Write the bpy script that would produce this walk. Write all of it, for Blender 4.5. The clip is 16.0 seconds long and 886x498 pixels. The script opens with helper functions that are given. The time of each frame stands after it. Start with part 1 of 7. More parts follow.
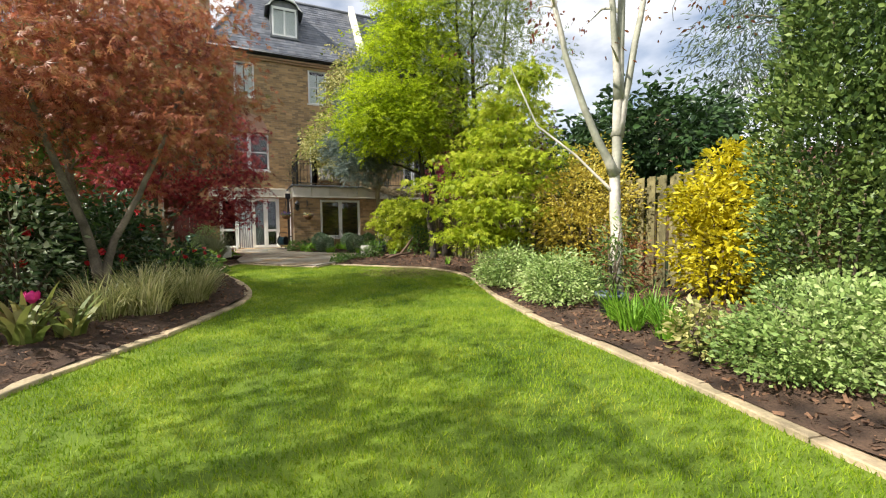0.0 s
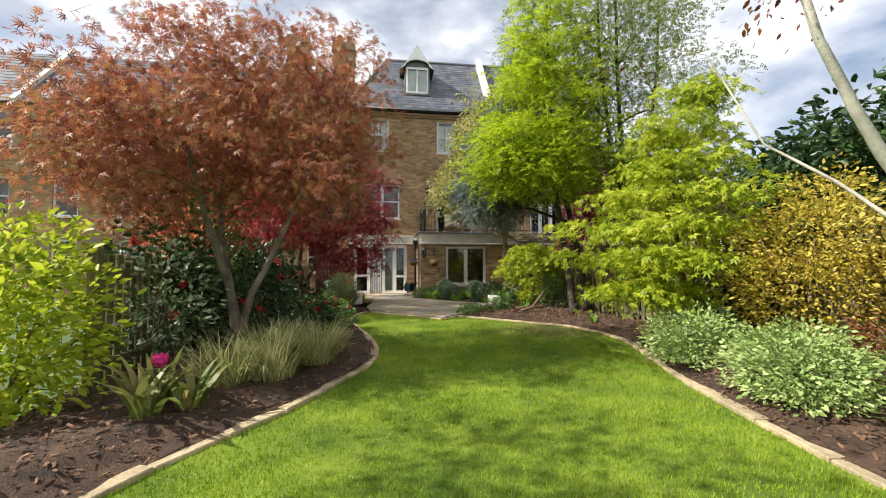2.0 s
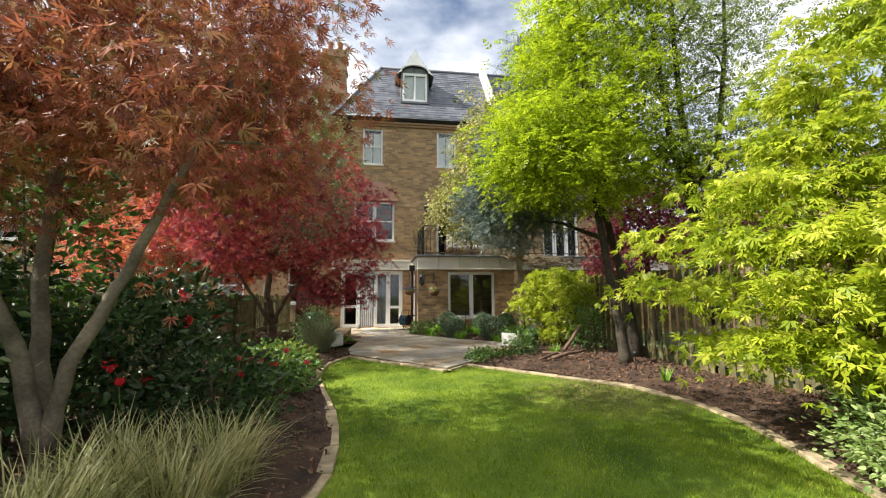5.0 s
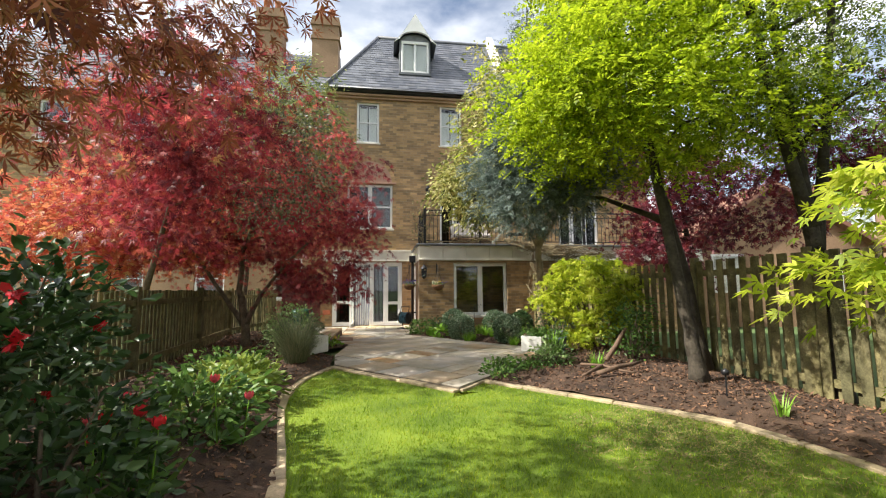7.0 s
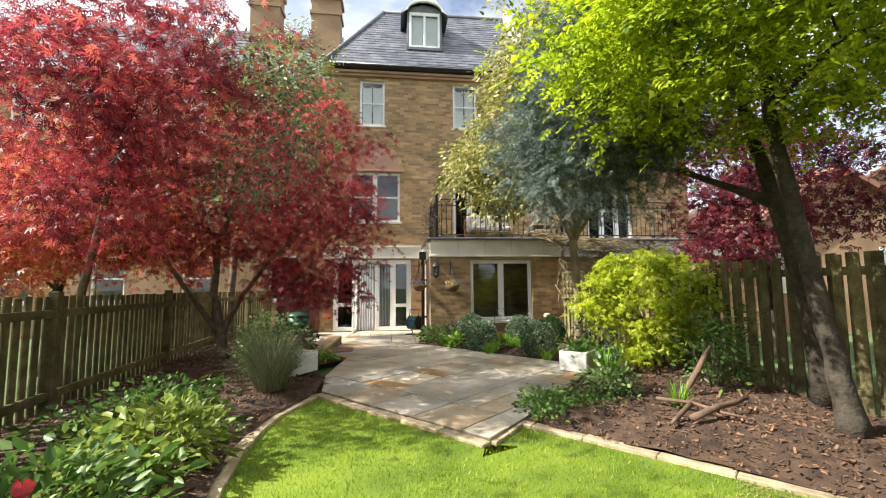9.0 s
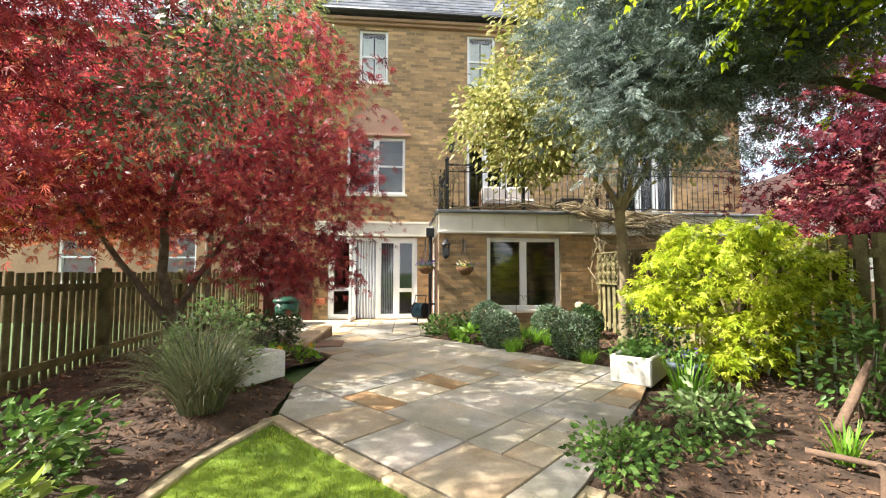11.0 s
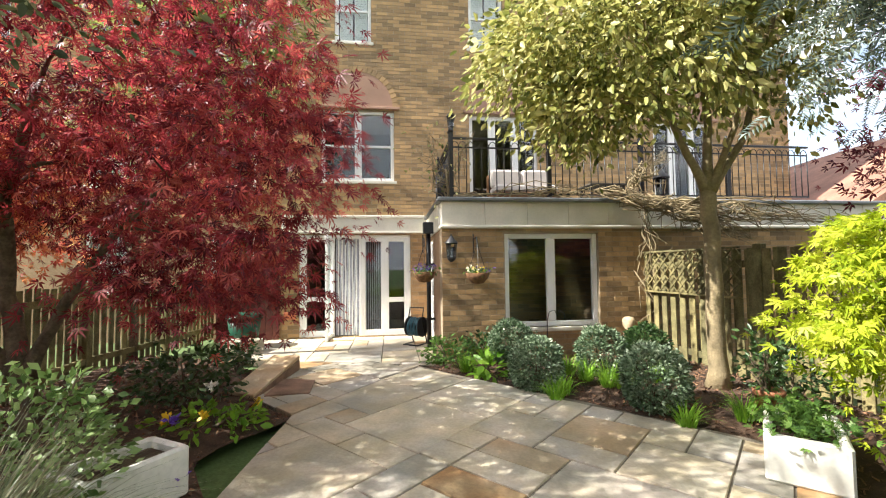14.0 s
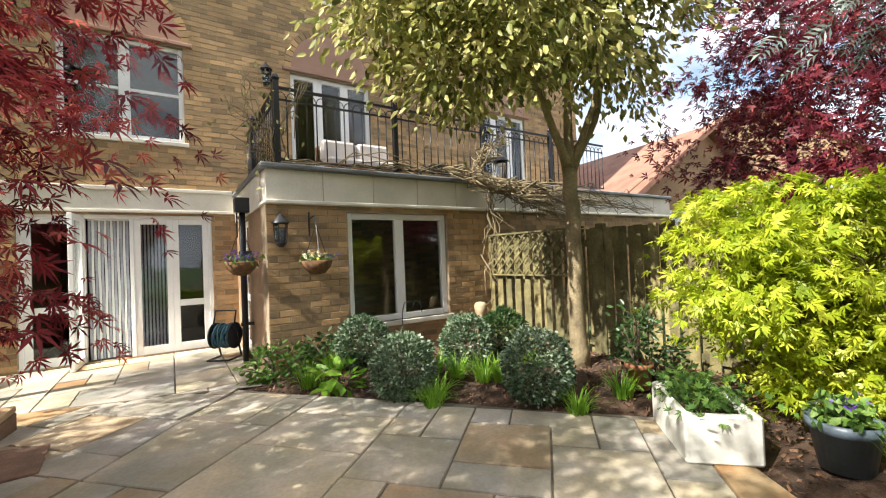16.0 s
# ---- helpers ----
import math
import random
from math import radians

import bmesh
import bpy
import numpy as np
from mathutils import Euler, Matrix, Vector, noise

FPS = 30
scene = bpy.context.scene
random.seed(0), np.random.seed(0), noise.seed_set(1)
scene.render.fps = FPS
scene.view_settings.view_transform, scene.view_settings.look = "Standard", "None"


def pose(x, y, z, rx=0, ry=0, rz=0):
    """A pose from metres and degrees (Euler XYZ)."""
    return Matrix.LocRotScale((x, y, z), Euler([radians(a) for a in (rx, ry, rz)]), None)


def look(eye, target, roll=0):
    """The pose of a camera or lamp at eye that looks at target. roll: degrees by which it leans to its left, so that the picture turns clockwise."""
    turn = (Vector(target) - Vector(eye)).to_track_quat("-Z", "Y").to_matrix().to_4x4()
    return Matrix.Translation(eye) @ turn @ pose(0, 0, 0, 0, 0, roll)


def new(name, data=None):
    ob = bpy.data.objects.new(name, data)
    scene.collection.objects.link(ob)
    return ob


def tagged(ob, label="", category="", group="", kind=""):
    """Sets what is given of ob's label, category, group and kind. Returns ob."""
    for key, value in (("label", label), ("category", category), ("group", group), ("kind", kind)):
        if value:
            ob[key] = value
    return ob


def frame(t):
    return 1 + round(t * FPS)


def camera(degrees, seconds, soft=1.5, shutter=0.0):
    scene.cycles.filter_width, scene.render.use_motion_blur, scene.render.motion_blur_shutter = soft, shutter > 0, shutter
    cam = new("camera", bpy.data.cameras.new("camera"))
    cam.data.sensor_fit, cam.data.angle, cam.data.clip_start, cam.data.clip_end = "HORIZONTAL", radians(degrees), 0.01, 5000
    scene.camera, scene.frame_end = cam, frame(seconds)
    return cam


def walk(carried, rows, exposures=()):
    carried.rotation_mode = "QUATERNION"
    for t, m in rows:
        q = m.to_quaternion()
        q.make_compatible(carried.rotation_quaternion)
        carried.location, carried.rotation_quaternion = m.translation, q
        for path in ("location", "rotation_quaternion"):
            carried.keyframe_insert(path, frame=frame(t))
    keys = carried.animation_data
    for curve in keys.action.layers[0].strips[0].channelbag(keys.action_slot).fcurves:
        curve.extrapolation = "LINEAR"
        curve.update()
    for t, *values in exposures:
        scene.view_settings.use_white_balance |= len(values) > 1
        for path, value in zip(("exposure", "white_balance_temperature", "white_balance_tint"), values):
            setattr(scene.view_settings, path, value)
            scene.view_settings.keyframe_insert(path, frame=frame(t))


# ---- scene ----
cam = camera(93.9, 16.0, 1.15)
PATH = [
    (0.0, (1.328, 0.534, 0.936), (1.591, 2.513, 0.816), -0.5),
    (0.5, (1.266, 0.716, 0.958), (1.195, 2.713, 0.881), 0.1),
    (1.0, (1.215, 0.895, 0.985), (0.986, 2.882, 0.961), 0.2),
    (1.5, (1.148, 1.149, 1.007), (0.854, 3.127, 1.045), -0.1),
    (2.0, (1.059, 1.416, 1.047), (0.755, 3.390, 1.143), -0.1),
    (2.5, (0.999, 1.737, 1.085), (0.693, 3.708, 1.233), -0.1),
    (3.0, (0.979, 2.085, 1.105), (0.679, 4.053, 1.298), -0.1),
    (3.5, (0.950, 2.434, 1.123), (0.648, 4.398, 1.347), -0.2),
    (4.0, (0.876, 2.790, 1.147), (0.572, 4.753, 1.382), -0.2),
    (6.5, (0.384, 4.791, 1.127), (0.091, 6.760, 1.324), -0.5),
    (7.0, (0.324, 5.158, 1.164), (0.019, 7.125, 1.358), -0.4),
    (7.5, (0.260, 5.523, 1.174), (-0.058, 7.488, 1.372), -0.3),
    (8.0, (0.180, 5.877, 1.193), (-0.151, 7.839, 1.395), -0.3),
    (8.5, (0.100, 6.222, 1.221), (-0.246, 8.182, 1.422), -0.5),
    (9.0, (-0.001, 6.597, 1.239), (-0.356, 8.556, 1.423), -0.5),
    (11.5, (-0.334, 8.461, 1.181), (-0.766, 10.412, 1.280), -0.0),
    (12.0, (-0.413, 8.782, 1.245), (-0.872, 10.726, 1.336), -0.2),
    (12.5, (-0.536, 9.085, 1.253), (-1.021, 11.023, 1.349), -0.1),
    (13.0, (-0.672, 9.367, 1.298), (-1.117, 11.313, 1.408), -0.2),
    (13.5, (-0.780, 9.668, 1.346), (-1.188, 11.623, 1.453), -0.4),
    (14.0, (-0.924, 9.915, 1.353), (-1.266, 11.883, 1.446), -0.7),
    (14.5, (-1.094, 10.164, 1.369), (-1.286, 12.154, 1.426), -1.6),
    (15.0, (-1.214, 10.424, 1.379), (-1.236, 12.423, 1.424), -1.9),
    (15.5, (-1.329, 10.643, 1.336), (-1.105, 12.630, 1.385), -1.9),
    (16.0, (-1.389, 10.888, 1.276), (-0.824, 12.806, 1.311), -2.3),
]
walk(cam, [(t, look(eye, target, roll)) for t, eye, target, roll in PATH],
     [(0.0, 0.76), (2.5, 0.70), (4.0, 0.86), (7.0, 1.06), (9.0, 1.32), (11.5, 1.85), (14.0, 1.7), (16.0, 1.4)])

# ---- world, sun, exposure ----
SUN_FROM = Vector((-0.77, -0.30, 0.74)).normalized()
world = bpy.data.worlds.new("sky")
scene.world = world
world.use_nodes = True
wn, wl = world.node_tree.nodes, world.node_tree.links
wn.clear()
w_out = wn.new("ShaderNodeOutputWorld")
w_bg = wn.new("ShaderNodeBackground")
w_sky = wn.new("ShaderNodeTexSky")
w_sky.sky_type, w_sky.sun_disc = "NISHITA", False
w_sky.sun_elevation = math.asin(SUN_FROM.z)
w_sky.sun_rotation = math.atan2(SUN_FROM.x, SUN_FROM.y)
w_co = wn.new("ShaderNodeTexCoord")
w_map = wn.new("ShaderNodeMapping")
w_map.inputs["Scale"].default_value = (1.6, 1.6, 3.4)
w_no = wn.new("ShaderNodeTexNoise")
w_no.inputs["Scale"].default_value, w_no.inputs["Detail"].default_value = 1.7, 7.0
w_ra = wn.new("ShaderNodeValToRGB")
w_ra.color_ramp.elements[0].position, w_ra.color_ramp.elements[1].position = 0.30, 0.52
w_no2 = wn.new("ShaderNodeTexNoise")
w_no2.inputs["Scale"].default_value, w_no2.inputs["Detail"].default_value = 3.1, 6.0
w_grey = wn.new("ShaderNodeValToRGB")
w_grey.color_ramp.elements[0].position, w_grey.color_ramp.elements[1].position = 0.36, 0.60
w_grey.color_ramp.elements[0].color = (0.50, 0.54, 0.60, 1)
w_lift = wn.new("ShaderNodeMix")
w_lift.data_type, w_lift.blend_type = "RGBA", "MULTIPLY"
w_lift.inputs["Factor"].default_value = 1.0
w_mix = wn.new("ShaderNodeMix")
w_mix.data_type = "RGBA"
w_lift.inputs["B"].default_value = (9.4, 9.5, 9.9, 1)
wl.new(w_co.outputs["Generated"], w_map.inputs["Vector"])
wl.new(w_map.outputs["Vector"], w_no.inputs["Vector"])
wl.new(w_no.outputs["Fac"], w_ra.inputs["Fac"])
wl.new(w_map.outputs["Vector"], w_no2.inputs["Vector"])
wl.new(w_no2.outputs["Fac"], w_grey.inputs["Fac"])
wl.new(w_grey.outputs["Color"], w_lift.inputs["A"])
wl.new(w_lift.outputs["Result"], w_mix.inputs["B"])
wl.new(w_ra.outputs["Color"], w_mix.inputs["Factor"])
wl.new(w_sky.outputs["Color"], w_mix.inputs["A"])
wl.new(w_mix.outputs["Result"], w_bg.inputs["Color"])
w_bg.inputs["Strength"].default_value = 0.085
wl.new(w_bg.outputs["Background"], w_out.inputs["Surface"])

sun = new("sun", bpy.data.lights.new("sun", "SUN"))
sun.data.energy, sun.data.angle, sun.data.color = 5.0, radians(0.6), (1.0, 0.95, 0.86)
sun.matrix_world = look(SUN_FROM * 40, (0, 0, 0))


# ---- materials ----
def material(name, base, rough=0.7, scale=8.0, vary=0.25, fine=60.0, bump=0.2, metal=0.0, spec=0.4, object_random=0.0, island_random=0.0, tint=None, stain=0.0):
    """A surface with colour variation at two scales and a fine relief."""
    m = bpy.data.materials.new(name)
    m.use_nodes = True
    n, l = m.node_tree.nodes, m.node_tree.links
    b = n["Principled BSDF"]
    b.inputs["Roughness"].default_value, b.inputs["Metallic"].default_value = rough, metal
    b.inputs["Specular IOR Level"].default_value = spec
    co = n.new("ShaderNodeTexCoord")
    big = n.new("ShaderNodeTexNoise")
    big.inputs["Scale"].default_value, big.inputs["Detail"].default_value = scale, 5.0
    small = n.new("ShaderNodeTexNoise")
    small.inputs["Scale"].default_value, small.inputs["Detail"].default_value = fine, 4.0
    geo = n.new("ShaderNodeNewGeometry")
    l.new(geo.outputs["Position"], big.inputs["Vector"])
    l.new(geo.outputs["Position"], small.inputs["Vector"])
    ramp = n.new("ShaderNodeValToRGB")
    c = Vector(base)
    lo, hi = c * (1 - vary), c * (1 + vary)
    if tint:
        hi = Vector(tint)
    ramp.color_ramp.elements[0].position, ramp.color_ramp.elements[1].position = 0.32, 0.68
    ramp.color_ramp.elements[0].color, ramp.color_ramp.elements[1].color = (*lo, 1), (*hi, 1)
    l.new(big.outputs["Fac"], ramp.inputs["Fac"])
    last = ramp.outputs["Color"]
    mul = n.new("ShaderNodeMix")
    mul.data_type, mul.blend_type = "RGBA", "MULTIPLY"
    mul.inputs["Factor"].default_value = 1.0
    r2 = n.new("ShaderNodeValToRGB")
    r2.color_ramp.elements[0].position, r2.color_ramp.elements[1].position = 0.3, 0.7
    r2.color_ramp.elements[0].color, r2.color_ramp.elements[1].color = (1 - vary * 0.8,) * 3 + (1,), (1 + vary * 0.4,) * 3 + (1,)
    l.new(small.outputs["Fac"], r2.inputs["Fac"])
    l.new(last, mul.inputs["A"])
    l.new(r2.outputs["Color"], mul.inputs["B"])
    last = mul.outputs["Result"]
    for amount, node, socket in ((object_random, "ShaderNodeObjectInfo", "Random"), (island_random, "ShaderNodeNewGeometry", "Random Per Island")):
        if amount:
            src = n.new(node)
            r3 = n.new("ShaderNodeValToRGB")
            r3.color_ramp.elements[0].color = (1 - amount, 1 - amount * 0.95, 1 - amount * 0.85, 1)
            r3.color_ramp.elements[1].color = (1 + amount, 1 + amount * 0.85, 1 + amount * 0.6, 1)
            l.new(src.outputs[socket], r3.inputs["Fac"])
            m3 = n.new("ShaderNodeMix")
            m3.data_type, m3.blend_type = "RGBA", "MULTIPLY"
            m3.inputs["Factor"].default_value = 1.0
            l.new(last, m3.inputs["A"])
            l.new(r3.outputs["Color"], m3.inputs["B"])
            last = m3.outputs["Result"]
    if stain:
        sn = n.new("ShaderNodeTexNoise")
        sn.inputs["Scale"].default_value, sn.inputs["Detail"].default_value = 2.3, 6.0
        l.new(geo.outputs["Position"], sn.inputs["Vector"])
        sr = n.new("ShaderNodeValToRGB")
        sr.color_ramp.elements[0].position, sr.color_ramp.elements[1].position = 0.42, 0.62
        sr.color_ramp.elements[0].color, sr.color_ramp.elements[1].color = (1 - stain, 1 - stain * 0.9, 1 - stain, 1), (1, 1, 1, 1)
        l.new(sn.outputs["Fac"], sr.inputs["Fac"])
        m4 = n.new("ShaderNodeMix")
        m4.data_type, m4.blend_type = "RGBA", "MULTIPLY"
        m4.inputs["Factor"].default_value = 1.0
        l.new(last, m4.inputs["A"])
        l.new(sr.outputs["Color"], m4.inputs["B"])
        last = m4.outputs["Result"]
    l.new(last, b.inputs["Base Color"])
    if bump:
        bp = n.new("ShaderNodeBump")
        bp.inputs["Strength"].default_value, bp.inputs["Distance"].default_value = bump, 0.01
        l.new(small.outputs["Fac"], bp.inputs["Height"])
        l.new(bp.outputs["Normal"], b.inputs["Normal"])
    return m


def leafy(name, colours, rough=0.45, glow=0.45, spec=0.35):
    """Leaves: colours vary leaf by leaf and over the plant, and let light through."""
    m = bpy.data.materials.new(name)
    m.use_nodes = True
    n, l = m.node_tree.nodes, m.node_tree.links
    b = n["Principled BSDF"]
    b.inputs["Roughness"].default_value, b.inputs["Specular IOR Level"].default_value = rough, spec
    geo = n.new("ShaderNodeNewGeometry")
    ns = n.new("ShaderNodeTexNoise")
    ns.inputs["Scale"].default_value, ns.inputs["Detail"].default_value = 2.2, 3.0
    l.new(geo.outputs["Position"], ns.inputs["Vector"])
    add = n.new("ShaderNodeMath")
    add.operation = "MULTIPLY_ADD"
    add.inputs[1].default_value = 0.75
    sub = n.new("ShaderNodeMath")
    sub.operation = "MULTIPLY_ADD"
    sub.inputs[1].default_value, sub.inputs[2].default_value = 1.3, -0.53
    l.new(ns.outputs["Fac"], sub.inputs[0])
    l.new(geo.outputs["Random Per Island"], add.inputs[0])
    l.new(sub.outputs["Value"], add.inputs[2])
    ramp = n.new("ShaderNodeValToRGB")
    e = ramp.color_ramp.elements
    while len(e) < len(colours):
        e.new(0.5)
    for i, c in enumerate(colours):
        e[i].position = i / (len(colours) - 1)
        e[i].color = (*c, 1)
    l.new(add.outputs["Value"], ramp.inputs["Fac"])
    l.new(ramp.outputs["Color"], b.inputs["Base Color"])
    tr = n.new("ShaderNodeBsdfTranslucent")
    l.new(ramp.outputs["Color"], tr.inputs["Color"])
    mix = n.new("ShaderNodeMixShader")
    mix.inputs["Fac"].default_value = glow
    l.new(b.outputs["BSDF"], mix.inputs[1])
    l.new(tr.outputs["BSDF"], mix.inputs[2])
    l.new(mix.outputs["Shader"], n["Material Output"].inputs["Surface"])
    return m


def glass_material():
    m = bpy.data.materials.new("window_glass")
    m.use_nodes = True
    n, l = m.node_tree.nodes, m.node_tree.links
    b = n["Principled BSDF"]
    b.inputs["Roughness"].default_value = 0.02
    b.inputs["Transmission Weight"].default_value = 1.0
    b.inputs["IOR"].default_value = 1.5
    b.inputs["Base Color"].default_value = (0.9, 0.95, 0.93, 1)
    return m


M_LAWN = material("lawn_turf", (0.09, 0.165, 0.010), 0.9, 1.1, 0.3, 160, 0.6, tint=(0.20, 0.28, 0.022))
M_BLADE = leafy("grass_blade", [(0.09, 0.18, 0.007), (0.18, 0.29, 0.010), (0.29, 0.40, 0.016), (0.46, 0.48, 0.06)], 0.5, 0.35)
M_THATCH = material("dry_thatch", (0.25, 0.215, 0.085), 0.9, 5, 0.25, 80, 0.3, island_random=0.35)
M_GROUND = material("rough_ground", (0.08, 0.13, 0.04), 0.95, 0.3, 0.3, 40, 0.4)
M_SOIL = material("bark_mulch", (0.06, 0.036, 0.024), 0.95, 6, 0.45, 90, 0.9, tint=(0.115, 0.068, 0.042))
M_CHIP = material("bark_chip", (0.15, 0.085, 0.052), 0.9, 14, 0.35, 120, 0.5, island_random=0.65)
M_SLAB = material("sandstone_slab", (0.54, 0.49, 0.415), 0.75, 2.6, 0.16, 45, 0.25, object_random=0.17, tint=(0.55, 0.455, 0.32), stain=0.3)
M_SLAB_BUFF = material("buff_sandstone_slab", (0.54, 0.45, 0.33), 0.75, 2.2, 0.18, 45, 0.25, object_random=0.15, tint=(0.46, 0.32, 0.19), stain=0.3)
M_SLAB_OCHRE = material("ochre_sandstone_slab", (0.50, 0.37, 0.22), 0.75, 2.6, 0.2, 45, 0.25, object_random=0.15, tint=(0.40, 0.21, 0.09), stain=0.3)
M_SLAB_GREY = material("grey_sandstone_slab", (0.50, 0.47, 0.425), 0.75, 2.2, 0.16, 45, 0.25, object_random=0.15, tint=(0.47, 0.40, 0.32), stain=0.35)
M_JOINT = material("mortar_bed", (0.17, 0.145, 0.11), 0.95, 8, 0.3, 80, 0.5)
M_KERB = material("sandstone_kerb", (0.50, 0.39, 0.25), 0.85, 7, 0.25, 60, 0.4, object_random=0.16, stain=0.3)
M_BRICK = material("stock_brick", (0.335, 0.225, 0.118), 0.85, 5, 0.2, 70, 0.4, object_random=0.36)
M_BRICKS = material("stock_brick_courses", (0.345, 0.232, 0.120), 0.85, 1.5, 0.2, 70, 0.4, island_random=0.38)
M_MORTAR = material("brick_mortar", (0.33, 0.26, 0.18), 0.9, 5, 0.2, 90, 0.3)
M_ARCH = material("terracotta_render", (0.36, 0.22, 0.16), 0.9, 3, 0.1, 60, 0.2)
M_STONE = material("cream_stone_band", (0.72, 0.68, 0.59), 0.75, 2, 0.08, 50, 0.15, stain=0.12)
M_WHITE = material("white_paint", (0.80, 0.80, 0.78), 0.4, 3, 0.04, 40, 0.05)
M_SLATE = material("roof_slate", (0.115, 0.125, 0.15), 0.55, 3, 0.25, 50, 0.3, island_random=0.35)
M_LEAD = material("grey_lead", (0.16, 0.17, 0.18), 0.5, 4, 0.2, 40, 0.2)
M_IRON = material("black_iron", (0.015, 0.015, 0.017), 0.4, 10, 0.2, 60, 0.1)
M_FENCE = material("weathered_board", (0.185, 0.155, 0.068), 0.85, 7, 0.35, 55, 0.5, object_random=0.28, tint=(0.27, 0.235, 0.11), stain=0.3)
M_RED = material("red_stained_gate", (0.11, 0.03, 0.02), 0.7, 6, 0.3, 60, 0.3)
M_BARK = material("brown_bark", (0.13, 0.10, 0.065), 0.9, 9, 0.4, 45, 0.9)
M_BARK_PALE = material("pale_bark", (0.24, 0.19, 0.11), 0.85, 6, 0.3, 45, 0.6)
M_BARK_MAPLE = material("grey_maple_bark", (0.19, 0.155, 0.115), 0.85, 7, 0.35, 50, 0.6, stain=0.3)
M_BARK_DARK = material("dark_bark", (0.055, 0.045, 0.032), 0.95, 8, 0.4, 40, 0.9)
M_BIRCH = material("birch_bark", (0.62, 0.56, 0.48), 0.7, 5, 0.22, 30, 0.3, stain=0.5)
M_GLASS = glass_material()
# near-black albedo: the shade of unlit rooms is put into the colour
M_ROOM = material("room_shade_black", (0.016, 0.015, 0.014), 0.9, 2, 0.2, 30, 0.0)
M_STRIP = material("curtain_strip", (0.42, 0.44, 0.50), 0.5, 6, 0.15, 30, 0.05)
M_CERAMIC = material("glazed_white_trough", (0.72, 0.70, 0.65), 0.45, 5, 0.1, 40, 0.1, stain=0.2)
M_TERRA = material("terracotta_pot", (0.36, 0.15, 0.08), 0.8, 8, 0.2, 60, 0.2)
M_BLUE = material("slate_blue_pot", (0.10, 0.13, 0.16), 0.35, 8, 0.2, 60, 0.1)
M_BIN = material("green_plastic_bin", (0.01, 0.06, 0.035), 0.4, 6, 0.1, 40, 0.05)
M_ORANGE = material("orange_brick_box", (0.42, 0.13, 0.06), 0.7, 8, 0.15, 60, 0.1)
M_WICKER = material("brown_wicker", (0.16, 0.08, 0.035), 0.85, 20, 0.4, 90, 0.8)
M_CUSHION = material("pale_cushion", (0.55, 0.50, 0.46), 0.9, 5, 0.1, 60, 0.2)
M_TEAL = material("hose_blue", (0.05, 0.14, 0.18), 0.4, 9, 0.2, 50, 0.1)
M_LIGHTBRICK = material("pale_far_brick", (0.31, 0.20, 0.12), 0.9, 1.2, 0.2, 30, 0.1)
M_REDTILE = material("red_roof_tile", (0.26, 0.13, 0.09), 0.85, 2, 0.25, 30, 0.3)
M_SETT = material("red_brown_sett", (0.25, 0.15, 0.105), 0.85, 6, 0.25, 60, 0.4, stain=0.3)
M_LOG = material("weathered_wood", (0.15, 0.095, 0.062), 0.85, 6, 0.3, 50, 0.5)

L_BRONZE = leafy("bronze_maple_leaf", [(0.10, 0.030, 0.020), (0.26, 0.075, 0.042), (0.40, 0.13, 0.065), (0.45, 0.21, 0.085), (0.16, 0.15, 0.045)], glow=0.45)
L_CRIMSON = leafy("crimson_maple_leaf", [(0.075, 0.012, 0.020), (0.20, 0.024, 0.036), (0.38, 0.050, 0.060), (0.58, 0.15, 0.10)], glow=0.58)
L_LIME = leafy("lime_leaf", [(0.10, 0.16, 0.010), (0.26, 0.36, 0.014), (0.44, 0.54, 0.020), (0.58, 0.66, 0.04)], glow=0.6)
L_ACER = leafy("acer_yellow_green", [(0.15, 0.22, 0.012), (0.30, 0.39, 0.018), (0.48, 0.54, 0.035), (0.60, 0.61, 0.09)], glow=0.48)
L_GOLD = leafy("golden_leaf", [(0.30, 0.26, 0.01), (0.55, 0.46, 0.012), (0.72, 0.62, 0.03), (0.60, 0.58, 0.08)], glow=0.4)
L_AMBER = leafy("amber_yellow_leaf", [(0.26, 0.19, 0.02), (0.46, 0.36, 0.04), (0.62, 0.50, 0.09), (0.50, 0.46, 0.12)], glow=0.4)
L_VARIEG = leafy("cream_green_leaf", [(0.08, 0.10, 0.025), (0.22, 0.24, 0.06), (0.48, 0.45, 0.15), (0.70, 0.65, 0.32)], glow=0.4)
L_CEDAR = leafy("blue_cedar_needle", [(0.035, 0.055, 0.043), (0.09, 0.125, 0.108), (0.18, 0.23, 0.205), (0.33, 0.39, 0.36)], glow=0.2)
L_DARK = leafy("dark_evergreen_leaf", [(0.012, 0.03, 0.010), (0.028, 0.062, 0.018), (0.05, 0.10, 0.03), (0.09, 0.14, 0.05)], rough=0.35, glow=0.2)
L_MID = leafy("mid_green_leaf", [(0.03, 0.07, 0.015), (0.07, 0.15, 0.03), (0.13, 0.24, 0.045), (0.20, 0.30, 0.07)], glow=0.35)
L_YEW = leafy("yew_leaf", [(0.025, 0.05, 0.014), (0.07, 0.12, 0.03), (0.15, 0.22, 0.05), (0.26, 0.33, 0.09)], glow=0.2)
L_HEBE = leafy("grey_green_leaf", [(0.06, 0.12, 0.03), (0.15, 0.25, 0.07), (0.26, 0.37, 0.13), (0.38, 0.48, 0.22)], glow=0.3)
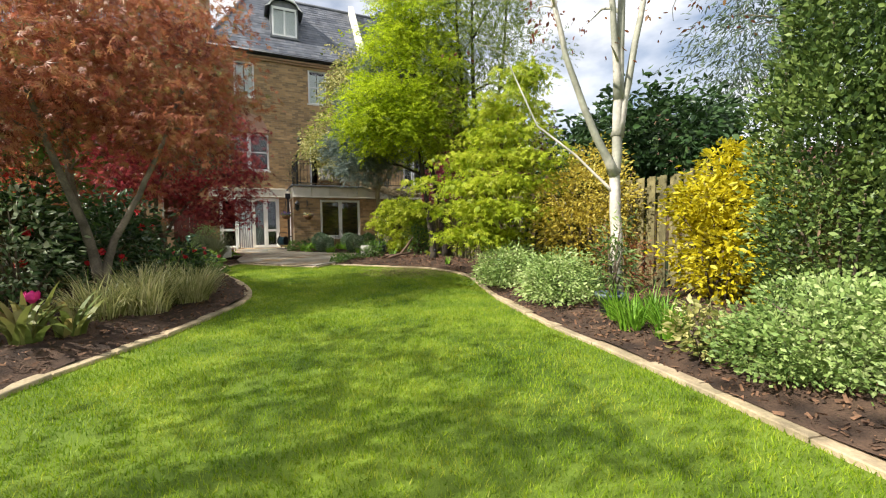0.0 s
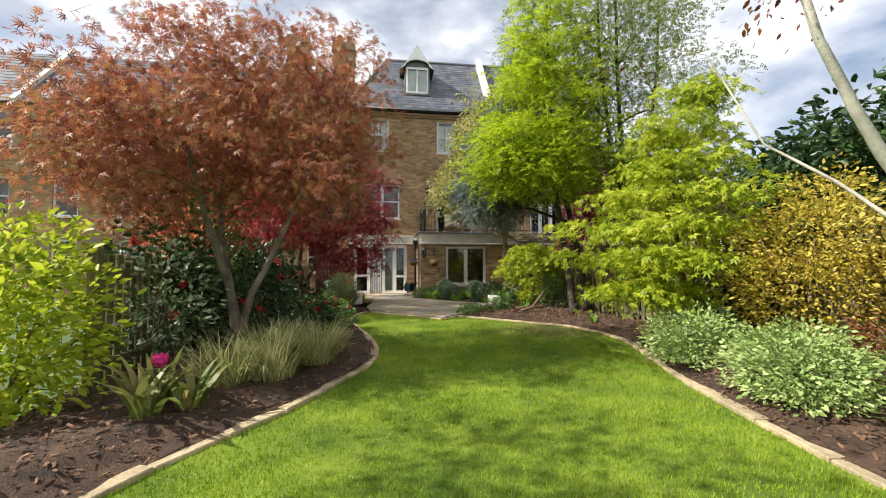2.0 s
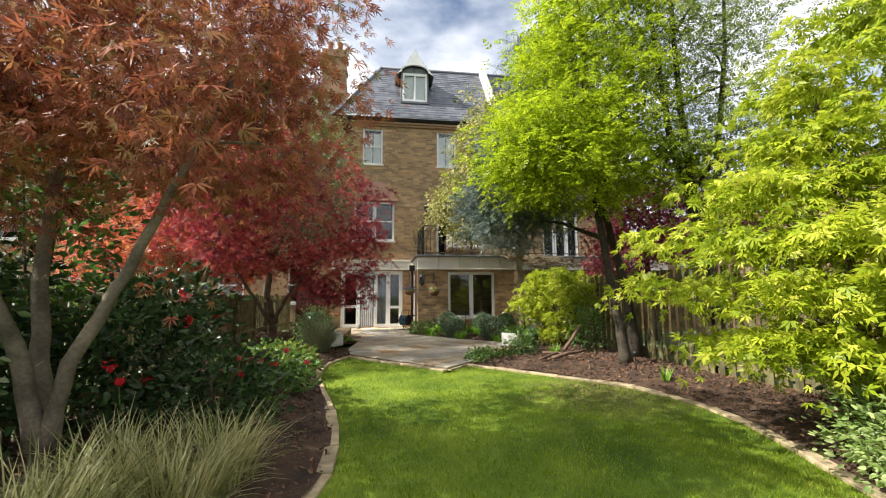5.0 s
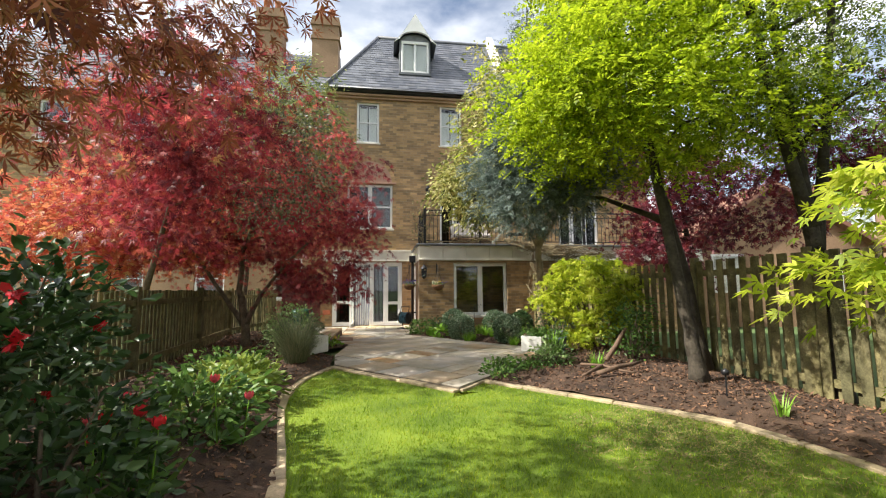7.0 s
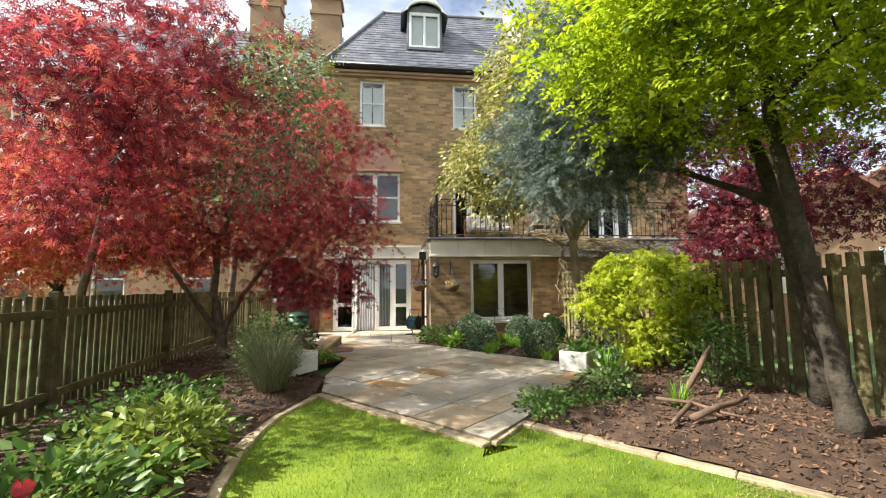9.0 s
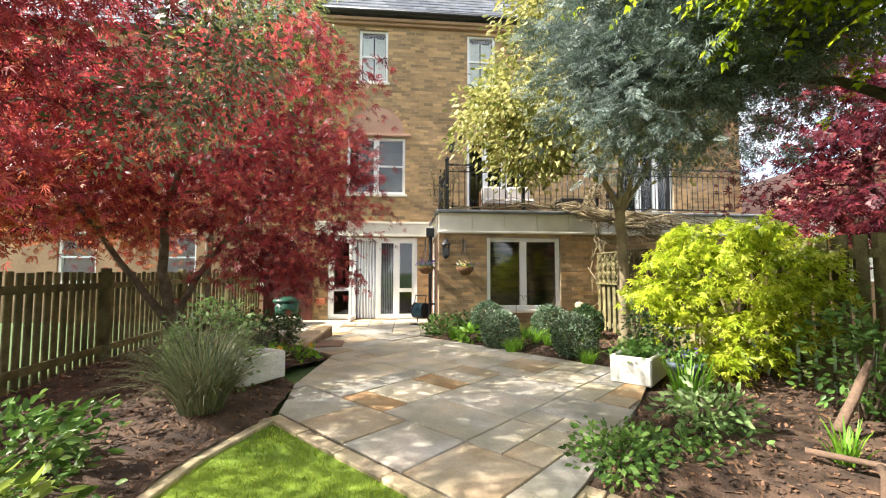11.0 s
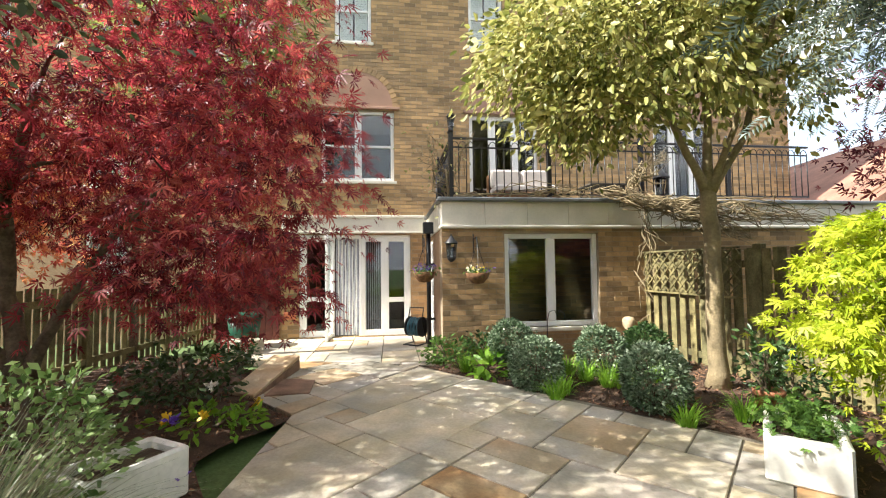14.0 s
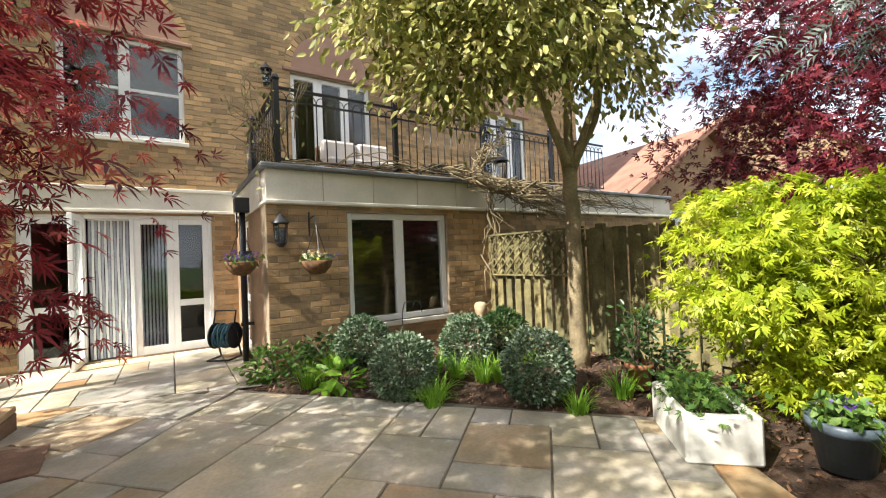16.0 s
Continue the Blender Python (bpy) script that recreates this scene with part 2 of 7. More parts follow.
L_SILVER = leafy("silver_edged_leaf", [(0.05, 0.10, 0.03), (0.12, 0.20, 0.07), (0.32, 0.38, 0.22), (0.60, 0.62, 0.48)], glow=0.3)
L_STRAP = leafy("striped_strap_leaf", [(0.07, 0.10, 0.025), (0.24, 0.26, 0.08), (0.50, 0.48, 0.22), (0.62, 0.58, 0.34)], glow=0.35)
L_GREY = leafy("grey_grass_leaf", [(0.05, 0.075, 0.03), (0.12, 0.15, 0.07), (0.22, 0.24, 0.13), (0.34, 0.30, 0.18)], glow=0.25)
L_FRESH = leafy("fresh_green_blade", [(0.08, 0.20, 0.015), (0.18, 0.36, 0.03), (0.28, 0.46, 0.05)], glow=0.4)
L_RUST = leafy("rusty_leaf", [(0.10, 0.03, 0.02), (0.25, 0.08, 0.03), (0.22, 0.14, 0.05)], glow=0.3)
L_YOUNG = leafy("young_green_leaf", [(0.05, 0.09, 0.015), (0.14, 0.20, 0.03), (0.26, 0.33, 0.06), (0.36, 0.42, 0.10)], glow=0.45)
L_WILLOW = leafy("willow_leaf", [(0.06, 0.10, 0.03), (0.15, 0.21, 0.06), (0.30, 0.34, 0.09), (0.50, 0.48, 0.16)], glow=0.35)
L_OLIVE = leafy("olive_grey_leaf", [(0.035, 0.05, 0.025), (0.09, 0.115, 0.06), (0.18, 0.20, 0.11), (0.32, 0.33, 0.20)], glow=0.2)
L_FAR = leafy("far_grey_green_leaf", [(0.05, 0.08, 0.05), (0.10, 0.15, 0.09), (0.18, 0.22, 0.15)], glow=0.25)
L_CORAL = leafy("coral_maple_leaf", [(0.30, 0.04, 0.04), (0.50, 0.09, 0.06), (0.62, 0.20, 0.09), (0.52, 0.34, 0.12)], glow=0.55)
L_EUON = leafy("pale_euonymus_leaf", [(0.10, 0.17, 0.04), (0.23, 0.34, 0.09), (0.36, 0.46, 0.15), (0.50, 0.57, 0.26)], glow=0.3)
L_FERN = leafy("olive_fern_leaf", [(0.05, 0.085, 0.018), (0.13, 0.165, 0.035), (0.24, 0.25, 0.07), (0.26, 0.19, 0.06)], glow=0.3)
L_BOX = leafy("box_leaf", [(0.03, 0.06, 0.025), (0.08, 0.13, 0.065), (0.18, 0.25, 0.15), (0.42, 0.50, 0.36)], glow=0.2)
L_PLUM = leafy("plum_leaf", [(0.06, 0.012, 0.025), (0.12, 0.02, 0.035), (0.22, 0.035, 0.05), (0.34, 0.06, 0.06)], glow=0.4)
P_RED = material("red_petal", (0.62, 0.02, 0.03), 0.5, 20, 0.15, 60, 0.05)
P_PINK = material("coral_pink_petal", (0.80, 0.10, 0.13), 0.5, 20, 0.15, 60, 0.05)
P_MAGENTA = material("magenta_petal", (0.75, 0.04, 0.25), 0.5, 20, 0.15, 60, 0.05)
P_YELLOW = material("yellow_petal", (0.80, 0.55, 0.02), 0.5, 20, 0.12, 60, 0.05)
P_PURPLE = material("purple_petal", (0.14, 0.06, 0.42), 0.5, 20, 0.2, 60, 0.05)
P_CREAM = material("cream_petal", (0.75, 0.72, 0.50), 0.5, 20, 0.1, 60, 0.05)
P_WHITE = material("white_petal", (0.80, 0.80, 0.74), 0.5, 20, 0.08, 60, 0.05)


# ---- building helpers ----
def mesh_of(name, verts, faces, mat, smooth=False):
    me = bpy.data.meshes.new(name)
    me.from_pydata([tuple(v) for v in verts], [], [tuple(f) for f in faces])
    me.materials.append(mat)
    if smooth:
        me.polygons.foreach_set("use_smooth", [True] * len(me.polygons))
    me.update()
    return me


class Build:
    """Collects boxes, tubes and plates into one mesh."""

    def __init__(self):
        self.v, self.f = [], []

    def add(self, verts, faces):
        k = len(self.v)
        self.v += [tuple(v) for v in verts]
        self.f += [tuple(i + k for i in f) for f in faces]
        return self

    def box(self, x0, y0, z0, x1, y1, z1):
        return self.add([(x, y, z) for z in (z0, z1) for x, y in ((x0, y0), (x1, y0), (x1, y1), (x0, y1))],
                        [(3, 2, 1, 0), (4, 5, 6, 7), (0, 1, 5, 4), (1, 2, 6, 5), (2, 3, 7, 6), (3, 0, 4, 7)])

    def prism(self, outline, z0, z1):
        n = len(outline)
        return self.add([(x, y, z0) for x, y in outline] + [(x, y, z1) for x, y in outline],
                        [tuple(reversed(range(n))), tuple(range(n, 2 * n))] + [(i, (i + 1) % n, n + (i + 1) % n, n + i) for i in range(n)])

    def tube(self, pts, radii, sides=8, caps=True):
        pts = [Vector(p) for p in pts]
        if not hasattr(radii, "__len__"):
            radii = [radii] * len(pts)
        ring, faces, side = [], [], None
        for i, p in enumerate(pts):
            d = (pts[min(i + 1, len(pts) - 1)] - pts[max(i - 1, 0)])
            d = d.normalized() if d.length > 1e-9 else Vector((0, 0, 1))
            if side is None:
                side = d.orthogonal().normalized()
            side = (side - d * side.dot(d))
            side = side.normalized() if side.length > 1e-6 else d.orthogonal().normalized()
            up = d.cross(side)
            for s in range(sides):
                a = 2 * math.pi * s / sides
                ring.append(p + (side * math.cos(a) + up * math.sin(a)) * radii[i])
        for i in range(len(pts) - 1):
            for s in range(sides):
                t = (s + 1) % sides
                faces.append((i * sides + s, i * sides + t, (i + 1) * sides + t, (i + 1) * sides + s))
        if caps:
            faces.append(tuple(reversed(range(sides))))
            faces.append(tuple((len(pts) - 1) * sides + s for s in range(sides)))
        return self.add(ring, faces)

    def lathe(self, profile, sides=20, at=(0, 0, 0)):
        ring = [(at[0] + r * math.cos(2 * math.pi * s / sides), at[1] + r * math.sin(2 * math.pi * s / sides), at[2] + z) for r, z in profile for s in range(sides)]
        faces = [(i * sides + s, i * sides + (s + 1) % sides, (i + 1) * sides + (s + 1) % sides, (i + 1) * sides + s) for i in range(len(profile) - 1) for s in range(sides)]
        return self.add(ring, faces)

    def mesh(self, name, mat, smooth=False, bevel=0.0):
        me = mesh_of(name, self.v, self.f, mat, smooth)
        if bevel:
            bm = bmesh.new()
            bm.from_mesh(me)
            bmesh.ops.bevel(bm, geom=list(bm.edges), offset=bevel, segments=1, affect="EDGES")
            bm.to_mesh(me)
            bm.free()
        return me


def part(name, me, parent=None, label="", m=None):
    ob = new(name, me)
    if parent:
        ob.parent = parent
    if m is not None:
        ob.matrix_basis = m
    return tagged(ob, label) if label else ob


def lifted(at):
    """A place in a bed, raised with the mounded soil."""
    return (at[0], at[1], at[2] + (mound(at[0], at[1]) if at[2] < 0.45 else 0.0))


def thing(name, label, category, at=(0, 0, 0), rz=0.0, group="", kind=""):
    ob = new(name)
    at = at if kind == "structure" else lifted(at)
    ob.empty_display_size = 0.1
    ob.matrix_basis = pose(*at, 0, 0, rz)
    return tagged(ob, label, category, group, kind)


def structure(name, me, label="", category=""):
    return tagged(new(name, me), label, category, "", "structure")


# leaf outlines: across, along, up
OVAL = ([(0, 0, 0), (0.24, 0.35, 0.05), (0.16, 0.75, 0.03), (0, 1, -0.06), (-0.16, 0.75, 0.03), (-0.24, 0.35, 0.05)], [(0, 1, 2, 3), (0, 3, 4, 5)])
SMALL = ([(0, 0, 0), (0.28, 0.5, 0.06), (0, 1, 0), (-0.28, 0.5, 0.06)], [(0, 1, 2), (0, 2, 3)])
NARROW = ([(0, 0, 0), (0.11, 0.4, 0.03), (0, 1, -0.12), (-0.11, 0.4, 0.03)], [(0, 1, 2), (0, 2, 3)])


def palm(lobes):
    v, f = [(0, 0, 0)], []
    for ang, ln in lobes:
        a = radians(ang)
        s, c = math.sin(a), math.cos(a)
        k = len(v)
        w = 0.11
        v += [(s * ln * 0.5 + c * w, c * ln * 0.5 - s * w, 0.02), (s * ln, c * ln, -0.08 * ln), (s * ln * 0.5 - c * w, c * ln * 0.5 + s * w, 0.02)]
        f.append((0, k, k + 1, k + 2))
    return v, f


MAPLE = palm([(-80, 0.55), (-42, 0.85), (0, 1.0), (42, 0.85), (80, 0.55)])


def lace():
    """A cut maple leaf: seven slender lobes."""
    v, f = [(0, 0, 0)], []
    for ang, ln in ((-105, 0.4), (-72, 0.68), (-36, 0.9), (0, 1.0), (36, 0.9), (72, 0.68), (105, 0.4)):
        a = radians(ang)
        s, c = math.sin(a), math.cos(a)
        k = len(v)
        v += [(s * ln * 0.45 + c * 0.07, c * ln * 0.45 - s * 0.07, 0.02), (s * ln, c * ln, -0.14 * ln), (s * ln * 0.45 - c * 0.07, c * ln * 0.45 + s * 0.07, 0.02)]
        f.append((0, k, k + 1, k + 2))
    return v, f


LACE = lace()
SPRAY = palm([(-60, 0.7), (-30, 0.9), (0, 1.0), (30, 0.9), (60, 0.7)])
TRIPLE = palm([(-45, 0.8), (0, 1.0), (45, 0.8)])


def sprig(pairs, leaf, width, taper=0.5, rise=0.03):
    """A stalk with small leaves in pairs and one at its tip, all from one base point."""
    v, f = [(0, 0, 0)], []
    for i in range(pairs * 2 + 1):
        side = 0 if i == pairs * 2 else (1 if i % 2 else -1)
        y = 1 - leaf if not side else (i // 2 + 0.5) / pairs * (1 - leaf * 0.5)
        ln = leaf * (1 - taper * y) if side else leaf
        a = side * 1.0
        s, c = math.sin(a), math.cos(a)
        k = len(v)
        w = width * ln / leaf
        v += [(0, y, 0), (s * ln * 0.5 + c * w, y + c * ln * 0.5 - s * w, rise), (s * ln, y + c * ln, -0.02), (s * ln * 0.5 - c * w, y + c * ln * 0.5 + s * w, rise)]
        f.append((k, k + 1, k + 2, k + 3))
        if i == 0:
            f.append((0, k, k + 1))
    return v, f


SPRIG = sprig(3, 0.36, 0.10)
PLUME = sprig(7, 0.36, 0.034, 0.45, 0.05)
FEATHER = sprig(7, 0.34, 0.018, 0.55, 0.01)


def leaf_mesh(name, P, out, size, shape, mat, rng, droop=0.3, flat=0.6, jitter=0.35):
    """One mesh of many leaves at P that point along out."""
    tv, tf = np.array(shape[0], dtype=float), shape[1]
    n, k = len(P), len(shape[0])
    d = out + rng.normal(0, 0.45, (n, 3))
    d[:, 2] -= droop
    d /= np.linalg.norm(d, axis=1)[:, None] + 1e-9
    up = rng.normal(0, 1 - flat, (n, 3)) + np.array([0, 0, flat + 0.05])
    up -= d * np.sum(up * d, axis=1)[:, None]
    up /= np.linalg.norm(up, axis=1)[:, None] + 1e-9
    b = np.cross(d, up)
    s = size * (1 + jitter * rng.uniform(-1, 1, n))
    V = (P[:, None, :] + s[:, None, None] * (tv[None, :, 0, None] * b[:, None, :] + tv[None, :, 1, None] * d[:, None, :] + tv[None, :, 2, None] * up[:, None, :])).reshape(-1, 3)
    sizes = np.array([len(f) for f in tf])
    flat_idx = np.concatenate([np.array(f) for f in tf])
    loops = (flat_idx[None, :] + (np.arange(n) * k)[:, None]).reshape(-1)
    totals = np.tile(sizes, n)
    starts = np.concatenate([[0], np.cumsum(totals)[:-1]])
    me = bpy.data.meshes.new(name)
    me.vertices.add(len(V))
    me.vertices.foreach_set("co", V.reshape(-1).astype(np.float32))
    me.loops.add(len(loops))
    me.loops.foreach_set("vertex_index", loops.astype(np.int32))
    me.polygons.add(len(totals))
    me.polygons.foreach_set("loop_start", starts.astype(np.int32))
    me.materials.append(mat)
    me.update(calc_edges=True)
    return me


def clump_points(rng, blobs, clumps, shell=0.55, lumpy=0.25):
    """Clump centres in a union of ellipsoids (x, y, z, rx, ry, rz), mostly near the outside, with an uneven outline."""
    vol = np.array([b[3] * b[4] * b[5] for b in blobs]) ** 0.7
    pick = rng.choice(len(blobs), clumps, p=vol / vol.sum())
    B = np.array(blobs)[pick]
    u = rng.normal(0, 1, (clumps, 3))
    u /= np.linalg.norm(u, axis=1)[:, None]
    r = 1 - (1 - shell) * rng.uniform(0, 1, clumps) ** 1.6
    ph = rng.uniform(0, 6.28, 4)
    w = 1 + lumpy * (np.sin(5 * u[:, 0] + ph[0] + pick) * np.sin(4 * u[:, 1] + ph[1]) + 0.7 * np.sin(7 * u[:, 2] + ph[2] + 2 * u[:, 0]))
    C = B[:, :3] + B[:, 3:6] * u * (r * w)[:, None]
    return C, u


WALKWAY = [(1.33, 0.5), (0.95, 2.4), (0.35, 5.0), (0.0, 6.6), (-0.4, 8.8), (-1.0, 10.0), (-1.42, 11.2)]


def clear_of_walk(P, gap=0.62, low=0.2, high=2.3):
    """Which points keep a clear walkway through the garden."""
    best = np.full(len(P), 1e9)
    for (ax, ay), (bx, by) in zip(WALKWAY, WALKWAY[1:]):
        d = np.array([bx - ax, by - ay])
        t = np.clip(((P[:, 0] - ax) * d[0] + (P[:, 1] - ay) * d[1]) / (d @ d), 0, 1)
        best = np.minimum(best, np.hypot(P[:, 0] - ax - t * d[0], P[:, 1] - ay - t * d[1]))
    return (best > gap) | (P[:, 2] < low) | (P[:, 2] > high)


def crown_leaves(rng, C, u, per, radius, thick):
    n = len(C)
    P = np.repeat(C, per, axis=0)
    o = np.clip(rng.normal(0, 1, (n * per, 3)), -1.9, 1.9) * np.array([radius, radius, thick])
    k = np.repeat(rng.uniform(0.6, 1.25, n), per)
    out = o.copy()
    out[:, 2] = 0
    out /= np.linalg.norm(out, axis=1)[:, None] + 1e-6
    out = out * 0.8 + np.repeat(u, per, axis=0) * 0.7
    P = P + o * k[:, None]
    P[:, 2] -= 0.35 * (o[:, 0] ** 2 + o[:, 1] ** 2) / max(radius, 0.01)
    return P, out


def limbs(rng, base, stems, targets, r0, sides=8, twig=0.006, wander=0.08):
    """Trunks (lists of points), with branches that run from them to the targets."""
    b = Build()
    anchors, mains = [], []
    for pts, ra, rb in stems:
        pts = [Vector(p) for p in pts]
        fine, rr = [], []
        n = len(pts) - 1
        for i in range(n):
            for s in range(4):
                f = s / 4
                q = pts[i].lerp(pts[i + 1], f)
                j = (i + f) / n
                fine.append(q + Vector(rng.normal(0, wander * ra, 3)))
                rr.append(ra + (rb - ra) * j)
        fine.append(pts[-1])
        rr.append(rb)
        rr[0] *= 1.45
        rr[1] *= 1.12
        mains.append(Build().tube(fine, rr, sides + 2))
        anchors += [(p, r) for p, r in list(zip(fine, rr))[len(fine) // 3:]]
    grown = list(anchors)
    for t in targets:
        t = Vector(t)
        best = min(range(len(grown)), key=lambda i: (grown[i][0] - t).length + (0.6 * max(0, grown[i][0].z - t.z)))
        p, r = grown[best]
        r1 = min(r * 0.6, 0.03 * (t - p).length + twig)
        bend = Vector((0, 0, 0.12 * (t - p).length)) + Vector(rng.normal(0, 0.07, 3)) * (t - p).length
        pts = [p, p.lerp(t, 0.33) + bend * 0.8, p.lerp(t, 0.68) + bend, t]
        b.tube(pts, [r1, r1 * 0.8, r1 * 0.55, twig * 0.5], 5)
        for f in (1, 2):
            grown.append((pts[f], r1 * 0.7))
    return mains, b


def tree(name, label, stems, blobs, clumps, per, leaf, size, shape, bark, seed, radius=0.22, thick=0.06, shell=0.55, lumpy=0.25, droop=0.3, flat=0.6, category="tree", branches=60):
    rng = np.random.default_rng(seed)
    base = stems[0][0][0]
    t = thing(name, label, category, base)
    C, u = clump_points(rng, blobs, clumps, shell, lumpy)
    ok = clear_of_walk(C, 0.75, 0.0)
    C, u = C[ok], u[ok]
    some = C[rng.permutation(len(C))[:branches]]
    order = np.argsort(np.linalg.norm(some - np.array(stems[0][0][-1]), axis=1))
    off = Matrix.Translation(-Vector(base))
    mains, twigs = limbs(rng, base, stems, [tuple(p) for p in some[order]], stems[0][1])
    for i, w in enumerate(mains):
        part("limb" if i else "trunk", w.mesh("trunk", bark, True), t, "", off)
    tagged(part("branchwork", twigs.mesh("branchwork", bark, True), t, "", off), "", "", "", "stuff")
    P, out = crown_leaves(rng, C, u, per, radius, thick)
    ok = clear_of_walk(P)
    P, out = P[ok], out[ok]
    part("crown", leaf_mesh("crown", P, out, size, shape, leaf, rng, droop, flat), t, "", off)
    return t


def bush(name, label, at, blobs, clumps, per, leaf, size, shape, seed, radius=0.08, thick=0.05, shell=0.6, lumpy=0.15, droop=0.0, flat=0.35, category="shrub", bark=None, stemcount=7, group=""):
    """A shrub: stems from the ground and a dense leafy mass. Blobs are relative to at."""
    rng = np.random.default_rng(seed)
    t = thing(name, label, category, at, 0, group)
    C, u = clump_points(rng, blobs, clumps, shell, lumpy)
    C[:, 2] = np.maximum(C[:, 2], 0.03)
    b = Build()
    for p in C[rng.permutation(len(C))[:stemcount]]:
        q = Vector(p)
        b.tube([(q.x * 0.12, q.y * 0.12, -0.04), (q.x * 0.45, q.y * 0.45, q.z * 0.5), tuple(q)], [0.016, 0.011, 0.004], 5)
    tagged(part("woody_base", b.mesh("woody_base", bark or M_BARK, True), t), "", "", "", "stuff")
    P, out = crown_leaves(rng, C, u, per, radius, thick)
    P[:, 2] = np.maximum(P[:, 2], 0.01)
    part("foliage", leaf_mesh("foliage", P, out, size, shape, leaf, rng, droop, flat), t)
    return t


def strap_clump(name, label, at, count, length, width, leaf, seed, spread=0.12, arch=0.7, category="plant", group="", lift=0.0):
    """A tuft of arching strap leaves."""
    rng = np.random.default_rng(seed)
    V, F = [], []
    for i in range(count):
        a, r = rng.uniform(0, 6.283), spread * math.sqrt(rng.uniform(0, 1))
        x, y = r * math.cos(a), r * math.sin(a)
        h = a + rng.normal(0, 0.5)
        ln, w = length * rng.uniform(0.55, 1.1), width * rng.uniform(0.7, 1.2)
        lean = arch * rng.uniform(0.35, 1.2)
        dx, dy = math.cos(h), math.sin(h)
        k = len(V)
        steps = 5
        px, py, pz = x, y, -0.01
        for s in range(steps + 1):
            f = s / steps
            ww = w * (1 - f ** 2) * 0.5 + 0.0004
            V.append((px - dy * ww, py + dx * ww, pz))
            V.append((px + dy * ww, py - dx * ww, pz))
            ang = lean * (0.55 * r / spread + 1.55 * f)
            px += dx * math.sin(ang) * ln / steps
            py += dy * math.sin(ang) * ln / steps
            pz = max(pz + math.cos(ang) * ln / steps, 0.008)
        for s in range(steps):
            F.append((k + 2 * s, k + 2 * s + 1, k + 2 * s + 3, k + 2 * s + 2))
    ob = new(name, mesh_of(name, V, F, leaf))
    ob.matrix_basis = pose(*lifted(at))
    return tagged(ob, label, category, group)


def grid_height(x, y):
    return 0.03 * noise.noise(Vector((x * 1.3, y * 1.3, 0))) + 0.015 * noise.noise(Vector((x * 5, y * 5, 3)))


def inside(x, y, poly):
    c, j = False, len(poly) - 1
    for i in range(len(poly)):
        (xi, yi), (xj, yj) = poly[i], poly[j]
        if (yi > y) != (yj > y) and x < (xj - xi) * (y - yi) / (yj - yi) + xi:
            c = not c
        j = i
    return c


def inside_many(x, y, poly):
    c = np.zeros(len(x), dtype=bool)
    for (xi, yi), (xj, yj) in zip(poly, poly[-1:] + poly[:-1]):
        if yi != yj:
            c ^= ((yi > y) != (yj > y)) & (x < (xj - xi) * (y - yi) / (yj - yi) + xi)
    return c


def smooth_line(pts, step=0.25):
    """A soft line through the points (Catmull-Rom), in even steps."""
    p = [Vector((*q, 0)) for q in pts]
    p = [p[0] * 2 - p[1]] + p + [p[-1] * 2 - p[-2]]
    out = []
    for i in range(1, len(p) - 2):
        for s in range(12):
            t = s / 12
            out.append(0.5 * ((2 * p[i]) + (p[i + 1] - p[i - 1]) * t + (2 * p[i - 1] - 5 * p[i] + 4 * p[i + 1] - p[i + 2]) * t * t + (3 * p[i] - p[i - 1] - 3 * p[i + 1] + p[i + 2]) * t ** 3))
    out.append(p[-2])
    res, acc = [out[0]], 0.0
    for a, b in zip(out, out[1:]):
        acc += (b - a).length
        if acc >= step:
            res.append(b)
            acc = 0.0
    if (res[-1] - out[-1]).length > step * 0.3:
        res.append(out[-1])
    return [(q.x, q.y) for q in res]

# ---- ground, lawn, beds ----
KERB_L = [(-0.95, -3.0), (-0.92, 0.5), (-0.86, 2.65), (-0.84, 3.05), (-0.76, 3.6), (-0.60, 4.15), (-0.50, 5.0), (-0.45, 5.9), (-0.63, 6.6), (-0.95, 7.35), (-1.25, 7.9), (-1.86, 8.95), (-2.18, 9.7), (-2.33, 10.4), (-2.30, 11.12)]
KERB_R = [(3.35, -3.0), (3.22, 0.8), (3.09, 2.24), (3.05, 2.65), (2.93, 3.35), (2.78, 4.25), (2.70, 5.6), (2.74, 6.8), (2.74, 7.8), (2.55, 8.5), (2.15, 9.15), (1.55, 9.58), (0.78, 10.05), (0.18, 10.42), (-0.02, 10.52)]
TIP, LAWN_CORNER = (-0.25, 10.0), (-2.28, 11.2)
line_l, line_r = smooth_line(KERB_L, 0.22), smooth_line(KERB_R, 0.22)
LAWN = line_l + [LAWN_CORNER, TIP] + list(reversed(line_r))
FENCE_L = [(-0.2, -0.8), (-2.35, 4.4), (-3.45, 7.4), (-4.55, 10.0), (-5.55, 12.4), (-6.35, 14.4), (-6.9, 17.4)]
FENCE_R = [(6.6, -0.8), (5.6, 3.2), (4.4, 7.0), (2.95, 11.5), (1.05, 16.62)]


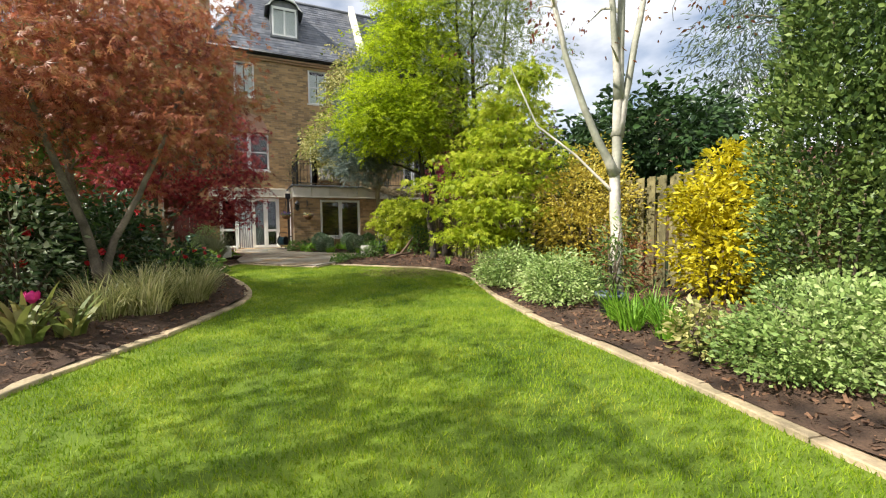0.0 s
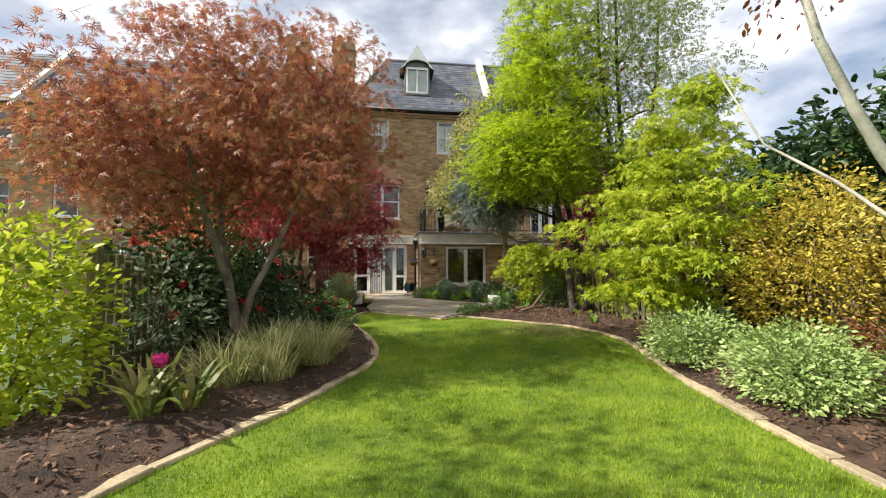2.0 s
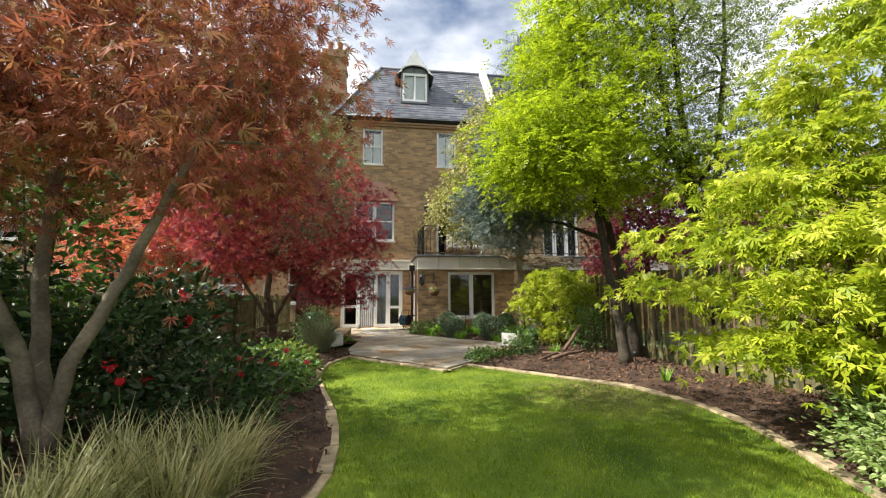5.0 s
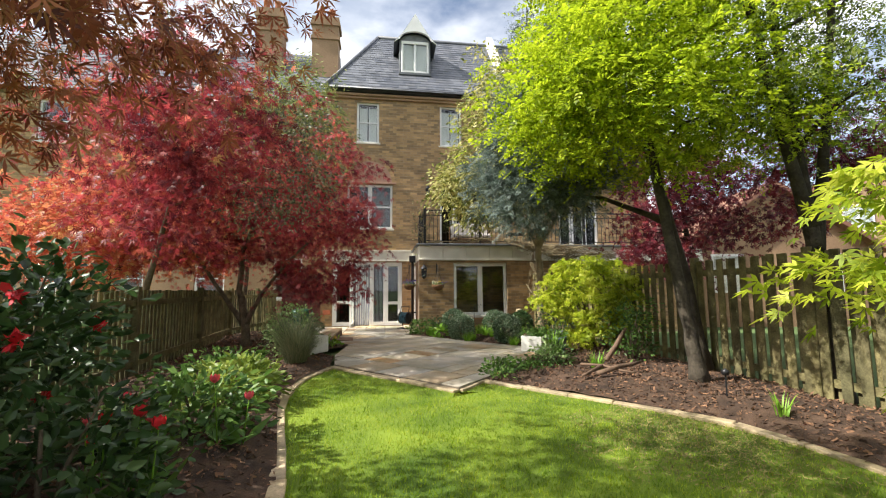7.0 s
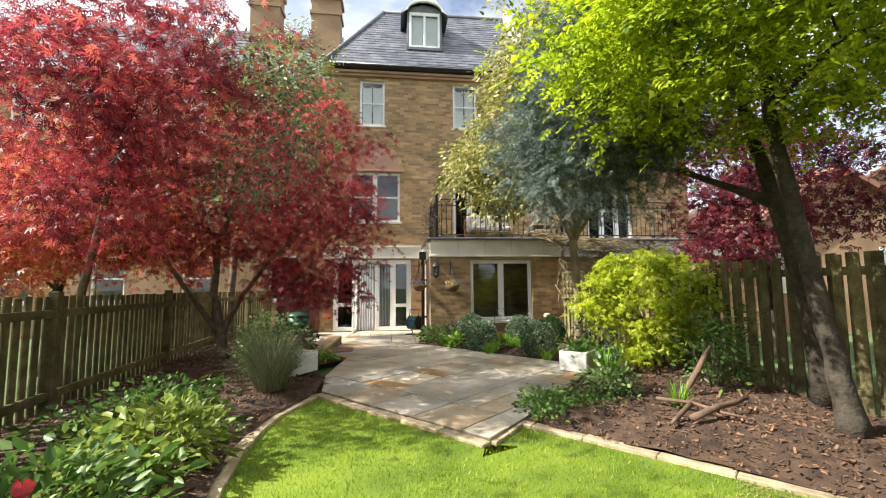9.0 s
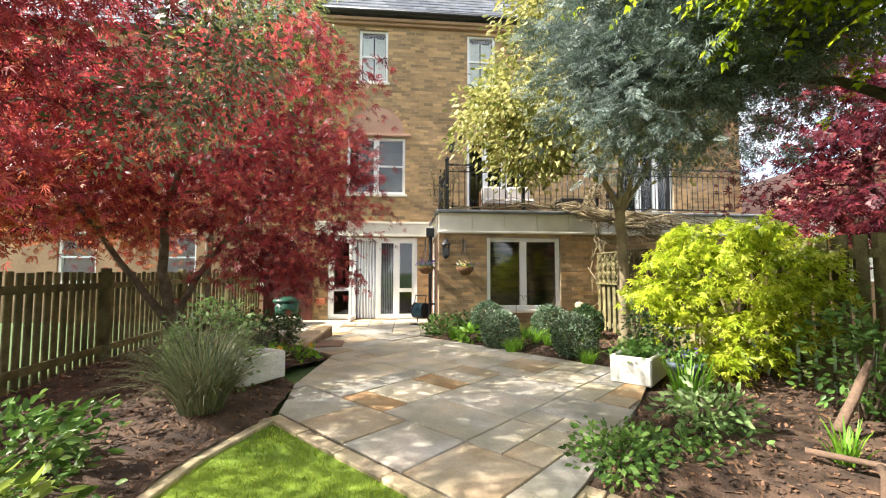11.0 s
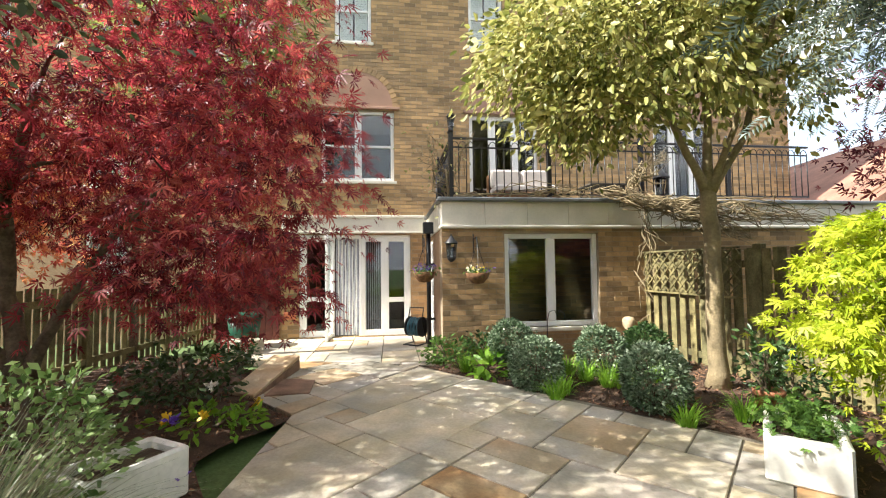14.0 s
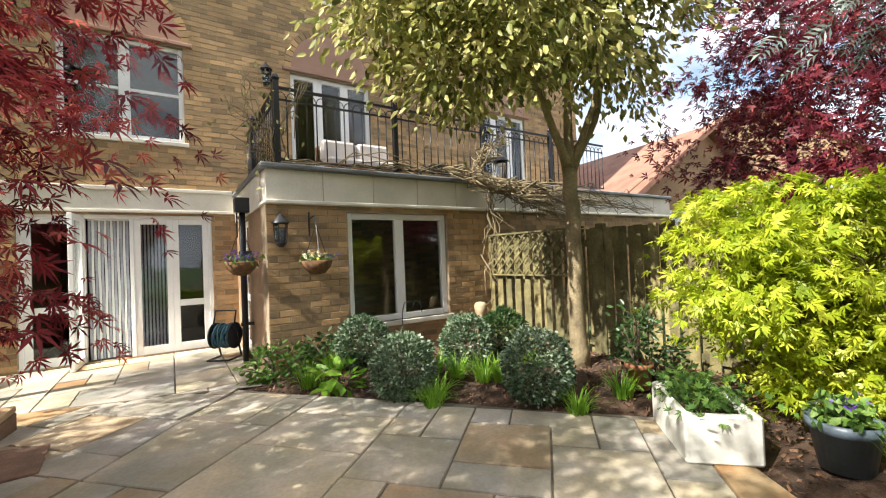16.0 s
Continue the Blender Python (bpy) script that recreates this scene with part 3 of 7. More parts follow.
BED_L = [(-2.0, -3.0)] + [(-0.98, -3.0)] + [(x - 0.01, y) for x, y in line_l] + [(-2.35, 11.2), (-2.62, 12.0), (-3.15, 12.5), (-2.92, 13.4), (-4.05, 14.1), (-4.3, 14.9), (-5.2, 15.3), (-6.6, 15.6), (-6.5, 14.2), (-5.7, 12.4), (-4.7, 10.0), (-3.6, 7.4), (-2.5, 4.4), (-1.6, 1.2)]
BED_R = [(6.9, -3.0), (5.9, 3.2), (4.6, 7.0), (3.1, 11.5), (1.3, 16.72), (-1.95, 15.72), (-2.2, 15.4), (-1.2, 14.72), (-0.3, 14.2), (0.12, 13.9), (0.9, 13.4), (1.05, 13.1), (0.72, 12.2), (0.05, 10.65), (0.0, 10.55)] + [(x + 0.01, y + 0.01) for x, y in reversed(line_r)]


PAVED = [LAWN_CORNER, TIP, (0.02, 10.56), (0.70, 12.2), (1.03, 13.15), (0.9, 13.38), (0.10, 13.88), (-0.3, 14.18), (-1.2, 14.70), (-2.22, 15.40), (-2.92, 13.4), (-2.62, 12.0)]


def edge_distance(x, y, poly):
    p = np.array(poly)
    d = np.roll(p, -1, axis=0) - p
    q = np.array([x, y]) - p
    f = np.clip(np.sum(q * d, axis=1) / (np.sum(d * d, axis=1) + 1e-9), 0, 1)
    return float(np.min(np.hypot(*(q - d * f[:, None]).T)))


def mound(x, y):
    """How far the soil of a bed is heaped above its edge."""
    for poly in (BED_L, BED_R):
        if inside(x, y, poly):
            f = min(1.0, edge_distance(x, y, poly) / 0.45)
            return 0.09 * f * f * (3 - 2 * f)
    return 0.0


def sheet(name, poly, z, mat, step=0.3, bumpy=0.0, label="", kind="structure", category="ground"):
    """A level outline filled with a fine grid, so that it can be uneven."""
    xs, ys = [p[0] for p in poly], [p[1] for p in poly]
    bm = bmesh.new()
    vs = [bm.verts.new((x, y, 0)) for x, y in poly]
    bm.faces.new(vs)
    bmesh.ops.triangulate(bm, faces=list(bm.faces))
    for axis, lo, hi in (((1, 0, 0), min(xs), max(xs)), ((0, 1, 0), min(ys), max(ys))):
        c = lo + step
        while c < hi:
            p = Vector(axis) * c
            bmesh.ops.bisect_plane(bm, geom=list(bm.verts) + list(bm.edges) + list(bm.faces), plane_co=p, plane_no=axis)
            c += step
    for v in bm.verts:
        v.co.z = z + bumpy * (noise.noise(Vector((v.co.x * 1.4, v.co.y * 1.4, 0))) + 0.5 * noise.noise(Vector((v.co.x * 5, v.co.y * 5, 2)))) + (mound(v.co.x, v.co.y) if name == "ground_bed" else 0.0)
        if name == "ground_bed" and inside(v.co.x, v.co.y, PAVED) and edge_distance(v.co.x, v.co.y, PAVED) > 0.03:
            v.co.z = -0.03
    me = bpy.data.meshes.new(name)
    bm.to_mesh(me)
    bm.free()
    me.materials.append(mat)
    me.polygons.foreach_set("use_smooth", [True] * len(me.polygons))
    ob = new(name, me)
    return tagged(ob, label, category, "", kind)


def far_ground():
    b = Build()
    s, n = 420.0, 24
    for i in range(n + 1):
        for j in range(n + 1):
            b.v.append((-s + 2 * s * i / n, -s + 2 * s * j / n, -0.06))
    for i in range(n):
        for j in range(n):
            k = i * (n + 1) + j
            b.f.append((k, k + n + 1, k + n + 2, k + 1))
    structure("ground", b.mesh("ground", M_GROUND), "rough grassy ground reaching to the horizon", "ground")


far_ground()
sheet("lawn", LAWN, 0.0, M_LAWN, 0.5, 0.006, "mown green lawn with dappled shade between curving beds", category="lawn")
bed_l = sheet("ground_bed", BED_L, 0.03, M_SOIL, 0.16, 0.04, "dark bark-mulched planting bed along the picket fence", category="flower bed")
bed_r = sheet("ground_bed", BED_R, 0.03, M_SOIL, 0.16, 0.04, "bark-mulched planting bed along the board fence", category="flower bed")


def lawn_blades():
    rng = np.random.default_rng(5)
    pts = []
    while len(pts) < 190000:
        x, y = rng.uniform(-2.5, 3.4, 6000), rng.uniform(0.4, 11.3, 6000)
        w = np.clip(1.15 - 0.07 * y, 0.4, 1)
        ok = rng.uniform(0, 1, 6000) < w
        x, y = x[ok], y[ok]
        ok = inside_many(x, y, LAWN)
        for a, b in zip(x[ok], y[ok]):
            worn = math.exp(-((a - 1.75) / 0.8) ** 2 - ((b - 8.75) / 0.9) ** 2)
            if worn > 0.25 + 0.5 * noise.noise(Vector((a * 3, b * 3, 7))) and rng.uniform() < 0.55:
                continue
            pts.append((a, b))
    P = np.array(pts[:190000])
    n = len(P)
    a = rng.uniform(0, 6.283, n)
    h = rng.uniform(0.012, 0.032, n)
    w = rng.uniform(0.0022, 0.0042, n)
    lean = rng.normal(0, 0.012, (n, 2))
    c, s = np.cos(a) * w, np.sin(a) * w
    V = np.zeros((n, 3, 3))
    V[:, 0, 0], V[:, 0, 1] = P[:, 0] - c, P[:, 1] - s
    V[:, 1, 0], V[:, 1, 1] = P[:, 0] + c, P[:, 1] + s
    V[:, 2, 0], V[:, 2, 1], V[:, 2, 2] = P[:, 0] + lean[:, 0], P[:, 1] + lean[:, 1], h
    V[:, :2, 2] = -0.008
    me = bpy.data.meshes.new("grass")
    me.vertices.add(3 * n)
    me.vertices.foreach_set("co", V.reshape(-1).astype(np.float32))
    me.loops.add(3 * n)
    me.loops.foreach_set("vertex_index", np.arange(3 * n, dtype=np.int32))
    me.polygons.add(n)
    me.polygons.foreach_set("loop_start", np.arange(0, 3 * n, 3, dtype=np.int32))
    me.materials.append(M_BLADE)
    me.update(calc_edges=True)
    tagged(new("grass", me), "short mown grass blades on the lawn", "grass", "", "stuff")


lawn_blades()


def worn_turf():
    """Thatch and bare soil where the grass is thin, laid over the lawn in ragged patches."""
    rng = np.random.default_rng(6)
    P = []
    while len(P) < 8000:
        a, b = rng.normal(1.75, 0.6), rng.normal(8.75, 0.7)
        worn = math.exp(-((a - 1.75) / 0.8) ** 2 - ((b - 8.75) / 0.9) ** 2)
        if worn > 0.25 + 0.5 * noise.noise(Vector((a * 3, b * 3, 7))) and inside(a, b, LAWN):
            P.append((a, b, 0.012))
    P = np.array(P)
    out = rng.normal(0, 1, (len(P), 3)) * np.array([1, 1, 0.15])
    tagged(new("dry_thatch", leaf_mesh("dry_thatch", P, out, 0.022, ([(-0.1, 0, 0), (0.1, 0, 0), (0.07, 1, 0.05), (-0.05, 0.9, 0.03)], [(0, 1, 2, 3)]), M_THATCH, rng, 0.0, 0.7, 0.5)), "dry straw-coloured thatch in the worn lawn", "grass", "", "stuff")


worn_turf()


def mulch(name, poly, count, seed):
    rng = np.random.default_rng(seed)
    xs, ys = [p[0] for p in poly], [p[1] for p in poly]
    P = []
    while len(P) < count:
        x, y = rng.uniform(min(xs), max(xs)), rng.uniform(1.0, max(ys))
        if inside(x, y, poly):
            P.append((x, y, mound(x, y) + 0.04 + 0.045 * noise.noise(Vector((x * 1.4, y * 1.4, 0)))))
    P = np.array(P)
    out = rng.normal(0, 1, (count, 3)) * np.array([1, 1, 0.2])
    tagged(new(name, leaf_mesh(name, P, out, 0.031, ([(-0.2, 0, 0), (0.2, 0, 0.02), (0.16, 1, 0.1), (-0.14, 0.9, 0.06)], [(0, 1, 2, 3)]), M_CHIP, rng, 0.0, 0.6, 0.6)), "loose brown bark chips on the bed", "bark chips", "", "stuff")


mulch("bark_chips", BED_L, 15000, 8)
mulch("bark_chips", BED_R, 26000, 9)

# ---- kerb stones ----
def kerb(line, side, name, label):
    k = thing(name, label, "kerb", (0, 0, 0), 0, "", "structure")
    rng = random.Random(len(line))
    cache = {}
    for (x0, y0), (x1, y1) in zip(line, line[1:]):
        ln = math.hypot(x1 - x0, y1 - y0)
        if ln < 0.03:
            continue
        key = round(ln, 2)
        if key not in cache:
            b = Build().box(-key / 2 + 0.003, -0.052, -0.06, key / 2 - 0.003, 0.052, 0.03)
            cache[key] = b.mesh("kerb_stone", M_KERB, False, 0.006)
        a = math.degrees(math.atan2(y1 - y0, x1 - x0))
        part("kerb_stone", cache[key], k, "", pose((x0 + x1) / 2, (y0 + y1) / 2, rng.uniform(-0.005, 0.005), rng.uniform(-1.2, 1.2), rng.uniform(-0.7, 0.7), a + rng.uniform(-1, 1)))


kerb(line_l[::2] + line_l[-1:], 1, "kerb_left_bed", "curving edging of buff sandstone setts along the lawn")
kerb([TIP, (-0.14, 10.24), (-0.03, 10.50)], -1, "kerb_terrace_edge", "short run of sandstone setts beside the terrace tip")
front = [(-2.305 + 2.035 * i / 5, 11.165 - 1.205 * i / 5) for i in range(6)]
kerb(front, 1, "kerb_terrace_front", "buff sandstone edging between the lawn and the terrace")
kerb(line_r[::2] + line_r[-1:], -1, "kerb_right_bed", "curving edging of buff sandstone setts along the bed")

# ---- terrace of sandstone slabs ----
U, W = Vector((-0.863, 0.505)), Vector((0.505, 0.863))
REGION_A = PAVED
REGION_B = [(-2.22, 15.42), (-4.30, 15.42), (-4.30, 14.95), (-4.05, 14.1), (-2.94, 13.42)]
REGION_C = [(-2.0, 15.45), (-2.62, 17.92), (-5.86, 16.93), (-5.43, 15.54), (-5.0, 15.45)]
SLAB_Z = 0.055


def clip_convex(poly, region):
    c = [sum(p[0] for p in region) / len(region), sum(p[1] for p in region) / len(region)]
    for i in range(len(region)):
        a, b = region[i], region[(i + 1) % len(region)]
        nx, ny = b[1] - a[1], a[0] - b[0]
        if nx * (c[0] - a[0]) + ny * (c[1] - a[1]) > 0:
            nx, ny = -nx, -ny
        out = []
        for j in range(len(poly)):
            p, q = poly[j], poly[(j + 1) % len(poly)]
            dp, dq = nx * (p[0] - a[0]) + ny * (p[1] - a[1]), nx * (q[0] - a[0]) + ny * (q[1] - a[1])
            if dp <= 0:
                out.append(p)
            if dp * dq < 0:
                f = dp / (dp - dq)
                out.append((p[0] + f * (q[0] - p[0]), p[1] + f * (q[1] - p[1])))
        poly = out
        if len(poly) < 3:
            return []
    return poly


def area(p):
    return abs(sum(p[i][0] * p[(i + 1) % len(p)][1] - p[(i + 1) % len(p)][0] * p[i][1] for i in range(len(p)))) / 2


def slabs(parent, region, origin, ax, ay, cell, seed, n=26):
    rng, pick = random.Random(seed), random.Random(seed + 50)
    sizes = [(2, 2), (3, 2), (2, 3), (1, 2), (2, 1), (3, 3), (1, 1), (2, 2), (3, 2), (2, 1)]
    used = set()
    for j in range(-n, n):
        for i in range(-n, n):
            if (i, j) in used:
                continue
            rng.shuffle(sizes)
            for w, h in sizes + [(1, 1)]:
                cells = [(i + a, j + b) for a in range(w) for b in range(h)]
                if not any(c in used for c in cells):
                    break
            used.update(cells)
            g = 0.0065
            rect = [(i * cell + g, j * cell + g), ((i + w) * cell - g, j * cell + g), ((i + w) * cell - g, (j + h) * cell - g), (i * cell + g, (j + h) * cell - g)]
            rect = [(origin[0] + ax.x * p + ay.x * q, origin[1] + ax.y * p + ay.y * q) for p, q in rect]
            poly = clip_convex(rect, region)
            if len(poly) < 3 or area(poly) < 0.008:
                continue
            if sum(poly[k][0] * poly[(k + 1) % len(poly)][1] - poly[(k + 1) % len(poly)][0] * poly[k][1] for k in range(len(poly))) < 0:
                poly.reverse()
            cx, cy = sum(p[0] for p in poly) / len(poly), sum(p[1] for p in poly) / len(poly)
            top = [(cx + (x - cx) * 0.985, cy + (y - cy) * 0.985) for x, y in poly]
            k = len(poly)
            tilt = [rng.uniform(-0.004, 0.004) for _ in range(3)]
            b = Build()
            hz = lambda x, y: SLAB_Z + tilt[0] + tilt[1] * (x - cx) + tilt[2] * (y - cy)
            b.add([(x - cx, y - cy, -0.03) for x, y in poly] + [(x - cx, y - cy, hz(x, y) - 0.006) for x, y in poly] + [(x - cx, y - cy, hz(x, y)) for x, y in top],
                  [(q, (q + 1) % k, k + (q + 1) % k, k + q) for q in range(k)] + [(k + q, k + (q + 1) % k, 2 * k + (q + 1) % k, 2 * k + q) for q in range(k)] + [tuple(range(2 * k, 3 * k))])
            part("slab", b.mesh("slab", pick.choices((M_SLAB, M_SLAB_GREY, M_SLAB_BUFF, M_SLAB_OCHRE), (6, 4, 2.5, 0.7))[0]), parent, "", pose(cx, cy, 0))


terrace = thing("pavement_terrace", "terrace of buff and grey sandstone slabs laid at random", "paving", (0, 0, 0), 0, "", "structure")
for r in (REGION_A, REGION_B, REGION_C):
    o = r if sum(r[k][0] * r[(k + 1) % len(r)][1] - r[(k + 1) % len(r)][0] * r[k][1] for k in range(len(r))) > 0 else list(reversed(r))
    part("bedding", Build().prism(o, -0.04, SLAB_Z - 0.012).mesh("bedding", M_JOINT), terrace)
slabs(terrace, REGION_A, TIP, U, W, 0.29, 3)
slabs(terrace, REGION_B, TIP, U, W, 0.29, 3)
slabs(terrace, REGION_C, (-1.93, 15.47), Vector((-0.956, -0.292)), Vector((-0.292, 0.956)), 0.27, 11)

# ---- fences ----
def board_fence(name, line, height, board, gap, label, proud=0.018, double=True):
    f = thing(name, label, "fence", (0, 0, 0), 0, "", "structure")
    rng = random.Random(int(height * 100))
    bd = Build().box(-board / 2, -0.009, 0, board / 2, 0.009, height).mesh("board", M_FENCE, False, 0.003)
    post = Build().box(-0.045, -0.045, -0.05, 0.045, 0.045, height + 0.06).mesh("post", M_FENCE, False, 0.006)
    for (x0, y0), (x1, y1) in zip(line, line[1:]):
        ln = math.hypot(x1 - x0, y1 - y0)
        a = math.atan2(y1 - y0, x1 - x0)
        dx, dy = (x1 - x0) / ln, (y1 - y0) / ln
        nx, ny = -dy, dx
        n = max(1, round(ln / 1.8))
        for i in range(n):
            part("post", post, f, "", pose(x0 + dx * ln * i / n, y0 + dy * ln * i / n, 0, 0, 0, math.degrees(a)))
        for z in (0.18, height - 0.2):
            part("rail", Build().box(0, -0.02, z, ln, 0.02, z + 0.08).mesh("rail", M_FENCE), f, "", pose(x0, y0, 0, 0, 0, math.degrees(a)))
        m = int(ln / (board + gap))
        for i in range(m):
            s = (i + 0.5) * ln / m
            off = proud + 0.014 if i % 2 or not double else -proud - 0.014
            part("board", bd, f, "", pose(x0 + dx * s + nx * off, y0 + dy * s + ny * off, rng.uniform(0.0, 0.02), 0, rng.uniform(-0.5, 0.5), math.degrees(a)))
    return f


board_fence("fence_left", FENCE_L[1:], 1.17, 0.085, 0.035, "low weathered green-brown picket fence with gaps between the boards", 0.018, False)
board_fence("fence_right", FENCE_R[1:], 1.52, 0.095, -0.010, "tall weathered green-brown hit-and-miss board fence")

# ---- the house ----
FY, BY = 17.7, 15.36
HOUSE = pose(-3, 17.85, 0, 0, 0, 17) @ pose(3, -17.7, 0)
BL, XR = -2.62, 5.6
standing = set(bpy.data.objects)


def turn_house(before):
    """Sets all that was built on the house's own axes square to its true line."""
    for ob in bpy.data.objects:
        if ob not in before and ob.parent is None:
            ob.matrix_basis = HOUSE @ ob.matrix_basis



def solid_wall(b, x0, x1, z0, z1, y0, y1, holes):
    xs = sorted({x0, x1, *[h[0] for h in holes], *[h[1] for h in holes]})
    zs = sorted({z0, z1, *[h[2] for h in holes], *[h[3] for h in holes]})
    xs, zs = [x for x in xs if x0 <= x <= x1], [z for z in zs if z0 <= z <= z1]
    for a, c in zip(xs, xs[1:]):
        for d, e in zip(zs, zs[1:]):
            mx, mz = (a + c) / 2, (d + e) / 2
            if not any(h[0] < mx < h[1] and h[2] < mz < h[3] for h in holes):
                b.box(a, y0, d, c, y1, e)


def courses(x0, x1, z0, z1, holes, seed=1):
    """Bricks in stretcher bond: x, z, length of each."""
    out = []
    pitch, ln = 0.075, 0.225
    rows = int(round((z1 - z0) / pitch))
    for r in range(rows):
        z = z0 + r * pitch
        x = x0 - (ln / 2 if r % 2 else 0)
        while x < x1 - 0.01:
            a, c = max(x, x0), min(x + ln, x1)
            segs = [(a, c)]
            for h in holes:
                if h[2] < z + pitch / 2 < h[3]:
                    nxt = []
                    for p, q in segs:
                        if q <= h[0] or p >= h[1]:
                            nxt.append((p, q))
                        else:
                            if p < h[0]:
                                nxt.append((p, h[0]))
                            if q > h[1]:
                                nxt.append((h[1], q))
                    segs = nxt
            out += [(p, z, q - p) for p, q in segs if q - p > 0.03]
            x += ln
    return out


DOOR = (-5.08, -2.96, 0.05, 2.02)
UPW = (-4.68, -3.27, 3.09, 4.50)
TOPW = (-4.42, -3.71, 5.88, 7.23)
TOPW2 = (-1.72, -1.0, 5.87, 7.23)
BALD = (-1.74, -0.30, 2.42, 4.48)
BALD2 = (2.3, 3.7, 2.42, 4.48)
BAYW = (-1.70, -0.26, 0.48, 1.85)
SIDED = (16.55, 17.3, 0.06, 1.87)

main_holes = [DOOR, UPW, TOPW, TOPW2, BALD, BALD2]
b = Build()
solid_wall(b, -5.4, XR, -0.1, 7.45, FY, FY + 0.28, main_holes)
wall_n = structure("wall_house_front", b.mesh("wall_house_front", M_MORTAR), "yellow-brown stock brick house front", "wall")
b = Build()
for x, z, ln in courses(-5.4, XR, 0.0, 7.45, main_holes):
    e = random.uniform(0.003, 0.007)
    b.box(x + 0.005, FY - e, z + 0.005, x + ln - 0.005, FY + 0.02, z + 0.07)
tagged(part("brick_courses", b.mesh("brick_courses", M_BRICKS), wall_n), "", "", "", "stuff")
b = Build()
b.box(-5.4, FY + 0.28, -0.1, -5.15, 21.8, 7.45).box(-5.4, 21.6, -0.1, XR, 21.85, 7.45).box(XR - 0.25, FY + 0.28, -0.1, XR, 21.6, 7.45)
structure("wall_house_side", b.mesh("wall_house_side", M_LIGHTBRICK), "brick side and back walls of the house", "wall")
# plain room shell; its near-black colour makes the windows look dark
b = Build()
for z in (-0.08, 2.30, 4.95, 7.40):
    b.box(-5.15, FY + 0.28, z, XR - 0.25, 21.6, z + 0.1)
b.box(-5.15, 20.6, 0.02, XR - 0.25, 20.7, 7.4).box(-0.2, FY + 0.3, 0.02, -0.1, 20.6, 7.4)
structure("floor_house", b.mesh("floor_house", M_ROOM), "interior floors and partitions, coloured near-black to stand in for room shade", "floor")

# ground-floor projection under the balcony
bay_holes = [BAYW]
b = Build()
solid_wall(b, BL, XR, -0.1, 1.92, BY, BY + 0.25, bay_holes)
b.box(XR - 0.25, BY + 0.25, -0.1, XR, FY, 1.92)
bay = structure("wall_bay", b.mesh("wall_bay", M_MORTAR), "brown stock brick wall below the balcony", "wall")
b = Build()
b.box(BL, BY + 0.25, -0.1, BL + 0.22, SIDED[0], 1.92).box(BL, SIDED[1], -0.1, BL + 0.22, FY, 1.92).box(BL, SIDED[0], SIDED[3], BL + 0.22, SIDED[1], 1.92)
structure("wall_bay_return", b.mesh("wall_bay_return", M_LIGHTBRICK), "short brick return wall with a glazed side door", "wall")
# floor behind the bay window, shade painted in as near-black
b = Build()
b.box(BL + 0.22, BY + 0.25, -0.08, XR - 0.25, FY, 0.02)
structure("floor_bay", b.mesh("floor_bay", M_ROOM), "floor inside the projection, coloured near-black to stand in for room shade", "floor")


def moulded(name, x0, x1, y, z0, z1, mat, label, joints=0.62):
    """A stone fascia of single blocks, with a moulded lower edge and a coping."""
    t = thing(name, label, "fascia", (0, 0, 0), 0, "", "structure")
    n = max(1, round((x1 - x0) / joints))
    ln = (x1 - x0) / n
    blk = Build().box(0.003, y, z0 + 0.05, ln - 0.003, y + 0.3, z1 - 0.05).mesh("fascia_block", mat, False, 0.004)
    for i in range(n):
        part("fascia_block", blk, t, "", pose(x0 + i * ln, 0, 0))
    part("lower_moulding", Build().box(x0 - 0.02, y - 0.035, z0, x1, y + 0.3, z0 + 0.05).mesh("lower_moulding", mat, False, 0.012), t)
    return t


moulded("trim_fascia_bay", BL, XR, BY - 0.02, 1.92, 2.36, M_STONE, "cream stone fascia under the balcony")
b = Build().box(BL - 0.06, BY - 0.08, 2.31, XR, FY, 2.37)
structure("trim_coping", b.mesh("trim_coping", M_LEAD, False, 0.015), "grey lead-covered coping of the balcony", "coping")
b = Build().box(BL - 0.02, BY + 0.28, 1.92, BL + 0.2, FY, 2.31)
structure("trim_fascia_return", b.mesh("trim_fascia_return", M_STONE, False, 0.006), "cream stone fascia on the return", "fascia")
b = Build().box(-5.4, FY - 0.05, 2.08, BL - 0.02, FY + 0.02, 2.36).box(-5.4, FY - 0.08, 2.35, BL - 0.06, FY + 0.02, 2.40).box(-5.4, FY - 0.07, 2.05, BL - 0.02, FY + 0.02, 2.09)
structure("trim_band", b.mesh("trim_band", M_STONE, False, 0.006), "cream stone band over the garden doors", "band")
b = Build().box(-5.5, FY - 0.10, 7.30, XR + 0.1, FY + 0.02, 7.37).box(-5.5, FY - 0.16, 7.37, XR + 0.1, FY + 0.02, 7.45)
structure("trim_cornice", b.mesh("trim_cornice", M_LIGHTBRICK, False, 0.01), "corbelled brick cornice under the eaves", "cornice")
b = Build()
b.tube([(-5.5, FY - 0.26, 7.55), (XR + 0.1, FY - 0.26, 7.55)], 0.055, 10)
structure("gutter", b.mesh("gutter", M_IRON, True), "black half-round eaves gutter", "gutter")


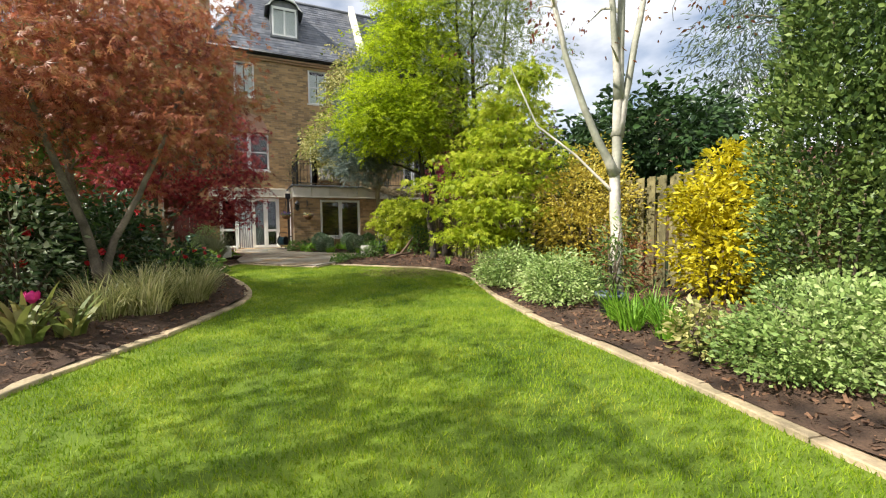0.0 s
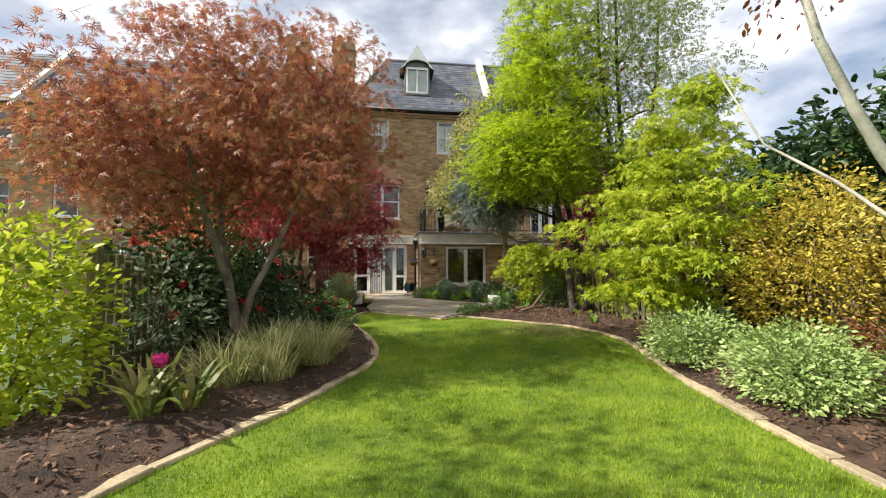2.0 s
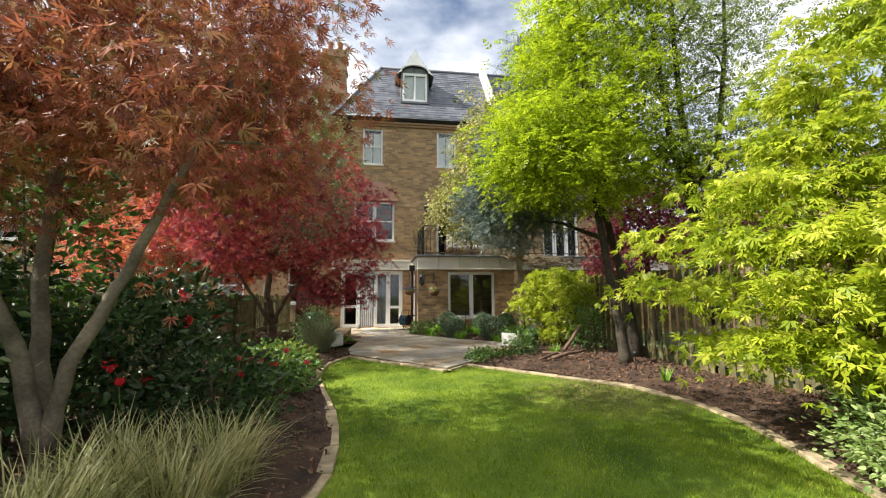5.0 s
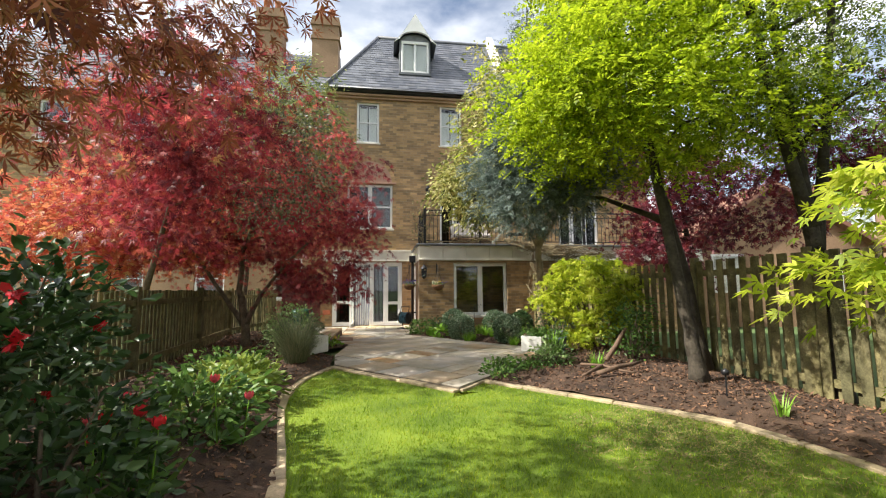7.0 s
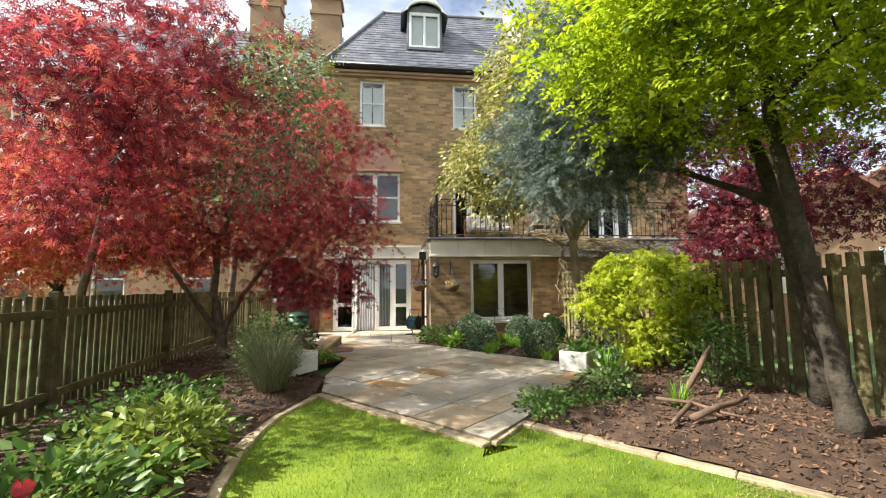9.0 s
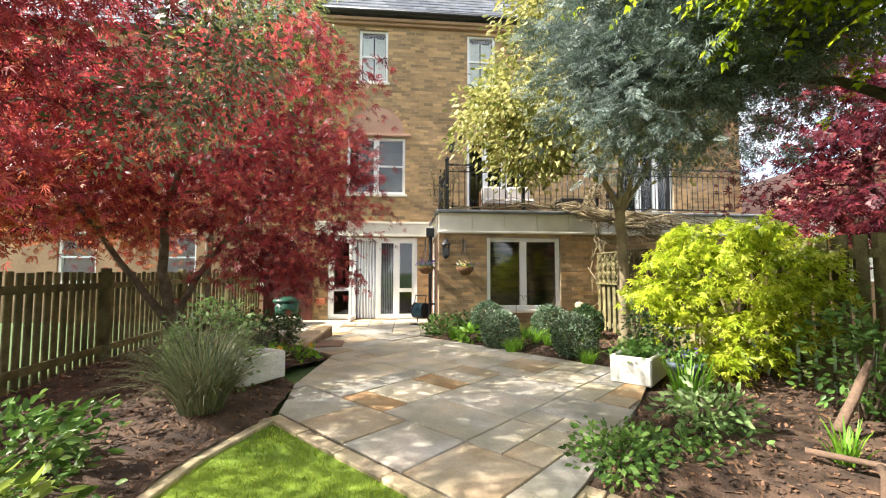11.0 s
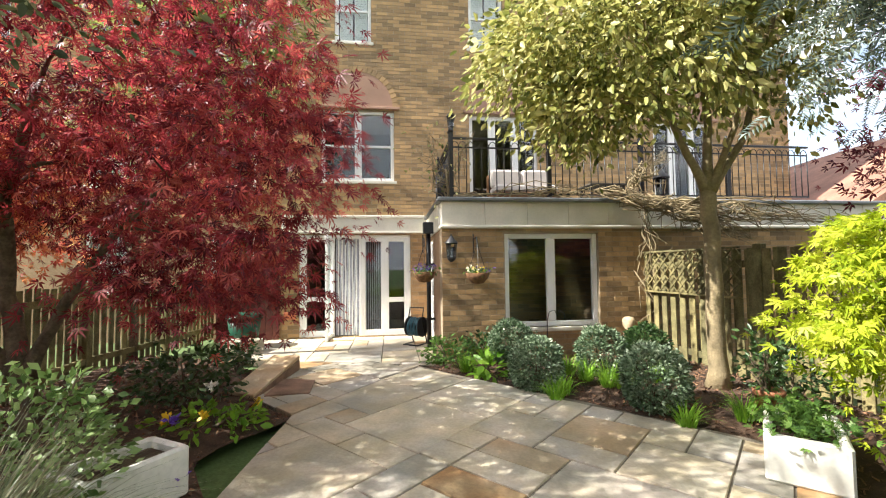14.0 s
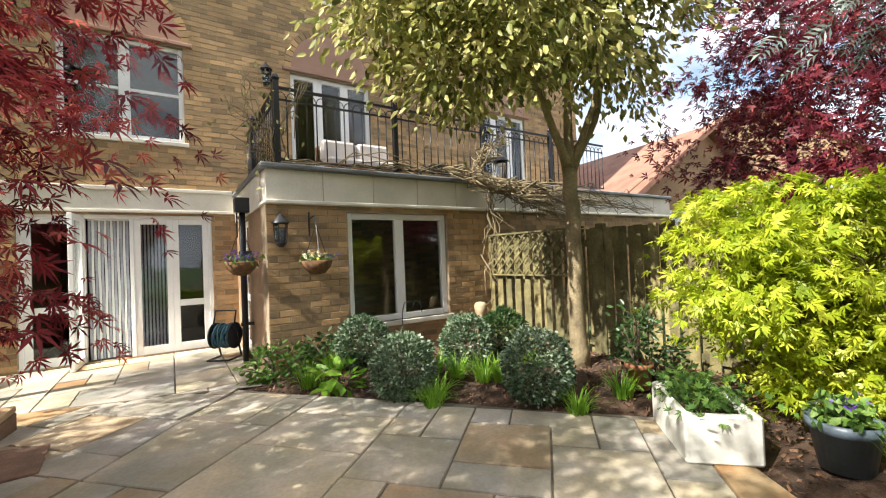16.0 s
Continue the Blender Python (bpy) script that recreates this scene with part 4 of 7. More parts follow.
def window(name, x0, x1, z0, z1, y, label, lights=2, rail=0.5, sill=True, frame=0.065, kind="sash"):
    """A white window: frame, mullions, meeting rail, a pane for each light, and a sill."""
    w = thing(name, label, "window", (0, 0, 0), 0, "", "structure")
    d = 0.07
    b = Build()
    b.box(x0, y, z0, x0 + frame, y + d, z1).box(x1 - frame, y, z0, x1, y + d, z1)
    b.box(x0 + frame, y, z1 - frame, x1 - frame, y + d, z1).box(x0 + frame, y, z0, x1 - frame, y + d, z0 + frame)
    part("window_frame", b.mesh("window_frame", M_WHITE, False, 0.006), w)
    step = (x1 - x0 - 2 * frame) / lights
    for i in range(lights):
        a, c = x0 + frame + i * step, x0 + frame + (i + 1) * step
        if i:
            part("mullion", Build().box(a - 0.065, y + 0.006, z0 + frame, a + 0.065, y + d, z1 - frame).mesh("mullion", M_WHITE, False, 0.005), w)
        if kind == "sash":
            zr = z0 + (z1 - z0) * rail
            part("meeting_rail", Build().box(a + 0.065 * (i > 0), y + 0.012, zr - 0.022, c - 0.065 * (i < lights - 1), y + d - 0.01, zr + 0.022).mesh("meeting_rail", M_WHITE, False, 0.004), w)
        g = part("pane", Build().box(a, y + 0.04, z0 + frame, c, y + 0.046, z1 - frame).mesh("pane", M_GLASS), w)
        g.visible_shadow = False
    if sill:
        part("window_sill", Build().box(x0 - 0.05, y - 0.09, z0 - 0.06, x1 + 0.05, y + d, z0).mesh("window_sill", M_STONE, False, 0.008), w)
    return w


window("window_first_floor", *UPW, FY + 0.06, "white double sash window under a blind brick arch")
w = window("window_second_floor", *TOPW, FY + 0.06, "white sash window with half-closed shutters behind", 1)
window("window_second_floor", *TOPW2, FY + 0.06, "white sash window behind the tree", 1)
window("window_bay", *BAYW, BY + 0.05, "white two-light casement window over the shrub bed", 2, kind="casement", frame=0.075)
for hole in (TOPW, TOPW2):
    sh = thing("window_shutter", "pale blue-white louvred shutters inside the sash", "shutter", (hole[0] + 0.08, FY + 0.17, hole[2] + 0.08), 0, "shutters", "structure")
    wd = (hole[1] - hole[0] - 0.2) / 2
    for i in range(2):
        part("shutter_frame", Build().box(i * (wd + 0.04), 0, 0, i * (wd + 0.04) + 0.03, 0.03, 1.15).box(i * (wd + 0.04) + wd - 0.03, 0, 0, i * (wd + 0.04) + wd, 0.03, 1.15).mesh("shutter_frame", M_WHITE), sh)
        for k in range(22):
            part("slat", Build().add([(0, -0.006, -0.028), (wd - 0.06, -0.006, -0.028), (wd - 0.06, 0.006, 0.024), (0, 0.006, 0.024), (0, -0.003, -0.03), (wd - 0.06, -0.003, -0.03), (wd - 0.06, 0.01, 0.022), (0, 0.01, 0.022)], [(0, 1, 2, 3), (7, 6, 5, 4), (0, 4, 5, 1), (2, 6, 7, 3)]).mesh("slat", M_WHITE), sh, "", pose(i * (wd + 0.04) + 0.03, 0.015, 0.05 + k * 0.05))


def arch_panel(x0, x1, z0, label):
    """A blind half-round arch over a window, with a brick ring."""
    t = thing("trim_arch", label, "arch", (0, 0, 0), 0, "", "structure")
    cx, r = (x0 + x1) / 2, (x1 - x0) / 2
    n = 24
    pts = [(cx + r * math.cos(math.pi * i / n), z0 + r * 1.02 * math.sin(math.pi * i / n)) for i in range(n + 1)]
    b = Build()
    k = len(pts)
    b.add([(x, FY - 0.012, z) for x, z in pts] + [(x, FY + 0.01, z) for x, z in pts], [tuple(range(k))] + [(i, i + 1, k + i + 1, k + i) for i in range(k - 1)])
    part("arch_infill", b.mesh("arch_infill", M_ARCH), t)
    ring = Build()
    for i in range(n):
        a0, a1 = math.pi * i / n + 0.008, math.pi * (i + 1) / n - 0.008
        q = [(cx + rr * math.cos(a), z0 + rr * 1.02 * math.sin(a)) for rr, a in ((r, a0), (r + 0.11, a0), (r + 0.11, a1), (r, a1))]
        ring.add([(x, FY - 0.018, z) for x, z in q] + [(x, FY + 0.01, z) for x, z in q], [(0, 3, 2, 1), (0, 1, 5, 4), (1, 2, 6, 5), (2, 3, 7, 6), (3, 0, 4, 7)])
    part("arch_ring", ring.mesh("arch_ring", M_BRICKS), t)
    part("string_course", Build().box(x0 - 0.14, FY - 0.05, z0 - 0.05, x1 + 0.14, FY + 0.01, z0 + 0.005).mesh("string_course", M_ARCH, False, 0.008), t)


arch_panel(UPW[0] + 0.02, UPW[1] - 0.02, 4.57, "rendered blind arch over the sash window")
arch_panel(BALD[0] + 0.02, BALD[1] - 0.02, 4.55, "rendered blind arch over the balcony doors")
arch_panel(BALD2[0] + 0.02, BALD2[1] - 0.02, 4.55, "rendered blind arch over the neighbouring balcony doors")


def glazed_leaf(name, x0, x1, z0, z1, y, split, parent, label=""):
    """A white glazed door leaf; split: heights of its cross rails."""
    f = 0.075
    b = Build()
    b.box(x0, y, z0, x0 + f, y + 0.05, z1).box(x1 - f, y, z0, x1, y + 0.05, z1).box(x0 + f, y, z1 - f, x1 - f, y + 0.05, z1).box(x0 + f, y, z0, x1 - f, y + 0.05, z0 + f + 0.04)
    for s in split:
        b.box(x0 + f, y, s - 0.045, x1 - f, y + 0.05, s + 0.045)
    leaf = part(name, b.mesh(name, M_WHITE, False, 0.005), parent, label)
    g = part("pane", Build().box(x0 + f - 0.005, y + 0.022, z0 + f, x1 - f + 0.005, y + 0.028, z1 - f).mesh("pane", M_GLASS), leaf)
    g.visible_shadow = False
    return leaf


dr = thing("door_garden", "white glazed garden doors with one leaf standing open behind a strip curtain", "door", (0, 0, 0), 0, "", "structure")
x0, x1, z0, z1 = DOOR
b = Build().box(x0, FY + 0.03, z0, x0 + 0.05, FY + 0.13, z1).box(x1 - 0.05, FY + 0.03, z0, x1, FY + 0.13, z1).box(x0, FY + 0.03, z1 - 0.05, x1, FY + 0.13, z1)
b.box(-4.48, FY + 0.03, z0, -4.43, FY + 0.13, z1 - 0.05).box(-3.96, FY + 0.03, z0, -3.91, FY + 0.13, z1 - 0.05)
part("door_frame", b.mesh("door_frame", M_WHITE, False, 0.005), dr)
part("threshold", Build().box(x0, FY - 0.02, 0.0, x1, FY + 0.2, 0.055).mesh("threshold", M_BARK_DARK, False, 0.005), dr)
glazed_leaf("side_light", -5.03, -4.48, 0.06, 1.97, FY + 0.05, [0.78], dr)
glazed_leaf("door_leaf", -3.91, -3.46, 0.06, 1.97, FY + 0.05, [], dr)
glazed_leaf("side_light", -3.46, -3.01, 0.06, 1.97, FY + 0.05, [0.75], dr)
swing = part("door_leaf", Build().box(0, -0.05, 0.06, 0.05, 0, 1.99).box(0.47, -0.05, 0.06, 0.52, 0, 1.99).box(0.05, -0.05, 1.92, 0.47, 0, 1.99).box(0.05, -0.05, 0.06, 0.47, 0, 0.16).mesh("door_leaf", M_WHITE, False, 0.005), dr, "white door leaf opened outward", pose(-4.45, FY + 0.04, 0, 0, 0, -93))
g = part("pane", Build().box(0.045, -0.03, 0.15, 0.475, -0.022, 1.93).mesh("pane", M_GLASS), swing)
g.visible_shadow = False
part("door_handle", Build().tube([(0.46, -0.06, 1.0), (0.46, -0.11, 1.0), (0.36, -0.11, 1.0)], 0.009, 8).mesh("door_handle", M_LEAD, True), swing)
cur = thing("strip_curtain", "grey and white plastic strip curtain in the open doorway", "curtain", (-4.42, FY + 0.15, 1.95))
rng0 = random.Random(4)
for i in range(13):
    bb = Build()
    ph = rng0.uniform(0, 6)
    pts = [(0.003 * math.sin(ph + 1.5 * k), 0.012 * math.sin(ph * 2 + 1.2 * k), -k * 0.235) for k in range(9)]
    V = [(px - 0.014, py, pz) for px, py, pz in pts] + [(px + 0.014, py + 0.006, pz) for px, py, pz in pts]
    bb.add(V, [(k, 9 + k, 9 + k + 1, k + 1) for k in range(8)])
    part("strip", bb.mesh("strip", M_WHITE if i % 2 else M_STRIP), cur, "", pose(0.02 + i * 0.034, 0, 0))
part("curtain_rail", Build().box(0, -0.015, 0, 0.46, 0.015, 0.03).mesh("curtain_rail", M_WHITE), cur)
blind = thing("vertical_blind", "grey vertical blind strips behind the glazed door", "blind", (-3.90, FY + 0.24, 1.95))
for i in range(10):
    part("slat", Build().box(0, -0.002, -1.85, 0.026, 0.002, 0).mesh("slat", M_STRIP), blind, "", pose(0.01 + i * 0.042, 0, 0, 0, 0, 25))
part("curtain_rail", Build().box(0, -0.015, 0, 0.45, 0.015, 0.03).mesh("curtain_rail", M_WHITE), blind)

sd = thing("door_side", "narrow white glazed side door in the return wall", "door", (BL + 0.02, SIDED[0], 0), 90, "", "structure")
glazed_leaf("door_leaf", 0, 0.75, 0.06, 1.87, -0.06, [0.8], sd)
bd = thing("door_balcony", "white glazed balcony doors half hidden by railings", "door", (0, 0, 0), 0, "", "structure")
for i in range(3):
    w3 = (BALD[1] - BALD[0]) / 3
    glazed_leaf("door_leaf", BALD[0] + i * w3, BALD[0] + (i + 1) * w3, 2.42, 4.48, FY + 0.06, [], bd)
bd = thing("door_balcony", "white glazed doors on the neighbouring balcony", "door", (0, 0, 0), 0, "", "structure")
for i in range(3):
    w3 = (BALD2[1] - BALD2[0]) / 3
    glazed_leaf("door_leaf", BALD2[0] + i * w3, BALD2[0] + (i + 1) * w3, 2.42, 4.48, FY + 0.06, [], bd)

# ---- roof ----
EAVE_Y, EAVE_Z, RIDGE_Y, RIDGE_Z = 17.38, 7.52, 19.7, 10.7
roof = thing("roof", "grey slate roof with a hipped end", "roof", (0, 0, 0), 0, "", "structure")
b = Build()
b.add([(-5.4, EAVE_Y, EAVE_Z), (XR + 0.1, EAVE_Y, EAVE_Z), (XR + 0.1, RIDGE_Y, RIDGE_Z), (-3.8, RIDGE_Y, RIDGE_Z), (-5.4, 22.05, EAVE_Z), (XR + 0.1, 22.05, EAVE_Z)], [(0, 1, 2, 3), (0, 3, 4), (3, 2, 5, 4), (0, 4, 5, 1), (1, 5, 2)])
part("roof_deck", b.mesh("roof_deck", M_SLATE), roof)
slope = math.hypot(RIDGE_Y - EAVE_Y, RIDGE_Z - EAVE_Z)
sy, sz = (RIDGE_Y - EAVE_Y) / slope, (RIDGE_Z - EAVE_Z) / slope
b = Build()
rows = 23
ex = slope / rows
for r in range(rows):
    f = r / rows
    lo = -5.4 + 1.6 * f
    x = lo - (0.15 if r % 2 else 0)
    while x < XR + 0.1:
        a, c = max(x, lo), min(x + 0.30, XR + 0.1)
        if c - a > 0.05:
            s0, s1 = r * ex, (r + 1) * ex + 0.03
            e = random.uniform(0.012, 0.022)
            q = []
            for xx, ss, up in ((a + 0.003, s0, e), (c - 0.003, s0, e), (c - 0.003, s1, 0.006), (a + 0.003, s1, 0.006)):
                q.append((xx, EAVE_Y + sy * ss - sz * up, EAVE_Z + sz * ss + sy * up))
            q += [(p[0], p[1] + sz * 0.01, p[2] - sy * 0.01) for p in q]
            b.add(q, [(0, 1, 2, 3), (0, 4, 5, 1), (1, 5, 6, 2), (3, 7, 4, 0)])
        x += 0.30
tagged(part("slates", b.mesh("slates", M_SLATE), roof), "", "", "", "stuff")
part("ridge", Build().tube([(-3.8, RIDGE_Y, RIDGE_Z + 0.03), (XR + 0.1, RIDGE_Y, RIDGE_Z + 0.03)], 0.07, 8).mesh("ridge", M_SLATE, True), roof)
part("hip_ridge", Build().tube([(-5.4, EAVE_Y, EAVE_Z + 0.03), (-3.8, RIDGE_Y, RIDGE_Z + 0.03)], 0.06, 8).mesh("hip_ridge", M_SLATE, True), roof)
b = Build()
for xx in (0.4,):
    b.add([(xx, EAVE_Y - 0.05, EAVE_Z - 0.1), (xx + 0.22, EAVE_Y - 0.05, EAVE_Z - 0.1), (xx + 0.22, RIDGE_Y, RIDGE_Z - 0.05), (xx, RIDGE_Y, RIDGE_Z - 0.05),
           (xx, EAVE_Y - 0.25, EAVE_Z + 0.16), (xx + 0.22, EAVE_Y - 0.25, EAVE_Z + 0.16), (xx + 0.22, RIDGE_Y - 0.12, RIDGE_Z + 0.32), (xx, RIDGE_Y - 0.12, RIDGE_Z + 0.32)],
          [(4, 5, 6, 7), (0, 4, 7, 3), (1, 2, 6, 5), (0, 1, 5, 4), (3, 7, 6, 2)])
part("party_parapet", b.mesh("party_parapet", M_STONE), roof, "pale rendered party-wall parapet")

dm = thing("dormer", "white arched dormer window with a pointed gable in the slate roof", "dormer", (0.115, -0.15, 0.2), 0, "", "structure")
dx0, dx1, dy = -3.10, -2.17, 18.15
part("cheeks", Build().box(dx0 - 0.06, dy + 0.02, 8.25, dx0, 19.6, 9.45).box(dx1, dy + 0.02, 8.25, dx1 + 0.06, 19.6, 9.45).box(dx0, dy + 0.25, 8.3, dx1, dy + 0.3, 9.7).mesh("cheeks", M_LEAD), dm)
part("dormer_sill", Build().box(dx0 - 0.08, dy - 0.04, 8.20, dx1 + 0.08, dy + 0.12, 8.28).mesh("dormer_sill", M_LEAD), dm)
b = Build()
f = 0.07
b.box(dx0, dy, 8.28, dx0 + f, dy + 0.07, 9.42).box(dx1 - f, dy, 8.28, dx1, dy + 0.07, 9.42).box(dx0 + f, dy, 9.32, dx1 - f, dy + 0.07, 9.42).box(dx0 + f, dy, 8.28, dx1 - f, dy + 0.07, 8.36).box(-2.67, dy, 8.36, -2.60, dy + 0.07, 9.32)
fr = part("window_frame", b.mesh("window_frame", M_WHITE, False, 0.006), dm)
part("pane", Build().box(dx0 + f, dy + 0.04, 8.36, dx1 - f, dy + 0.046, 9.32).mesh("pane", M_GLASS), fr)
part("shutter", Build().box(dx0 + f, dy + 0.10, 8.36, -2.66, dy + 0.12, 9.32).mesh("shutter", M_WHITE), fr)
part("shutter", Build().box(-2.61, dy + 0.10, 8.36, dx1 - f, dy + 0.12, 9.32).mesh("shutter", M_WHITE), fr)
cx = (dx0 + dx1) / 2
n = 14
inner = [(cx + 0.52 * math.cos(math.pi * i / n), 9.38 + 0.30 * math.sin(math.pi * i / n)) for i in range(n + 1)]
outer = []
for i in range(n + 1):
    s = -1 + 2 * i / n
    xx = cx - s * 0.72
    outer.append((xx, 9.28 + (1 - abs(s)) ** 1.25 * 1.04))
b = Build()
k = n + 1
b.add([(x, dy - 0.16, z) for x, z in inner] + [(x, dy - 0.16, z) for x, z in outer] + [(x, dy - 0.08, z) for x, z in inner] + [(x, dy - 0.08, z) for x, z in outer],
      [(i, k + i, k + i + 1, i + 1) for i in range(n)] + [(k + i, 3 * k + i, 3 * k + i + 1, k + i + 1) for i in range(n)] + [(i, i + 1, 2 * k + i + 1, 2 * k + i) for i in range(n)])
part("bargeboard", b.mesh("bargeboard", M_WHITE), dm)
b = Build()
b.add([(x, dy - 0.14, z + 0.02) for x, z in outer] + [(x, 19.7, z + 0.02) for x, z in outer], [(i, i + 1, k + i + 1, k + i) for i in range(n)])
part("dormer_roof", b.mesh("dormer_roof", M_SLATE), dm)
b = Build()
b.add([(x, dy + 0.03, z) for x, z in inner] + [(x, dy + 0.03, 9.3) for x, z in inner], [(i, i + 1, k + i + 1, k + i) for i in range(n)])
part("arch_infill", b.mesh("arch_infill", M_LEAD), dm)


def chimney(x, y, z0, z1, w=0.95, d=0.6):
    c = thing("chimney", "tall brown brick chimney stack with clay pots", "chimney", (x, y, z0), 0, "chimneys", "structure")
    h = z1 - z0
    b = Build().box(-w / 2, -d / 2, 0, w / 2, d / 2, h - 0.35)
    b.box(-w / 2 - 0.05, -d / 2 - 0.05, h - 0.9, w / 2 + 0.05, d / 2 + 0.05, h - 0.78)
    b.box(-w / 2 - 0.06, -d / 2 - 0.06, h - 0.35, w / 2 + 0.06, d / 2 + 0.06, h - 0.2).box(-w / 2 - 0.02, -d / 2 - 0.02, h - 0.2, w / 2 + 0.02, d / 2 + 0.02, h)
    part("stack", b.mesh("stack", M_LIGHTBRICK), c)
    for s in (-0.2, 0.2):
        part("chimney_pot", Build().lathe([(0.12, h), (0.10, h + 0.35), (0.13, h + 0.38), (0.13, h + 0.44), (0.09, h + 0.44), (0.08, h + 0.1)], 14, (s, 0, 0)).mesh("chimney_pot", M_TERRA, True), c)


chimney(-5.75, 20.0, 6.9, 11.4)
chimney(-7.8, 20.2, 6.9, 11.7)


def terrace_house(x0, x1, y, label, seed, eave=7.4, ridge=10.6):
    """A neighbouring brick house: wall with real openings, windows, slate roof."""
    h = thing("house", label, "house", (x0, y, 0), 0, "neighbouring houses", "structure")
    w = x1 - x0
    cols = max(2, int(w / 2.1))
    holes = []
    for c in range(cols):
        cx = (c + 0.5) * w / cols
        for z0, hh in ((0.9, 1.3), (3.1, 1.5), (5.8, 1.35)):
            holes.append((cx - 0.45, cx + 0.45, z0, z0 + hh))
    b = Build()
    solid_wall(b, 0, w, -0.1, eave, 0, 0.28, holes)
    b.box(0, 0.28, -0.1, 0.2, 5, eave).box(w - 0.2, 0.28, -0.1, w, 5, eave).box(0.2, 4.8, -0.1, w - 0.2, 5, eave).box(0.2, 2.5, 0, w - 0.2, 2.6, eave)
    part("wall", b.mesh("wall", M_LIGHTBRICK), h)
    b = Build()
    for x, z, ln in courses(0, w, 2.4, eave, holes):
        b.box(x + 0.005, -0.006, z + 0.005, x + ln - 0.005, 0.02, z + 0.07)
    tagged(part("brick_courses", b.mesh("brick_courses", M_BRICKS), h), "", "", "", "stuff")
    for a, c, z0, z1 in holes:
        win = part("window", Build().box(a, 0.06, z0, a + 0.06, 0.13, z1).box(c - 0.06, 0.06, z0, c, 0.13, z1).box(a + 0.06, 0.06, z1 - 0.06, c - 0.06, 0.13, z1).box(a + 0.06, 0.06, z0, c - 0.06, 0.13, z0 + 0.06).box(a + 0.06, 0.06, (z0 + z1) / 2 - 0.02, c - 0.06, 0.12, (z0 + z1) / 2 + 0.02).mesh("window", M_WHITE), h)
        part("pane", Build().box(a + 0.06, 0.09, z0 + 0.06, c - 0.06, 0.095, z1 - 0.06).mesh("pane", M_GLASS), win)
        part("sill", Build().box(a - 0.05, -0.08, z0 - 0.06, c + 0.05, 0.1, z0).mesh("sill", M_STONE), win)
    b = Build().add([(-0.1, -0.3, eave), (w + 0.1, -0.3, eave), (w + 0.1, 2.5, ridge), (-0.1, 2.5, ridge), (-0.1, 5.3, eave), (w + 0.1, 5.3, eave)], [(0, 1, 2, 3), (3, 2, 5, 4), (0, 3, 4), (1, 5, 2), (0, 4, 5, 1)])
    rf = part("roof", b.mesh("roof", M_SLATE), h)
    b = Build()
    L = math.hypot(2.8, ridge - eave)
    rows = 16
    for r in range(rows):
        y0, z0 = -0.3 + 2.8 * r / rows, eave + (ridge - eave) * r / rows
        x = -0.1 - (0.15 if r % 2 else 0)
        while x < w + 0.1:
            a, c = max(x, -0.1), min(x + 0.3, w + 0.1)
            if c - a > 0.05:
                y2, z2 = -0.3 + 2.8 * (r + 1.1) / rows, eave + (ridge - eave) * (r + 1.1) / rows
                b.add([(a, y0 - 0.015, z0 + 0.015), (c - 0.005, y0 - 0.015, z0 + 0.015), (c - 0.005, y2, z2 + 0.004), (a, y2, z2 + 0.004), (a, y0, z0), (c - 0.005, y0, z0)], [(0, 1, 2, 3), (0, 4, 5, 1)])
            x += 0.3
    tagged(part("slates", b.mesh("slates", M_SLATE), rf), "", "", "", "stuff")
    for cx in (w * 0.25, w * 0.75):
        part("parapet", Build().add([(cx, -0.4, eave + 0.1), (cx + 0.2, -0.4, eave + 0.1), (cx + 0.2, 2.5, ridge + 0.3), (cx, 2.5, ridge + 0.3), (cx, -0.3, eave - 0.1), (cx + 0.2, -0.3, eave - 0.1), (cx + 0.2, 2.5, ridge), (cx, 2.5, ridge)], [(0, 1, 2, 3), (0, 3, 7, 4), (1, 5, 6, 2), (0, 4, 5, 1)]).mesh("parapet", M_STONE), h)
    return h


terrace_house(-22.0, -5.43, 18.6, "brick terraced house with slate roof beyond the fence", 1)


turn_house(standing)


